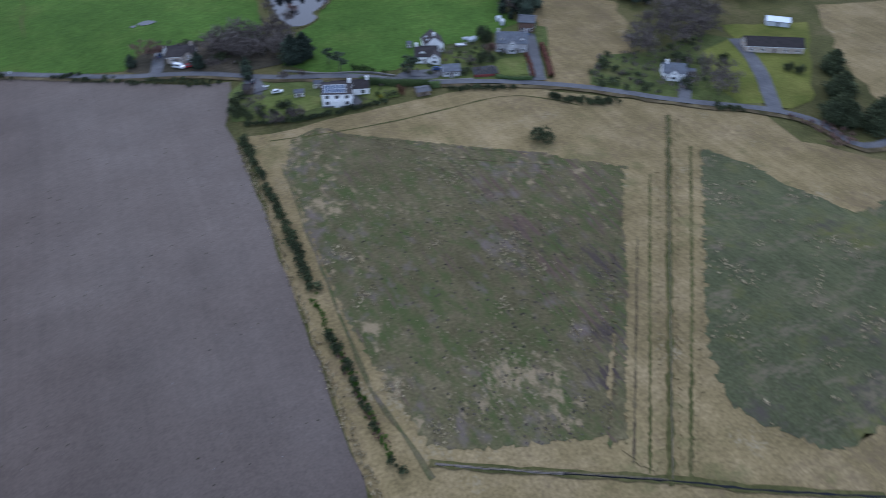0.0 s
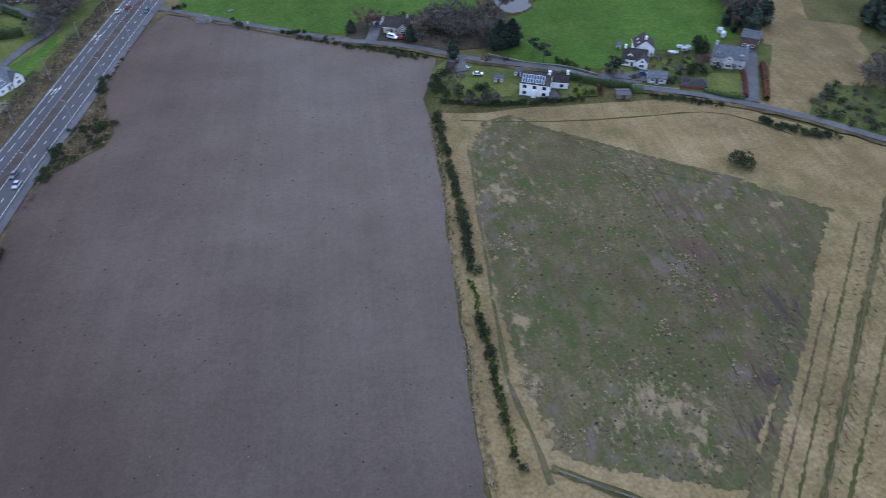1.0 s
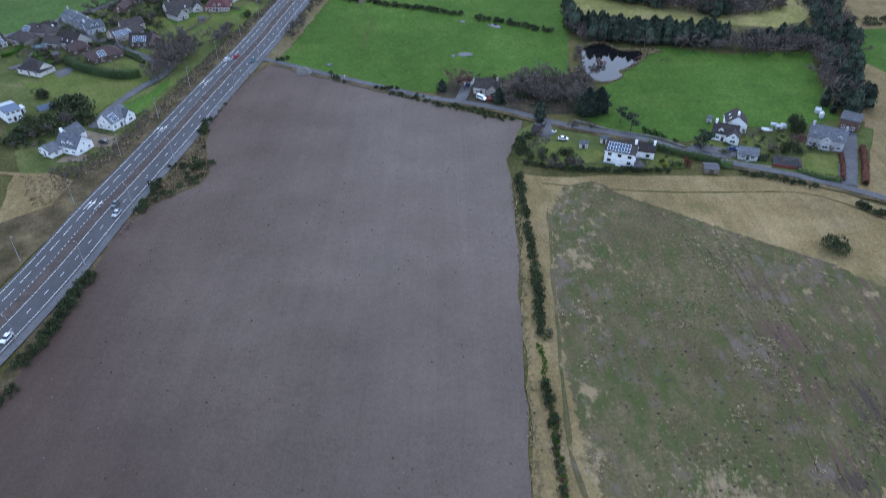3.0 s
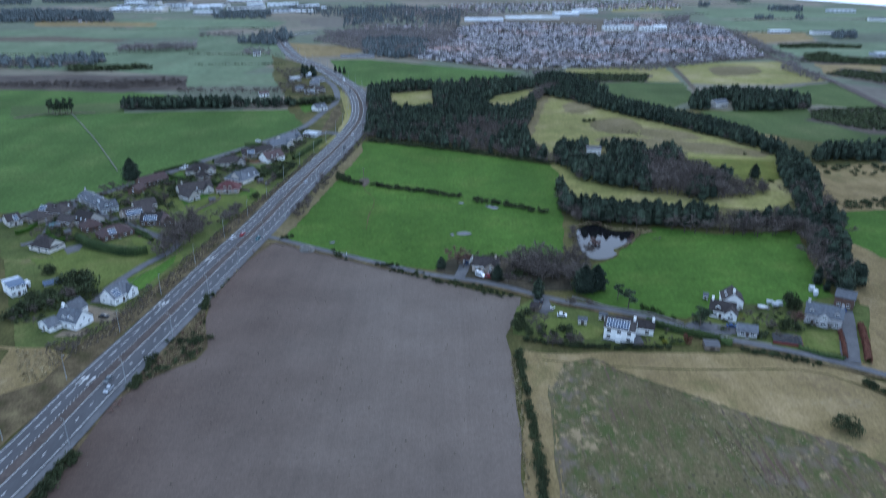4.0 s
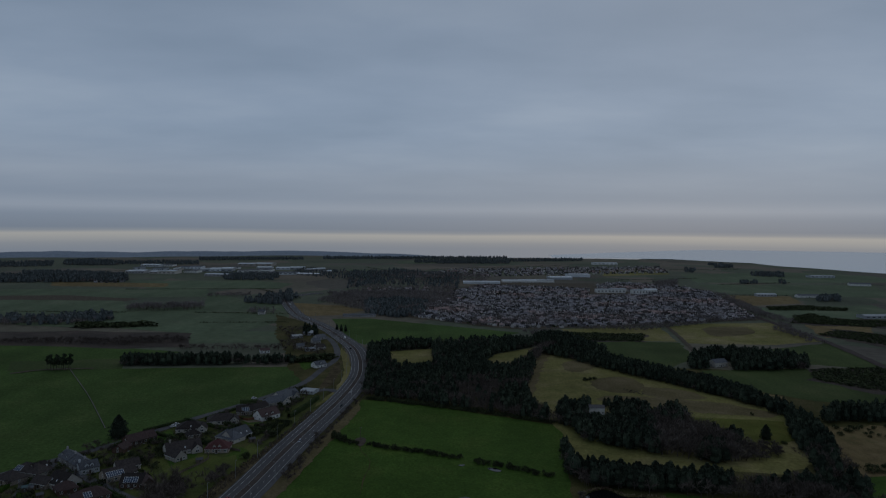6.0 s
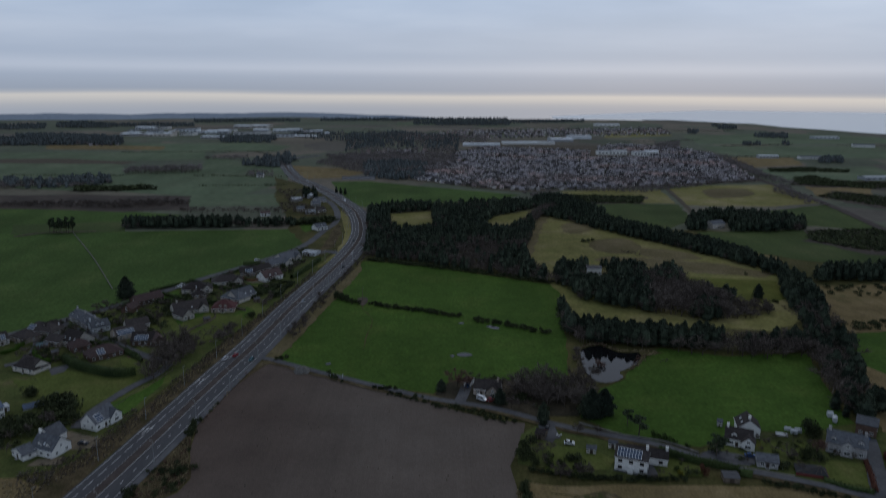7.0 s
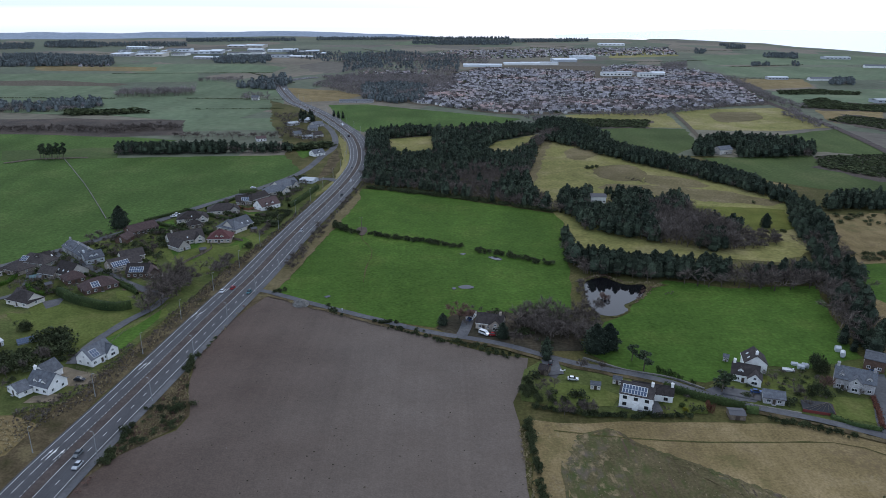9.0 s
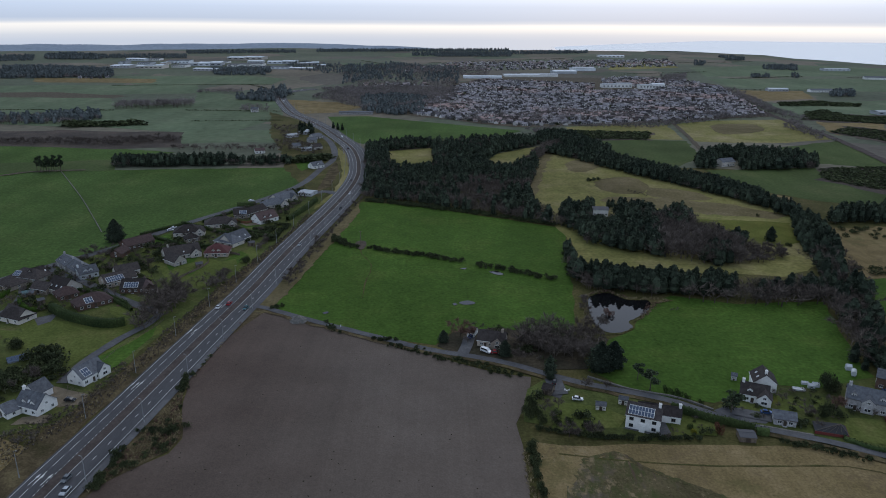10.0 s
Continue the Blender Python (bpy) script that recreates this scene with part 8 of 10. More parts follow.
def house(p0, p1, D, h, rh, wall="cream", roof="tile", label="", windows=3, storeys=1, chimneys=(), solar=None, skylights=0, dormers=(), gable=None, door=0.5, cross=False, name="house", end_windows=1, hip=False):
    """A house whose front wall runs from p0 to p1 (its back lies to the left of that way)."""
    d = Vector(p1) - Vector(p0)
    L, turn = d.length, math.degrees(math.atan2(d.y, d.x))
    root = tagged(new(name), label, "house")
    root.matrix_world = pose(p0[0], p0[1], 0.1, 0, 0, turn)
    u, w = d.normalized(), Vector((-d.y, d.x)).normalized()
    o = Vector(p0)
    FOOTPRINTS.append([tuple(o - u * 2.5 - w * 2.5), tuple(o + d + u * 2.5 - w * 2.5), tuple(o + d + u * 2.5 + w * (D + 2.5)), tuple(o - u * 2.5 + w * (D + 2.5))])
    inner = Matrix.Identity(4)
    if cross:
        inner = pose(0, D, 0, 0, 0, -90)
        wg, rg = gabled(D, L, h, rh)
    else:
        wg, rg = (hipped if hip else gabled)(L, D, h, rh)
    part("wall", wg, M[wall], root, "", inner)
    roof_ob = part("roof", rg, M[roof], root, "", inner)
    part("gutter", Geo().box(-0.3, (D if cross else L) + 0.3, -0.48, -0.36, h - 0.22, h - 0.08), M["frame" if wall in ("cream", "white", "fyfe") else "dark_frame"], root, "", inner)
    span, deep = (D, L) if cross else (L, D)
    slope = math.degrees(math.atan2(rh, deep / 2))
    for s in range(storeys):
        z = 0.9 + s * 2.7
        for i in range(windows):
            x = L * (i + 0.5) / windows
            if s == 0 and abs(x - door * L) < 1.3:
                continue
            if z + 1.3 < h + (rh * 0.4 if cross else 0):
                window(root, 1.5, 1.25, pose(x - 0.75, 0, z))
        for i in range(end_windows):
            y = D * (i + 0.5) / end_windows
            if z + 1.2 < h + 0.2:
                window(root, 1.2, 1.2, pose(L, y - 0.6, z, 0, 0, 90))
                window(root, 1.2, 1.2, pose(0, y + 0.6, z, 0, 0, -90))
    if rh > 2.2 and not cross and not hip:
        for x, r in ((L, 90), (0, -90)):
            window(root, 1.0, 1.1, pose(x, D / 2 - (0.5 if r > 0 else -0.5), h + 0.1, 0, 0, r))
    part("door", Geo().box(door * L - 0.55, door * L + 0.55, -0.06, 0.05, 0, 2.1), M["dark_frame"], root)
    part("step", Geo().box(door * L - 0.8, door * L + 0.8, -0.9, -0.06, -0.1, 0.12), M["stone"], root)
    for fx in chimneys:
        g = Geo().box(-0.5, 0.5, -0.45, 0.45, 0, 1.9).box(-0.58, 0.58, -0.53, 0.53, 1.9, 2.05)
        for q in (-0.25, 0.25):
            g.rod((q, 0, 2.05), (q, 0, 2.5), 0.14, 0.11, 6)
        part("chimney", g, M[wall], root, "", inner @ pose(0.5 + fx * (span - 1.0), deep / 2, h + rh - 0.6))
    if solar:
        a, b = solar
        n = max(2, int((b - a) * span / 1.05))
        part("panel_rack", Geo().box(-0.1, (b - a) * span + 0.1, 0.25, 3.9, 0, 0.04), M["frame"], root, "", inner @ pose(a * span, 0, h + 0.27, slope, 0, 0))
        for i in range(n):
            for k in range(2):
                x = a * span + (b - a) * span * i / n
                y = 0.35 + k * 1.75
                part("solar_panel", Geo().box(0.07, (b - a) * span / n - 0.07, 0, 1.62, 0.01, 0.09), M["solar"], root, "", inner @ pose(x, 0, h + 0.28, slope, 0, 0) @ pose(0, y, 0))
    for i in range(skylights):
        x = span * (i + 0.7) / (skylights + 0.4)
        part("skylight", Geo().box(0, 0.8, 0, 1.1, 0, 0.10), M["plastic"], root, "", inner @ pose(x, 0, h + 0.25, slope, 0, 0) @ pose(0, 1.5, 0))
    for x in dormers:
        w = 2.2
        dw, dr = gabled(2.6, w, 1.5, 0.9, 0.2, 0.14)
        dm = pose(x * L - w / 2, 1.0 + 2.6, h + 0.1, 0, 0, -90)
        dormer = part("dormer", dw, M[wall], root, "", dm)
        part("dormer_roof", dr, M[roof], dormer)
        window(dormer, 1.3, 1.0, pose(2.6, 0.45, 0.45, 0, 0, 90))
    if gable:
        x0, w, out = gable
        gw, gr = gabled(out + deep / 2, w, h, min(rh * 0.85, w * 0.45))
        wing = part("gable_wing", gw, M[wall], root, "", pose(x0 * L, deep / 2, 0, 0, 0, -90))
        part("wing_roof", gr, M[roof], wing)
        window(wing, min(2.2, w * 0.5), 1.3, pose(out + deep / 2, w / 2 - min(2.2, w * 0.5) / 2, 0.9, 0, 0, 90))
        if h > 4 or rh > 2.4:
            window(wing, 1.2, 1.1, pose(out + deep / 2, w / 2 - 0.6, max(h - 0.6, 2.9), 0, 0, 90))
    return root


def away(p0, p1, k):
    """A point k metres behind p0, square to the way from p0 to p1."""
    d = (Vector(p1) - Vector(p0)).normalized()
    return (p0[0] - d.y * k, p0[1] + d.x * k)


DARK_WINDOWS = True
A0, A1 = (65.1, 250.7), (76.1, 246.1)
house(A0, A1, 8.5, 5.5, 3.0, "white", "tile", "white rendered two-storey house with solar panels", 3, 2, (0.97,), (0.06, 0.8), door=0.5, end_windows=2)
part("porch", Geo().box(-1.0, 1.0, -1.2, 0, 0, 2.6).box(-1.2, 1.2, -1.4, 0, 2.6, 2.8), M["white"], bpy.data.objects["house"], "", pose(6.0, -0.01, 0))
A2 = away(A1, (A1[0] + (A1[0] - A0[0]), A1[1] + (A1[1] - A0[1])), 9.5)
house((A2[0] - 8.5, A2[1] + 2.0), (A2[0] + 6.0, A2[1] - 2.5), 6.0, 3.0, 2.4, "white", "tile", "low white rear wing with a dark tiled roof", 3, 1, (1.0,), name="cottage_wing")
DARK_WINDOWS = False
B0, B1 = (114.5, 270.2), (123.7, 266.1)
house(B0, B1, 8.0, 3.2, 3.2, "white", "tile", "dark-roofed house with white gable and dormer", 2, 1, (0.02,), dormers=(0.33,), gable=(0.62, 5.0, 1.6), door=0.45)
B2 = away(B0, B1, 9.0)
house((B2[0] + 4.5, B2[1] - 1.0), (B2[0] + 13.0, B2[1] - 3.0), 8.5, 4.2, 3.4, "white", "tile", "white gabled rear half of the grey house", 1, 1, (0.9,), skylights=2, cross=True, name="rear_house")
house((120.3, 253), (127.4, 250.8), 6.5, 2.7, 1.6, "stone", "slate", "low grey garage with a slate roof", 2, 1, name="garage")
C0, C1 = (152.9, 264.8), (165.3, 258.3)
house(C0, C1, 9.0, 4.6, 3.4, "stone", "slate", "large grey granite house with dormers and central gable", 4, 1, (0.02, 0.98), dormers=(0.16, 0.84), gable=(0.36, 4.4, 1.2), door=0.22, name="stone_house")
house((173.3, 280.2), (179.7, 275.9), 9.0, 5.0, 1.2, "brick", "slate", "brown clad garage with a grey roof", 2, 1, name="garage")
house((205.6, 211.1), (213.4, 206.3), 8.0, 3.0, 2.8, "white", "slate", "white bungalow with a front gable", 2, 1, (0.1,), gable=(0.2, 5.0, 1.5), name="bungalow")
house((257.3, 216.3), (279.7, 203.2), 9.0, 3.2, 2.6, "fyfe", "tile", "long bungalow with a dark grey roof and garage", 5, 1, name="bungalow")
house((288.2, 234.7), (296.3, 228), 6.0, 2.6, 1.2, "plastic", "shed_roof", "pale metal shed behind the long bungalow", 0, 1, name="shed")
F0, F1 = (14.5, 316.7), (26.4, 313.4)
house(F0, F1, 8.5, 3.1, 3.2, "fyfe", "tile", "beige bungalow with a brown tiled roof and front gable", 3, 1, (0.9,), gable=(0.52, 6.0, 1.4), door=0.3, name="bungalow")
house((10.2, 326.1), (13.3, 324.9), 6.5, 2.4, 1.4, "white", "tile", "small white garage behind the bungalow", 0, 1, name="garage")
house((-160.7, 259.6), (-150.5, 255.7), 9.0, 3.2, 4.0, "white", "slate", "large cream villa with a slate roof and two dormers", 3, 1, (0.02,), dormers=(0.35, 0.74), skylights=1, door=0.2, end_windows=2, name="villa")
house((-163.0, 269.1), (-156.1, 266.4), 7.0, 3.2, 3.2, "white", "slate", "rear wing of the cream villa with a slate roof", 1, 1, cross=True, name="villa_wing")
house((-167.7, 258.6), (-160.5, 253.9), 5.0, 2.4, 2.0, "white", "slate", "white glazed sun room beside the villa", 4, 1, cross=True, name="sun_room")
house((-144.1, 278.1), (-139.9, 288.9), 8.5, 3.2, 4.0, "white", "slate", "pale rendered house with a slate roof and solar panels", 4, 1, solar=(0.12, 0.4), skylights=0, gable=(0.62, 6.0, 0.8), door=0.45, end_windows=2, name="villa")
VILLAGE_HOUSES = [
    ((-241.8, 396.0), (-223.2, 390.7), 9, 2.7, 3.2, "cream", "tile", "brown-roofed bungalow with two solar arrays", dict(solar=(0.12, 0.34), windows=4, hip=True)),
    ((-225.1, 394.4), (-222.1, 402.0), 8, 2.8, 3, "cream", "tile", "bungalow wing with bright rooflights", dict(skylights=3, windows=3)),
    ((-216.5, 342.0), (-202.8, 336.5), 8, 2.6, 3, "cream", "tile", "low hipped bungalow with a dark brown roof", dict(windows=3, hip=True)),
    ((-203.7, 337.2), (-199.1, 345.1), 11, 2.7, 3.2, "cream", "tile", "dark-roofed bungalow with a glazed gable", dict(windows=2, cross=True)),
    ((-220.2, 378.3), (-210.2, 375.0), 7, 2.5, 2.6, "fyfe", "tile", "small brown-roofed cottage behind a teal hut", dict(windows=2)),
    ((-211.9, 378.4), (-200.4, 372.6), 10, 2.9, 4.4, "cream", "tile", "steep dark-roofed house with three bright rooflights", dict(skylights=3, windows=3, end_windows=2)),
    ((-182.4, 352.8), (-170.4, 364.8), 9, 2.7, 3.2, "brick", "redtile", "long bungalow with a red-brown roof and panels", dict(solar=(0.24, 0.46), windows=5, hip=True)),
    ((-198.7, 366.0), (-191.5, 372.7), 8, 2.6, 2.8, "brick", "redtile", "red-brown roofed bungalow wing", dict(windows=3, hip=True)),
    ((-227.7, 420.0), (-217.1, 410.0), 8, 3.6, 2.6, "stone", "slate", "old granite cottage with roof windows and chimneys", dict(chimneys=(0.03, 0.97), windows=3, dormers=(0.25, 0.75))),
    ((-215.9, 409.0), (-207.3, 401.3), 8, 3.6, 2.6, "stone", "slate", "old granite cottage with a chimney", dict(chimneys=(0.97,), windows=3, dormers=(0.5,))),
    ((-202.6, 396.6), (-195.2, 403.4), 8, 3.2, 2.6, "plastic", "slate", "grey and white cottage with a broad dormer", dict(chimneys=(0.03,), windows=3, dormers=(0.35, 0.62))),
    ((-182.3, 384.1), (-170.6, 396.1), 9, 2.8, 3.2, "fyfe", "tile", "beige bungalow with a wide row of solar panels", dict(solar=(0.05, 0.6), windows=5)),
    ((-184.1, 400.7), (-174.1, 408.6), 7, 2.6, 2.8, "cream", "tile", "dark-roofed rear wing of the solar bungalow", dict(windows=3)),
    ((-172.2, 377.3), (-159.3, 378.3), 9, 2.8, 3.2, "brick", "tile", "brick bungalow with blue solar panels", dict(solar=(0.14, 0.7), windows=4)),
    ((-158.9, 375.7), (-153.7, 379.2), 9, 2.8, 3, "brick", "redtile", "brick gabled wing with a red-brown roof", dict(windows=2, cross=True)),
    ((-198.1, 448.3), (-186.5, 463.0), 8, 2.8, 3, "brick", "redtile", "long brown-roofed bungalow with dark windows", dict(windows=6)),
    ((-195.8, 434.6), (-194.9, 444.8), 6, 2.6, 2.2, "brick", "redtile", "low outbuilding joined to the long bungalow", dict(windows=1)),
    ((-179.8, 477.3), (-161.9, 481.6), 11, 2.7, 3.4, "cream", "tile", "broad hipped bungalow beside the village road", dict(windows=4, hip=True, skylights=1, gable=(0.76, 6.0, 1.2))),
    ((-166.8, 464.7), (-159.8, 469.9), 6, 2.5, 2.4, "fyfe", "tile", "low hipped garage of the broad bungalow", dict(windows=2, hip=True)),
    ((-165.0, 496.8), (-145.1, 502.9), 10, 2.7, 3.4, "cream", "tile", "wide grey-brown roofed bungalow with a cream gable", dict(windows=4, hip=True, gable=(0.72, 6.5, 1.5))),
    ((-166.4, 428.5), (-149.0, 439.9), 11, 2.7, 3.8, "cream", "tile", "large brown-roofed bungalow with a dark gable", dict(windows=4, gable=(0.68, 6.5, 1.4), skylights=1, chimneys=(0.12,))),
    ((-158.3, 419.1), (-153.3, 425.5), 9, 2.7, 3.4, "cream", "tile", "cream gabled wing of the large bungalow", dict(windows=2, cross=True)),
    ((-146.6, 436.5), (-132.4, 437.9), 10, 2.7, 3.8, "fyfe", "red_roof", "red-roofed bungalow with beige walls beside lawns", dict(windows=4, hip=True, dormers=(0.4, 0.62))),
    ((-148.5, 462.5), (-134.3, 455.4), 9, 2.8, 3.8, "cream", "slate", "grey-roofed house wing with a rooflight", dict(windows=3, hip=True, skylights=1)),
    ((-135.4, 456.6), (-126.9, 471.8), 9, 2.9, 4.2, "cream", "slate", "steep grey-roofed house with three rooflights", dict(skylights=3, windows=4, end_windows=2)),
    ((-151.9, 522.4), (-141.0, 525.8), 9, 2.8, 3, "fyfe", "tile", "brown-roofed bungalow with a grey solar array", dict(solar=(0.35, 0.8), windows=4)),
    ((-141.4, 527.3), (-132.1, 542.2), 8, 2.8, 2.8, "fyfe", "tile", "long brown-roofed bungalow with pale walls", dict(windows=5)),
    ((-129.2, 507.7), (-119.2, 520.0), 9, 3, 4, "white", "redtile", "white house with a steep red-brown roof and dormers", dict(windows=3, dormers=(0.3, 0.62), end_windows=2)),
    ((-135.4, 548.9), (-121.4, 557.9), 10, 2.8, 3.4, "cream", "slate", "grey-roofed bungalow with a pale gable", dict(windows=4, hip=True, gable=(0.7, 6.5, 1.4))),
    ((-128.7, 564.8), (-116.6, 579.9), 10, 2.9, 3.6, "cream", "slate", "grey-roofed house with two pale gables", dict(windows=4, gable=(0.6, 6.5, 1.4))),
    ((-119.1, 593.4), (-107.7, 589.8), 9, 2.4, 0.8, "plastic", "shed_roof", "low white conservatory with ribbed roof", dict(windows=4)),
    ((-245.3, 374.5), (-240.3, 379.7), 9, 2.8, 3, "cream", "tile", "brown-roofed bungalow with a blue panel", dict(solar=(0.5, 0.8), windows=3)),
    ((-243.9, 385.0), (-231.8, 379.0), 9, 2.6, 3, "fyfe", "tile", "hipped brown-roofed bungalow behind a hedge", dict(windows=3, hip=True)),
    ((-194.0, 285.7), (-189.5, 290.6), 9, 5, 0.7, "white", "solar", "white flat-fronted modern house with dark glazing", dict(windows=3, storeys=2)),
    ((-124.2, 696.8), (-115.0, 705.2), 8, 2.9, 2.8, "white", "slate", "white house beside the service road", dict(windows=3, dormers=(0.5,))),
    ((-165.2, 806.2), (-157.1, 810.1), 7, 2.6, 2.4, "cream", "slate", "cottage with a grey roof beside the bend", dict(windows=2)),
    ((-152.0, 789.4), (-142.2, 793.1), 7, 2.4, 1.2, "plastic", "shed_roof", "low pale store beside the bend", dict(windows=2)),
    ((-140.3, 796.6), (-132.1, 803.9), 8, 2.9, 2.8, "cream", "tile", "cream cottage beside the service road", dict(windows=2)),
    ((-153.3, 839.7), (-144.9, 843.9), 9, 3.2, 2.6, "stone", "slate", "grey farm building beside the bend", dict(windows=3)),
    ((-152.7, 867.3), (-143.3, 875.9), 9, 3, 2.4, "stone", "slate", "grey farm building beside the bend", dict(windows=3)),
    ((-168.8, 900.4), (-163.3, 909.5), 9, 3.2, 1.6, "plastic", "shed_roof", "pale roofed shed beside the bend", dict(windows=2)),
    ((-183.9, 874.4), (-173.9, 883.1), 8, 2.8, 1.4, "stone", "shed_roof", "long low shed in a cluttered yard", dict(windows=2)),
    ((-199.0, 774.5), (-189.5, 778.1), 8, 2.8, 2, "white", "redtile", "white house behind the shelter belt", dict(windows=3)),
    ((111.3, 535.7), (122.4, 534.4), 8.0, 5.0, 1.0, "white", "lead", "white flat-roofed farm building in the wood", dict(windows=4, storeys=1)),
    ((277.3, 719.6), (292, 725.5), 9.0, 4.5, 2.6, "cream", "slate", "grey-roofed farm house in a grove", dict(windows=4)),
    ((-501.5, 1013), (-487.3, 1019.1), 12.0, 4.5, 2.6, "white", "slate", "distant white farm house", dict(windows=3)),
    ((-288.4, 1106.4), (-278.3, 1106.9), 9.0, 4.0, 2.6, "white", "slate", "distant white cottage in fields", dict(windows=2)),
    ((-153.1, 1087.5), (-103, 1089.8), 9.0, 3.0, 1.0, "stone", "slate", "long low roadside building", dict(windows=6)),
    ((729.8, 1453.6), (776.2, 1456.5), 12.0, 4.0, 2.2, "white", "slate", "distant white farm steading", dict(windows=4)),
    ((1015.6, 1769), (1063, 1757.2), 14.0, 4.5, 2.6, "white", "slate", "distant white coastal houses", dict(windows=4)),
]
for a, b, D, h, rh, w, r, lab, extra in VILLAGE_HOUSES:
    house(a, b, D * 1.22, h, rh * 1.1, w, r, lab, name="bungalow" if h < 3.5 else "house", **extra)


def hut(p0, p1, D, h, wall, roof, label, name="garden_hut", pitch=0.8):
    d = Vector(p1) - Vector(p0)
    root = tagged(new(name), label, "shed")
    root.matrix_world = pose(p0[0], p0[1], 0.12, 0, 0, math.degrees(math.atan2(d.y, d.x)))
    wg, rg = gabled(d.length, D, h, pitch, 0.2, 0.1)
    part("wall", wg, M[wall], root)
    part("roof", rg, M[roof], root)
    part("door", Geo().box(d.length * 0.35, d.length * 0.65, -0.05, 0.03, 0, h * 0.85), M["dark_frame"], root)
    if wall != "timber":
        window(root, 0.9, 0.8, pose(d.length * 0.05, 0, 0.9))
        window(root, 0.9, 0.8, pose(d.length * 0.95 - 0.9, 0, 0.9))
    return root


hut((56.8, 262.3), (60.5, 261.5), 3.2, 2.2, "cream", "slate", "cream timber garden summer house")
hut((66.5, 266.9), (69.7, 265.6), 3.0, 2.2, "cream", "slate", "cream garden summer house with a grey roof")
hut((103.3, 241.7), (108.8, 241), 5.0, 2.0, "timber", "lead", "dark felt-roofed timber shed below the hedge", pitch=0.5)
hut((37.9, 274.3), (41.4, 272.6), 5.0, 2.4, "timber", "tile", "brown timber garage by the driveway", pitch=1.2)
hut((117.5, 286.4), (119.5, 285.5), 2.5, 2.0, "stone", "slate", "small grey shed behind the house")
hut((-220.4, 371.3), (-215.3, 372.2), 4.0, 2.0, "timber", "slate", "blue-grey timber garden shed")
hut((216.1, 209.6), (219.5, 206.9), 3.5, 2.2, "stone", "slate", "small blue-grey garage beside the bungalow")
# glasshouses, tank and pale stores behind the gardens
for p, w, d, h, lab in (((139.1, 277.9), 4.5, 2.2, 1.0, "low glasshouse with white frames"), ((146.1, 279.7), 2.6, 2, 1.9, "small white polythene store"), ((148.4, 280.7), 2.6, 2, 1.8, "small white polythene store"), ((145, 282.9), 2.5, 1.5, 1.2, "pale cold frame with grey roof"), ((169.9, 295.2), 2.2, 2.5, 2.4, "pale garden store with grey roof")):
    root = tagged(new("glasshouse"), lab, "glasshouse")
    root.matrix_world = pose(p[0], p[1], 0.12, 0, 0, -15)
    wg, rg = gabled(w, d, h * 0.7, h * 0.3, 0.05, 0.05)
    part("wall", wg, M["plastic"], root)
    part("roof", rg, M["plastic"], root)
tank = tagged(new("storage_tank"), "white horizontal storage tank on legs", "tank")
tank.matrix_world = pose(*(169.7, 289.3), 0.1, 0, 0, 60)
part("shell", Geo().rod((0, 0, 1.5), (3.4, 0, 1.5), 1.1, 1.1, 14), M["plastic"], tank)
for x in (0.8, 3.2):
    part("leg", Geo().box(x - 0.15, x + 0.15, -0.8, 0.8, 0, 1.0), M["steel"], tank)
net = tagged(new("fruit_cage"), "dark netted fruit cage with red boarded sides", "cage")
net.matrix_world = pose(*(132.4, 247.2), 0.12, 0, 0, -18)
part("boarding", Geo().box(0, 11, -0.1, 0.0, 0, 1.2).box(11, 11.1, -0.1, 7, 0, 1.2), M["redboard"], net, "red-brown boarding")
part("cover", Geo().add([(0, 0, 1.2), (11, 0, 1.2), (11, 7, 1.2), (0, 7, 1.2), (8.5, 3.5, 3.6)], [(0, 1, 4), (1, 2, 4), (2, 3, 4), (3, 0, 4)]), M["net"], net, "dark net cover")
for i in range(6):
    part("batten", Geo().rod((i * 2.2, -0.02, 1.22), (8.5, 3.5, 3.65), 0.05, 0.05, 4), M["timber"], net)
panel = tagged(new("solar_array"), "ground-mounted blue solar panels in a garden", "solar panel")
panel.matrix_world = pose(*(-185.3, 296.8), 0.1, 0, 0, 38)
part("stand", Geo().box(0, 9, 0.1, 0.3, 0, 0.5).box(0, 9, 3.2, 3.4, 0, 1.68), M["steel"], panel)
for i in range(5):
    for k in range(3):
        part("solar_panel", Geo().box(0.04, 1.76, 0, 1.15, 0, 0.05), M["solar"], panel, "", pose(i * 1.8, 0, 0.55, 20, 0, 0) @ pose(0, k * 1.22, 0))
for p, turn in zip([(47.6, 276.6), (48.2, 276.2), (49, 276.6)], (20, 100, 200)):
    chair = tagged(new("garden_chair"), "white plastic garden chair on the lawn", "chair", "chairs on the lawn")
    chair.matrix_world = pose(p[0], p[1], 0.2, 0, 0, turn)
    part("seat", Geo().box(-0.3, 0.3, -0.3, 0.3, 0.42, 0.48), M["frame"], chair)
    part("backrest", Geo().box(-0.3, 0.3, 0.26, 0.32, 0.48, 1.0), M["frame"], chair)
    for x in (-0.27, 0.23):
        for y in (-0.27, 0.23):
            part("leg", Geo().box(x, x + 0.05, y, y + 0.05, 0, 0.42), M["frame"], chair)
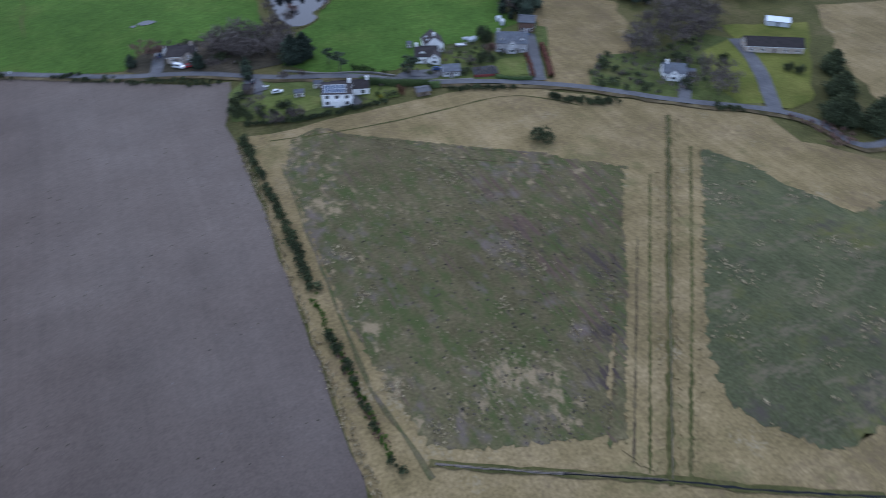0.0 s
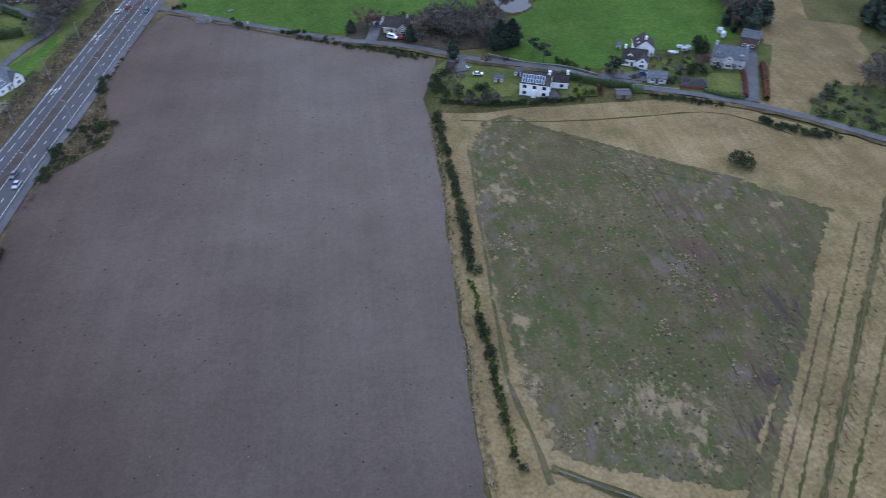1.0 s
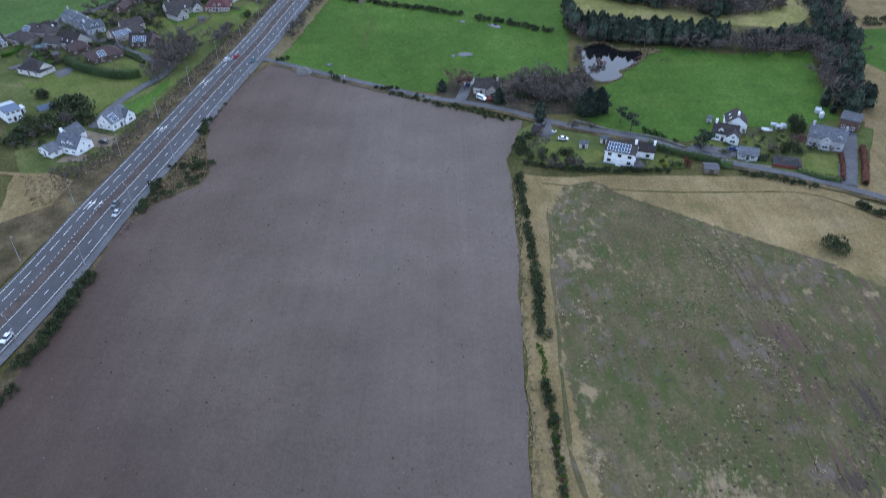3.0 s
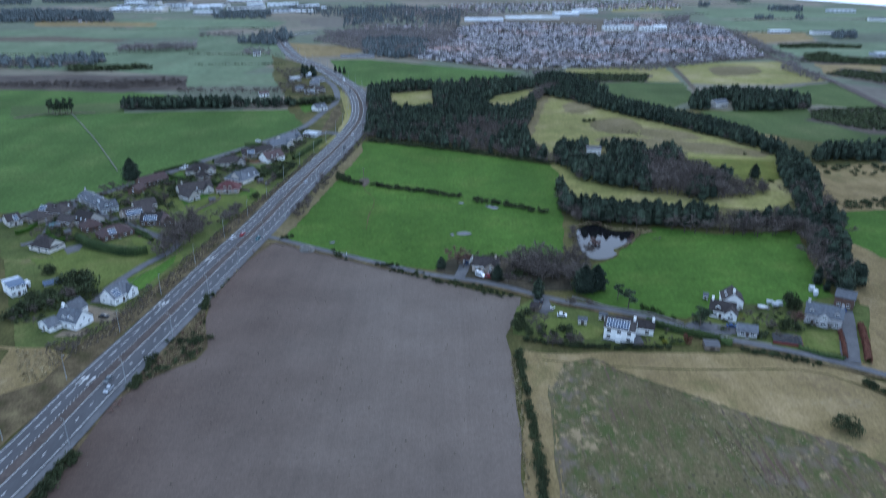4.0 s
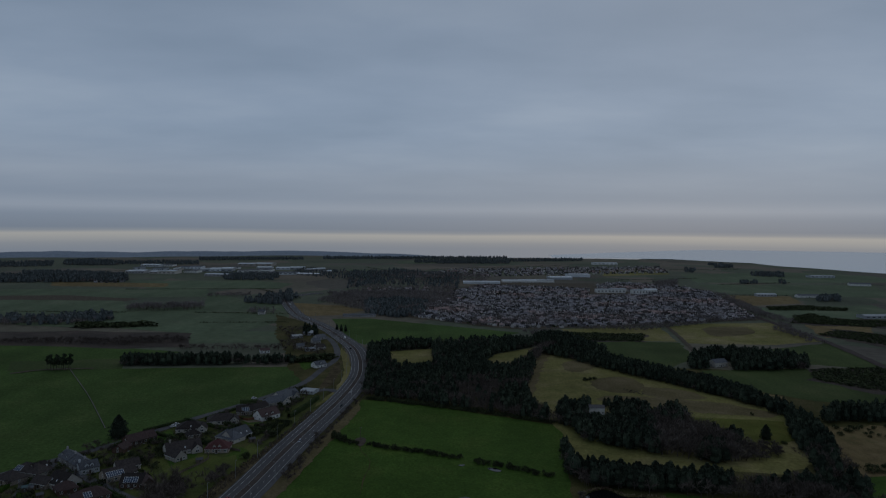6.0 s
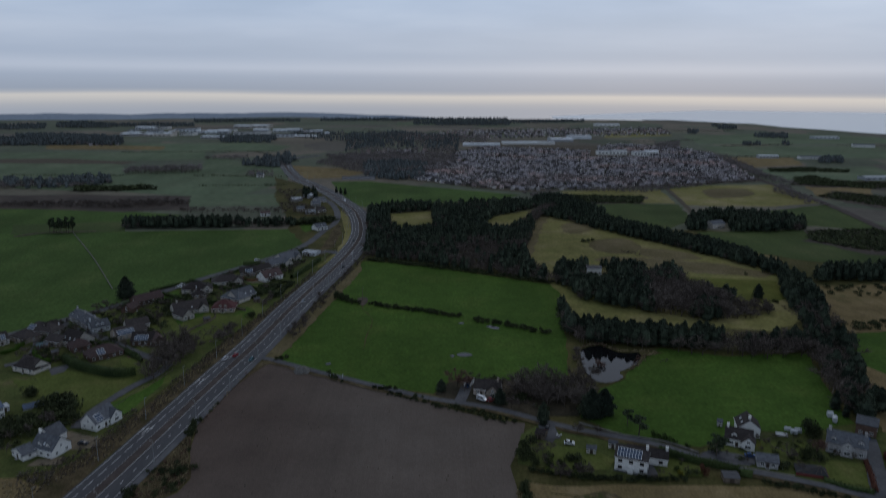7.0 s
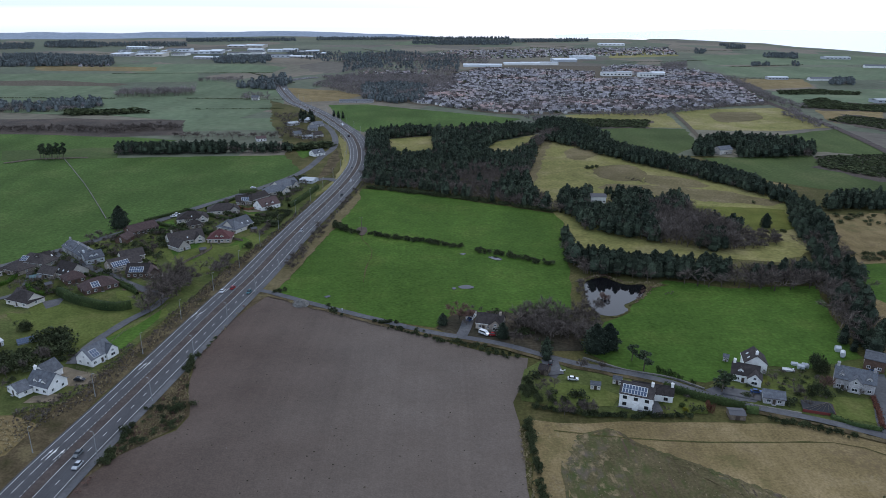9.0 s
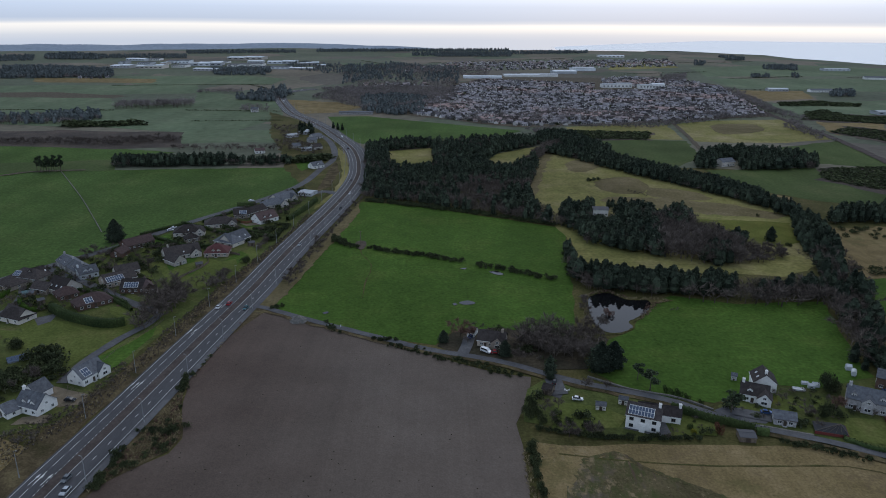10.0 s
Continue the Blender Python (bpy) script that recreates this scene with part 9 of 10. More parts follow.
# rubble pile at the junction
heap = Geo()
rr = random.Random(4)
for i in range(70):
    a, r = rr.uniform(0, 6.28), rr.uniform(0, 1) ** 0.6
    s, z = rr.uniform(0.3, 0.7), (1 - r) * 2.0
    x, y = r * 4.2 * math.cos(a), r * 3.0 * math.sin(a)
    heap.rod((x, y, max(0, z - s)), (x + rr.uniform(-0.2, 0.2), y, z + s * 0.6), s, s * 0.5, 6)
pile = tagged(new("rubble_pile", heap.mesh("rubble_pile", M["rock"])), "pale heap of rubble beside the lane", "rubble")
pile.location = (*(-71.5, 345), 0.1)

# ---------------------------------------------------------------- vehicles
CARS = {}


def car_mesh(color, van=False):
    root = new("van" if van else "car")
    L, W = (5.0, 1.9) if van else (4.3, 1.76)
    if van:
        side = [(0, 0.35), (L, 0.35), (L, 0.95), (L - 0.7, 1.15), (L - 1.5, 2.0), (0.1, 2.05), (0, 1.9)]
        cabin = [(0.4, 1.2), (L - 0.85, 1.2), (L - 1.5, 1.9), (0.4, 1.9)]
    else:
        side = [(0, 0.32), (L, 0.32), (L, 0.72), (L - 1.1, 0.92), (0.25, 0.98), (0, 0.8)]
        cabin = [(0.35, 0.92), (L - 1.05, 0.90), (L - 1.75, 1.42), (0.85, 1.45)]

    def extrude(poly, w0, w1, z_cut):
        n = len(poly)
        w = [w0 if z < z_cut else w1 for _, z in poly]
        vs = [(x, -a, z) for (x, z), a in zip(poly, w)] + [(x, a, z) for (x, z), a in zip(poly, w)]
        return vs, [tuple(range(n)), tuple(range(2 * n - 1, n - 1, -1))] + [((i + 1) % n, i, n + i, n + (i + 1) % n) for i in range(n)]

    part("body", Geo().add(*extrude(side, W / 2, W / 2 - 0.06, 0.6)), PAINTS[color], root)
    part("glazing", Geo().add(*extrude(cabin, W / 2 - (0.02 if van else 0.06), W / 2 - (0.02 if van else 0.2), 1.3)), M["glass"], root)
    if not van:
        part("roof", Geo().add(*extrude([(0.95, 1.44), (L - 1.85, 1.41), (L - 1.95, 1.48), (1.05, 1.51)], W / 2 - 0.2, W / 2 - 0.24, 1.46)), PAINTS[color], root)
    for x in (0.8, L - 0.85):
        for y in (-W / 2 + 0.1, W / 2 - 0.1):
            wh = part("wheel", Geo().rod((x, y - 0.11, 0.32), (x, y + 0.11, 0.32), 0.32, 0.32, 12), M["rubber"], root)
            part("rim", Geo().rod((x, y - 0.12, 0.32), (x, y + 0.12, 0.32), 0.18, 0.18, 8), M["steel"], wh)
    for y in (-W / 2 + 0.25, W / 2 - 0.25):
        part("headlight", Geo().box(L - 0.04, L + 0.02, y - 0.18, y + 0.18, 0.55, 0.7), M["lamp"], root)
        part("tail_light", Geo().box(-0.02, 0.04, y - 0.15, y + 0.15, 0.6, 0.78), M["redlamp"], root)
    return root


def car(color, p, heading, label, van=False, z=0.56, group="vehicles on the road"):
    key = (color, van)
    m = pose(p[0], p[1], z, 0, 0, heading)
    if key in CARS:
        ob = copy_thing(CARS[key], m)
    else:
        ob = CARS[key] = car_mesh(color, van)
        ob.matrix_world = m
    return tagged(ob, label, "van" if van else "car", group)


def on_road(color, at, offset, label, van=False):
    """A vehicle on the dual carriageway nearest to a place, at an offset from its middle."""
    q = Vector(at)
    i = min(range(1, len(ROAD) - 1), key=lambda k: (ROAD[k] - q).length)
    d = (ROAD[i + 1] - ROAD[i - 1]).normalized()
    p = ROAD[i] + Vector((d.y, -d.x)) * offset
    turn = math.degrees(math.atan2(d.y, d.x))
    car(color, p, turn if offset < 0 else turn + 180, label, van)


on_road("grey", (-118.6, 217.5), 3.4, "grey estate car on the carriageway")
on_road("white", (-117.1, 357), -7.0, "white car on the carriageway")
on_road("red", (-114.1, 358.5), -3.6, "dark red car on the carriageway")
on_road("teal", (-102.9, 359.3), 7.0, "dark teal car on the carriageway")
on_road("silver", (-94.1, 461.4), 3.6, "silver car on the carriageway")
on_road("black", (-81.1, 554.1), 7.0, "dark car on the carriageway")
on_road("white", (-76.3, 597.4), 3.6, "white car on the distant bend")
on_road("grey", (-78.6, 645.2), -3.5, "grey car on the distant bend")
on_road("white", (-74, 668.5), 7.0, "white car on the distant bend")
on_road("black", (-104.8, 802.6), -5.0, "dark lorry-sized van on the distant bend", True)
on_road("white", (-131, 876.5), 4.0, "white van on the distant bend", True)
on_road("silver", (-168.6, 979.8), -4.0, "silver car far along the road")
on_road("white", (-197.4, 1055.1), 4.0, "white car far along the road")
on_road("white", (-262.8, 1246.2), 4.0, "white van far along the road", True)
on_road("silver", (-117.1, 214.5), 6.9, "silver car on the carriageway")
on_road("white", (-124.1, 150.5), 6.9, "white hatchback on the carriageway")
for color, p, turn, lab, van in (
    ("blue", (11.1, 323.1), 60, "blue car beside the bungalow's garage", False), ("white", (16.2, 311.6), -40, "pale blue camper van before the bungalow", True), ("red", (20.1, 308.9), 0, "red car before the bungalow", False),
    ("white", (49.1, 269.6), -8, "white boat-like car on the drive", False), ("black", (43.7, 280.6), 75, "black car beside the timber garage", False), ("blue", (118.5, 260.4), -8, "dark blue car before the grey house", False),
    ("black", (-146.2, 267.1), -5, "black car on the gravel forecourt", False), ("white", (-188.9, 490.8), 20, "white car parked by the village road", False), ("white", (-188.5, 496.2), 20, "white car parked by the village road", False),
    ("blue", (175, 273.4), 85, "blue car at the head of the driveway", False), ("white", (-154.1, 571.4), 30, "white car on the village road", False), ("silver", (-119.5, 705.2), 60, "silver car beside the white house", False),
    ("black", (263.5, 214.1), 80, "dark car before the garage", False)):
    car(color, p, turn, lab, van, 0.5, "parked vehicles")

# ---------------------------------------------------------------- street lamps, fences


def lamp_post():
    root = new("street_lamp")
    part("pole", Geo().rod((0, 0, 0), (0, 0, 10), 0.13, 0.07, 8), M["steel"], root)
    part("arm", Geo().rod((0, 0, 9.95), (0.5, 0, 10.1), 0.05, 0.05, 6), M["steel"], root)
    part("base", Geo().rod((0, 0, 0), (0, 0, 1.2), 0.17, 0.17, 8), M["steel"], root)
    part("lamp_head", Geo().box(0.4, 1.0, -0.13, 0.13, 10.05, 10.17), M["steel"], root)
    return tagged(root, "tall galvanised street lamp beside the carriageway", "street lamp", "lamps along the carriageway")


first, run, nxt = None, 0.0, 3.6
RN = normals(ROAD)
for p, q, n in zip(ROAD, ROAD[1:], RN):
    step = (q - p).length
    while run <= nxt < run + step and nxt < 1150:
        at_road = p + (q - p) * ((nxt - run) / step)
        for side, reach in ((-1, 12.6), (1, 10.2)):
            at = at_road + n * (side * reach)
            m = pose(at.x, at.y, 0.1, 0, 0, math.degrees(math.atan2(-n.y * side, -n.x * side)))
            if first is None:
                first = lamp_post()
                first.matrix_world = m
            else:
                copy_thing(first, m)
        nxt += 35.3
    run += step


def fence(path, gap, label, tall=1.1, rails=2, mat="timber"):
    pts = smooth(path, gap)
    root = tagged(new("fence"), label, "fence")
    pm = Geo().box(-0.06, 0.06, -0.06, 0.06, 0, tall).mesh("post", M[mat])
    for q in pts:
        part("post", pm, M[mat], root, "", pose(q.x, q.y, 0.1))
    for k in range(rails):
        for a, b in zip(pts, pts[1:]):
            h = 0.1 + tall * (0.45 + 0.45 * k)
            part("rail", Geo().rod((a.x, a.y, h), (b.x, b.y, h), 0.04, 0.04, 4), M[mat], root)


fence([(-136.4, 342.8), (-139, 329.9), (-144, 315.5), (-145.9, 302.9), (-146.8, 295.1)], 3.0, "timber post and rail fence along a lawn", 1.2)
fence([(-143.8, 426.7), (-143.4, 414.9), (-148.6, 401.7), (-152.4, 394.6)], 2.5, "curved timber garden fence", 1.5, 3)
fence([(-149.6, 276.1), (-138.3, 271), (-129.6, 276.3)], 2.5, "dark timber fence beside the villa", 1.4, 3)
fence([(-93.3, 351.6), (-72.9, 341), (-49.4, 328.5), (-22.1, 313.5)], 4.0, "wire and post fence along the ploughed field", 1.0, 2)
fence([(130.2, 278.7), (138, 277), (146.4, 275.7)], 3.0, "timber fence round the vegetable plot", 1.1, 2)
fence([(37, 81.1), (51.3, 72.7), (68.2, 63.3), (82.5, 55.1)], 4.0, "post and wire fence beside the ditch", 1.0, 2)
fence([(186.1, 183.8), (142.6, 128.8), (111.2, 89.3), (83.8, 54.8)], 5.0, "post and wire fence between two fields", 1.0, 2)
for p in [(-55.5, 335.9), (-49.5, 335.4)]:
    g = tagged(new("marker_post"), "white marker post beside the lane", "post")
    g.location = (p[0], p[1], 0.1)
    part("post", Geo().box(-0.25, 0.25, -0.1, 0.1, 0, 1.6), M["plastic"], g)

# ---------------------------------------------------------------- town and warehouses


def town(poly, label, gap, seed, red=0.35):
    """Many small gabled houses in crooked rows."""
    rng = np.random.default_rng(seed)
    g = Geo()
    for x, y in spots(poly, gap, rng):
        a = 0.5 * noise.noise((x / 160, y / 160, 0.7)) * 3.0 + (math.pi / 2 if rng.uniform() < 0.35 else 0)
        L, D, h, rh = rng.uniform(5, 8.5), rng.uniform(4.6, 6.0), rng.choice([2.3, 2.5, 3.8]), rng.uniform(1.4, 2.1)
        c, s = math.cos(a), math.sin(a)

        def put(pts):
            return [(x + px * c - py * s, y + px * s + py * c, pz) for px, py, pz in pts]

        l2, d2 = L / 2, D / 2
        g.add(put([(-l2, -d2, 0), (l2, -d2, 0), (l2, d2, 0), (-l2, d2, 0), (-l2, -d2, h), (l2, -d2, h), (l2, d2, h), (-l2, d2, h), (-l2, 0, h + rh), (l2, 0, h + rh)]), [(0, 1, 5, 4), (2, 3, 7, 6), (1, 2, 6, 9, 5), (3, 0, 4, 8, 7)], 0)
        o = 0.5
        g.add(put([(-l2 - o, -d2 - o, h - 0.2), (l2 + o, -d2 - o, h - 0.2), (l2 + o, 0, h + rh + 0.15), (-l2 - o, 0, h + rh + 0.15), (l2 + o, d2 + o, h - 0.2), (-l2 - o, d2 + o, h - 0.2)]), [(0, 1, 2, 3), (3, 2, 4, 5)], 1)
        if rng.uniform() < 0.5:
            g.add(put([(l2 - 1, -0.4, h + rh - 0.5), (l2 - 0.2, -0.4, h + rh - 0.5), (l2 - 0.2, 0.4, h + rh - 0.5), (l2 - 1, 0.4, h + rh - 0.5), (l2 - 1, -0.4, h + rh + 1.3), (l2 - 0.2, -0.4, h + rh + 1.3), (l2 - 0.2, 0.4, h + rh + 1.3), (l2 - 1, 0.4, h + rh + 1.3)]), [(4, 5, 6, 7), (0, 1, 5, 4), (1, 2, 6, 5), (2, 3, 7, 6), (3, 0, 4, 7)], 0)
        # bands of dark windows on the long walls
        for yy in (-d2 - 0.04,):
            for k in range(3):
                wx = -l2 + L * (k + 0.5) / 3
                g.add(put([(wx - 0.7, yy, 0.9), (wx + 0.7, yy, 0.9), (wx + 0.7, yy, 2.1), (wx - 0.7, yy, 2.1)]), [(0, 1, 2, 3)], 2)
    tagged(new("town_houses", g.mesh("town_houses", M["town_wall"], M["town_roof"], M["glass"])), label, "houses", kind="stuff")
    q = spots(poly, gap * 1.3, rng)
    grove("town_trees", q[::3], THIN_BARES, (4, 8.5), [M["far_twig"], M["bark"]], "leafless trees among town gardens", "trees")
    grove("town_shrubs", q[1::2], FAR_BUSHES, (2, 4.5), [M["gorse"], M["bark"]], "dark evergreen shrubs in town gardens", "shrubs", (1.0, 1.6))


sheet("town_ground", [(-80.1, 1123.1), (-35.2, 1068.5), (102.9, 971.1), (165.1, 983.7), (245.8, 1002.5), (388.1, 1052.5), (490, 1098.9), (579.2, 1455), (603.4, 1610.9), (532.3, 1660), (376.6, 1767.5), (104.4, 1746.5), (9.5, 1569.7), (-77.2, 1216.4)], 0.05, M["mud"], "gardens and streets of a dense town", "ground", jag=5, step=30)
town([(-35.8, 1086.8), (37.2, 1020.3), (104.5, 986.2), (166.8, 994), (248.3, 1013.2), (392.4, 1064.3), (489.7, 1117.8), (559.3, 1432.6), (581.6, 1558.6), (475.5, 1481.3), (295.7, 1437.3), (132, 1459.4), (18.4, 1350.3), (-74, 1164.6)], "dense housing of a small town with grey and brown roofs", 9.2, 1)
town([(18.6, 1369.5), (134, 1481.8), (300.1, 1459.1), (327.2, 1591.7), (100.8, 1685.6), (20.7, 1509.1)], "dense housing of a small town with grey and brown roofs", 10.0, 2)
town([(452.3, 1479.8), (579.4, 1546.2), (551.1, 1719.1), (431.9, 1771.8), (363.4, 1705.1), (357.9, 1620.2)], "housing beyond the school", 10.5, 3)
town([(-164.3, 1508.6), (-25.4, 1494.3), (-26.5, 1567.2), (-170.9, 1570)], "distant terrace of houses among trees", 16.0, 4)
town([(-116.6, 1863.2), (344, 2061), (699, 2184.7), (767.3, 2520.9), (31.8, 2269.7)], "distant outskirts of the town", 19.0, 5)
town([(-807.9, 1646.5), (-741.2, 1666.3), (-767.2, 1725.6), (-835.9, 1704.5)], "distant hamlet of pale houses", 18.0, 7)
ribbon("town_street", smooth([(60.5, 1085.1), (85.4, 1137.9), (107.5, 1188.3), (144, 1268.5)], 12), -4, 4, 0.3, M["lane"], None, "grey street between the town's houses", "road")


def big_block(p, w, d, h, turn, label, name="warehouse", wall="shed_wall", roof="shed_roof", blocks=1, bays=6):
    root = tagged(new(name), label, "building")
    root.matrix_world = pose(p[0], p[1], 0.1, 0, 0, turn)
    for i in range(blocks):
        x0, x1, hh = w * i / blocks, w * (i + 1) / blocks, h * (1 + 0.18 * ((i * 7) % 3 - 1))
        part("wall", Geo().box(x0, x1, 0, d, 0, hh), M[wall], root)
        part("roof", Geo().slab([(x0 - 0.4, -0.4, hh + 0.5), (x1 + 0.4, -0.4, hh + 0.5), (x1 + 0.4, d / 2, hh + 2.0), (x0 - 0.4, d / 2, hh + 2.0)], 0.5).slab([(x0 - 0.4, d / 2, hh + 2.0), (x1 + 0.4, d / 2, hh + 2.0), (x1 + 0.4, d + 0.4, hh + 0.5), (x0 - 0.4, d + 0.4, hh + 0.5)], 0.5), M[roof], root)
    for i in range(bays):
        part("window", Geo().box(w * (i + 0.25) / bays, w * (i + 0.75) / bays, -0.15, 0.05, h * 0.35, h * 0.6), M["glass"], root)
    return root


for i, (p, w, d, h) in enumerate((
    ((-968.9, 2276.4), 61, 45, 7),
    ((-883.4, 1975.3), 53, 50, 7),
    ((-811.9, 1961.3), 73, 45, 7),
    ((-906.3, 2296.9), 31, 40, 6),
    ((-802.3, 2163.6), 64, 50, 8),
    ((-715.9, 2077.5), 96, 60, 7),
    ((-638.1, 1898.2), 65, 35, 6),
    ((-683.9, 2363.6), 114, 60, 8),
    ((-593.2, 2044.6), 98, 45, 7),
    ((-482.5, 1970.6), 78, 40, 7),
    ((-512.9, 2180.1), 86, 50, 7),
    ((-415.7, 2129.4), 62, 40, 6),
    ((-403.6, 1957.6), 64, 25, 5),
    ((-734.2, 2010.0), 38, 40, 6),
    ((-928.8, 2126.8), 22, 40, 6),
    ((-580.3, 2211.0), 46, 40, 6),
    ((-347.4, 2067.5), 23, 30, 5),
    ((-803.9, 2115.3), 18, 30, 5),
    ((-661.5, 2202.8), 26, 30, 5),
    ((-865.5, 2109.2), 36, 40, 6),
)):
    wall, roof = (("shed_wall", "shed_roof"), ("cream", "shed_roof"), ("shed_wall", "slate"), ("stone", "shed_roof"), ("white", "lead"))[i * 3 % 5]
    big_block(p, w, d, h, (i * 37 % 17) - 8, "pale metal-clad warehouse on a business park", wall=wall, roof=roof, blocks=1 + i % 3)
big_block((330.8, 1517.8), 62, 20, 8, 3, "long white school building", "school", "white", "shed_roof", 2, 8)
big_block((402.8, 1499.3), 52, 20, 9, 3, "white school wing with dark windows", "school", "white", "shed_roof", 2, 8)
big_block((151.6, 1782.2), 130, 40, 4, 2, "long low white retail building", "retail_store", "white", "shed_roof", 3, 0)
big_block((284.9, 1878.6), 60, 45, 7, 4, "pale retail building with grey roof", "retail_store", bays=0)
big_block((353.1, 1979), 60, 50, 8, 4, "pale retail building with a white roof", "retail_store", bays=0)
big_block((50.3, 1726.8), 90, 30, 5, 0, "low retail building with a grey roof", "retail_store", bays=0)
big_block((559, 2629.7), 90, 40, 7, 0, "distant white warehouse with grey roof", "warehouse", "white")
big_block((1060.2, 2040.5), 70, 30, 6, 0, "distant pale farm shed", "farm_shed")
big_block((668.2, 1119.8), 60, 20, 5, 8, "pale polytunnel shed by the coast", "farm_shed")
big_block((653.2, 1470.4), 40, 16, 5, 0, "distant farm shed with grey roof", "farm_shed")

# ---------------------------------------------------------------- garden planting round the houses
BEDS = GARDEN_LAWNS + [[(-211.5, 347.3), (-164.2, 337.9), (-146.7, 348.1), (-144.3, 328.6), (-152.1, 316.6), (-159.1, 295), (-176, 299.9)], [(-153.2, 308.2), (-139, 328.7), (-136, 338.2), (-132.3, 331.9), (-138.5, 308.3), (-142.5, 295.2)], [(-169.1, 422.3), (-156.1, 443.3), (-126.5, 424.9), (-134.1, 386.3), (-152.4, 394.6)], [(-130.9, 422.9), (-124.1, 455), (-116.2, 466.9), (-115.1, 433.3), (-121.2, 395), (-131, 386.3)]]


def planting(poly, gap, low, high):
    """Evergreen shrubs, bare shrubs and small trees, clear of houses and lawns."""
    q = spots(poly, gap, RNG, FOOTPRINTS + BEDS)
    RNG.shuffle(q)
    a, b = int(len(q) * 0.4), int(len(q) * 0.8)
    grove("garden_shrubs", q[:a], BUSHES, (low, high * 1.25), [M["gorse"], M["bark"]], "evergreen shrubs in house gardens", "shrubs", (0.9, 1.6))
    grove("bare_shrubs", q[a:b], SHRUBS, (low, high * 1.2), [M["twig"], M["bark"]], "leafless brown garden shrubs", "shrubs")
    grove("garden_trees", q[b:], BARES, (high * 1.2, high * 2.0), [M["twig"], M["bark"]], "small leafless garden trees", "trees", (0.8, 1.1))


planting([(-224.5, 357.7), (-245.4, 393.2), (-227.7, 419.3), (-200.3, 457.1), (-182.7, 478), (-168.1, 437.7), (-161.3, 377.7), (-172.8, 369.7), (-193.6, 347.5)], 4.2, 0.8, 3.0)
planting([(-200.3, 457.1), (-175.6, 501.9), (-118.7, 622.5), (-108.6, 587.1), (-125, 472.8), (-152.5, 422.5), (-170, 443.1)], 4.4, 0.8, 3.2)
planting([(105.2, 264.7), (113.2, 271.5), (147.3, 277.5), (161.7, 279), (172.8, 274.6), (161.8, 256), (144.9, 255.9), (132.2, 247.2), (117.5, 255.7)], 4.2, 0.6, 2.2)
planting([(32.6, 273.4), (38.8, 277.9), (47.5, 263), (56.6, 255.2), (52.6, 245.9), (31.2, 252.3)], 4.5, 0.8, 2.6)
planting([(83.6, 261.3), (96.1, 254.3), (94.5, 244.4), (78.1, 243.2)], 4.0, 0.6, 2.0)
planting([(-1.9, 324.2), (17.2, 340.1), (31.3, 330.6), (44.4, 318.8), (51, 297.1), (27.8, 306.3)], 4.6, 0.8, 2.6)
planting([(173.6, 220.9), (193.8, 241.5), (218.6, 236.4), (252.7, 241), (219.8, 199.3), (197.4, 197.8)], 4.2, 0.8, 2.6)
planting([(-186.8, 271.4), (-174.4, 280.4), (-164, 300.1), (-147.4, 276.1), (-167.9, 285.1), (-168.8, 263.2), (-175.4, 253.3)], 4.0, 1.0, 3.0)


def utility_pole(p, tall, label):
    root = tagged(new("utility_pole"), label, "pole")
    root.location = (p[0], p[1], 0.1)
    part("pole", Geo().rod((0, 0, 0), (0, 0, tall), 0.16, 0.11, 8), M["timber"], root)
    part("crossarm", Geo().box(-0.9, 0.9, -0.06, 0.06, tall - 0.5, tall - 0.36), M["timber"], root)
    for x in (-0.8, 0.0, 0.8):
        part("insulator", Geo().rod((x, 0, tall - 0.36), (x, 0, tall - 0.12), 0.06, 0.04, 6), M["plastic"], root)


utility_pole((-53.9, 464.9), 9.0, "weathered wooden pole at the hedge gap")


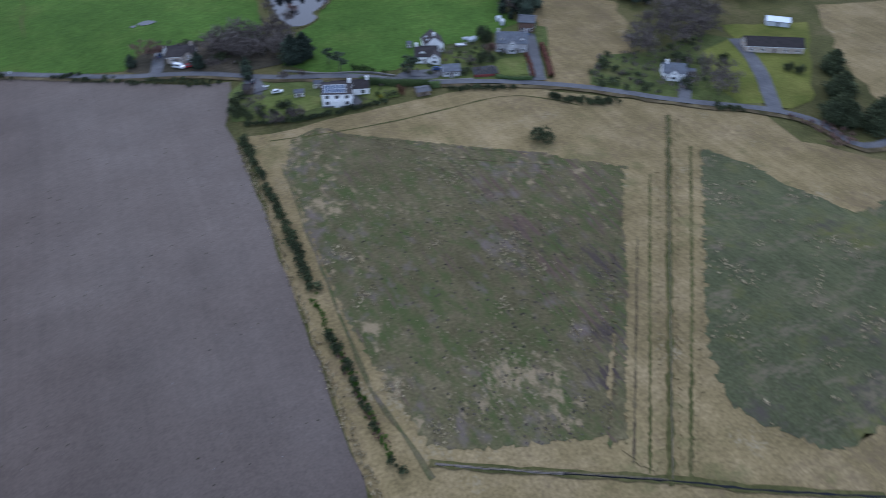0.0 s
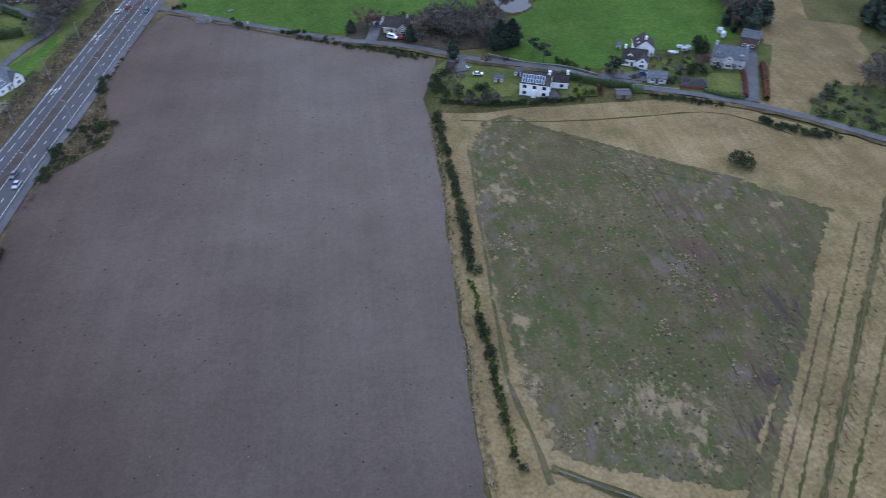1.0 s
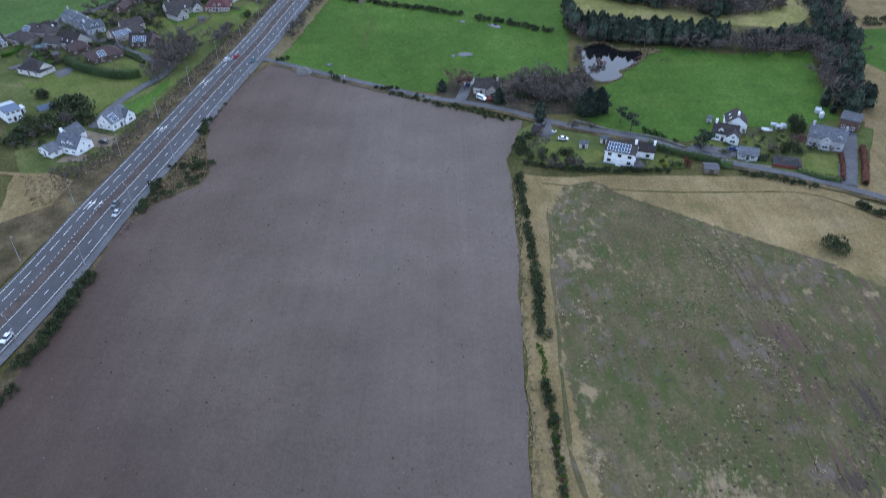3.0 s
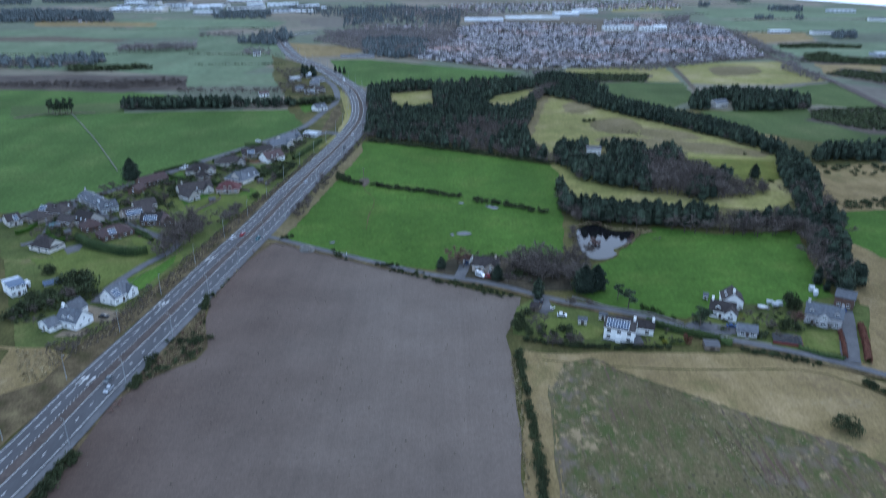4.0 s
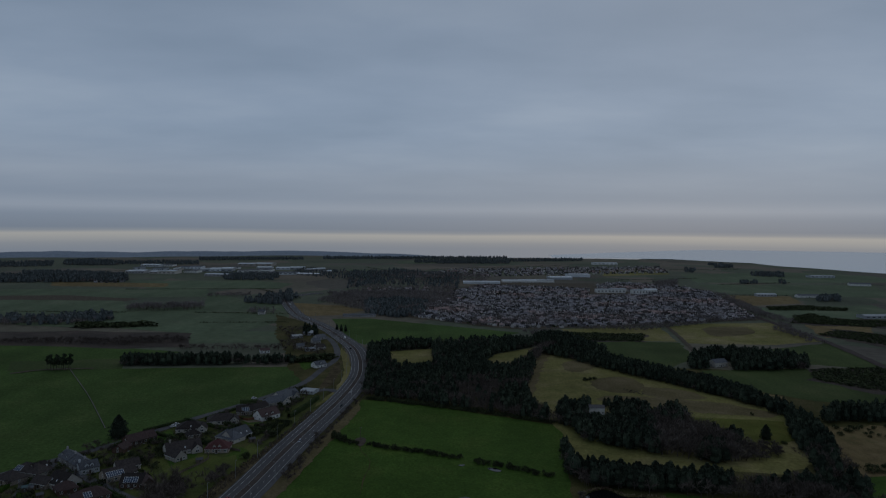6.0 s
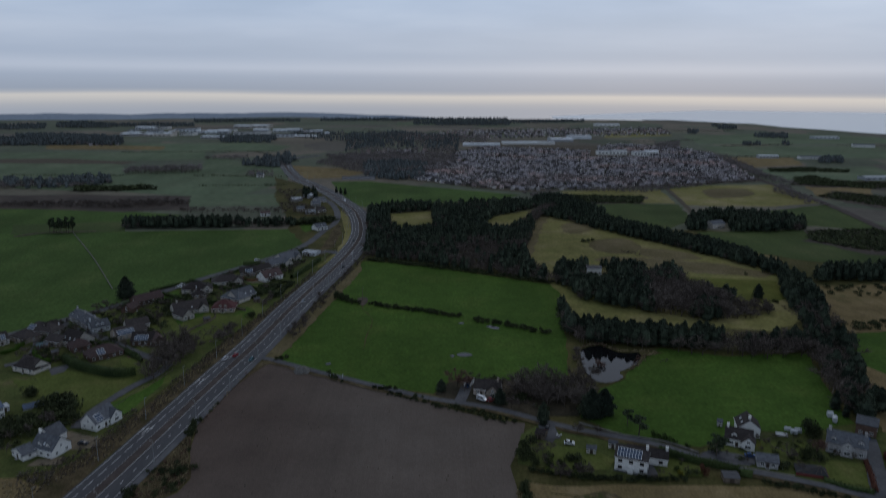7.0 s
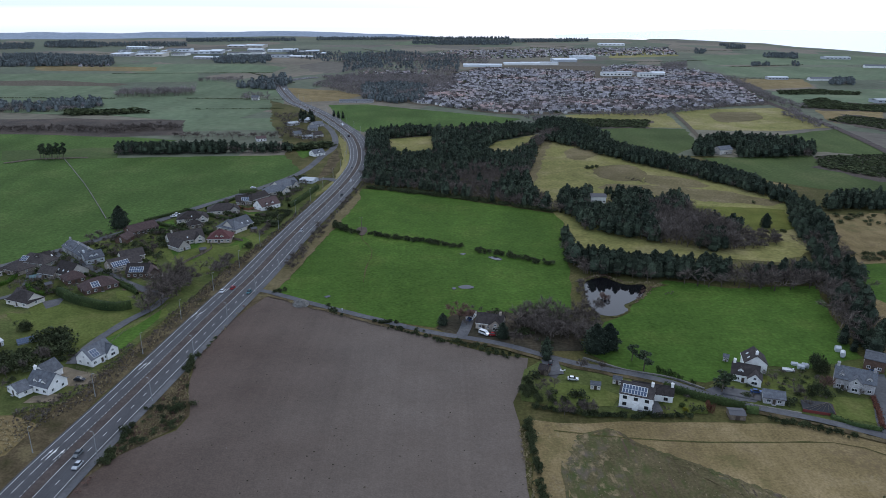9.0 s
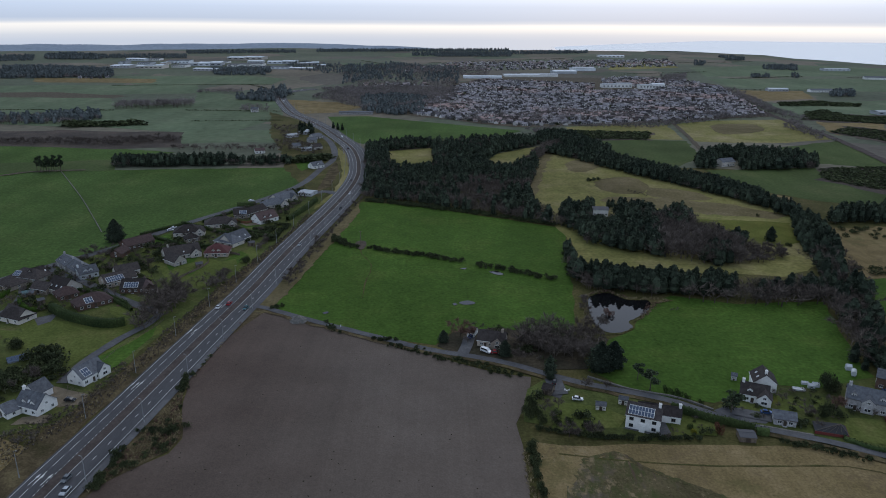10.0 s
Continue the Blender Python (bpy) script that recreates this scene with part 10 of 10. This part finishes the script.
def stone_heap(p, radius, tall, label):
    """A heap of rubble: many rough stones piled on a low mound."""
    rng = random.Random(4)
    root = tagged(new("stone_heap"), label, "heap")
    root.location = (p[0], p[1], 0.1)
    mound = Geo()
    rings = [(1.0, 0.0), (0.8, 0.42), (0.5, 0.78), (0.2, 0.97)]
    n = 18
    for r, z in rings:
        for i in range(n):
            a = 2 * math.pi * i / n
            k = radius * r * rng.uniform(0.9, 1.08)
            mound.v.append((k * math.cos(a) * 1.25, k * math.sin(a) * 0.85, z * tall * rng.uniform(0.92, 1.05)))
    for j in range(len(rings) - 1):
        mound.f += [(j * n + i, j * n + (i + 1) % n, (j + 1) * n + (i + 1) % n, (j + 1) * n + i) for i in range(n)]
    mound.f.append(tuple(range(3 * n, 4 * n)))
    mound.m = [0] * len(mound.f)
    part("mound", mound, M["rock"], root)
    for _ in range(60):
        a, r, s = rng.uniform(0, 6.28), radius * math.sqrt(rng.uniform(0, 1)), rng.uniform(0.15, 0.4)
        z = tall * max(0.0, 1 - (r / radius) ** 1.6)
        corners = [(s * math.cos(b) * rng.uniform(0.7, 1.2), s * math.sin(b) * rng.uniform(0.7, 1.2)) for b in (0.2, 1.4, 2.7, 3.9, 5.2)]
        g = Geo().slab([(x, y, s * rng.uniform(0.5, 0.8)) for x, y in corners], s)
        part("stone", g, M["rock"], root, "", pose(r * math.cos(a) * 1.2, r * math.sin(a) * 0.85, z))


stone_heap((-70.8, 342.1), 3.4, 3.4, "pale heap of rubble beside the lane")


def panel_fence(path, tall, label, mat):
    """Close-boarded fence: each panel between two posts is a part."""
    pts = smooth(path, 2.4)
    root = tagged(new("panel_fence"), label, "fence")
    for a, b in zip(pts, pts[1:]):
        d = b - a
        m = pose(a.x, a.y, 0.1, 0, 0, math.degrees(math.atan2(d.y, d.x)))
        part("panel", Geo().box(0.06, d.length - 0.06, -0.03, 0.03, 0.08, tall), M[mat], root, "", m)
        part("post", Geo().box(-0.06, 0.06, -0.06, 0.06, 0, tall + 0.1), M["timber"], root, "", m)


panel_fence([(-151.6, 520.2), (-145.5, 512.9), (-139.9, 510.1), (-135.3, 516.1), (-133.7, 526.8)], 1.9, "curved orange-brown boarded garden fence", "orange")
panel_fence([(-145.8, 454.8), (-138.3, 448), (-131.7, 443.5), (-125.5, 440.3)], 1.6, "dark boarded fence between gardens", "timber")
panel_fence([(-149.7, 395.8), (-147.0, 405.4), (-143.2, 414.5), (-140.9, 427.0), (-146.7, 439.1)], 1.4, "dark boarded fence round a lawn", "timber")
hut((-220, 370.7), (-216.5, 373.2), 4.0, 2.2, "teal", "teal", "teal painted garden hut behind a golden hedge")
hut((-207, 361.4), (-204.7, 363.8), 3.0, 2.1, "timber", "lead", "small timber garden shed")
hut((-144.8, 417.8), (-141.8, 419.9), 3.0, 2.1, "timber", "lead", "small timber garden shed")
hut((-124.5, 458.8), (-121.5, 461.2), 3.0, 2.1, "timber", "lead", "small timber garden shed")
hut((-193, 294.1), (-191.5, 297.3), 4.0, 2.4, "plastic", "plastic", "white static caravan beside dark evergreens")
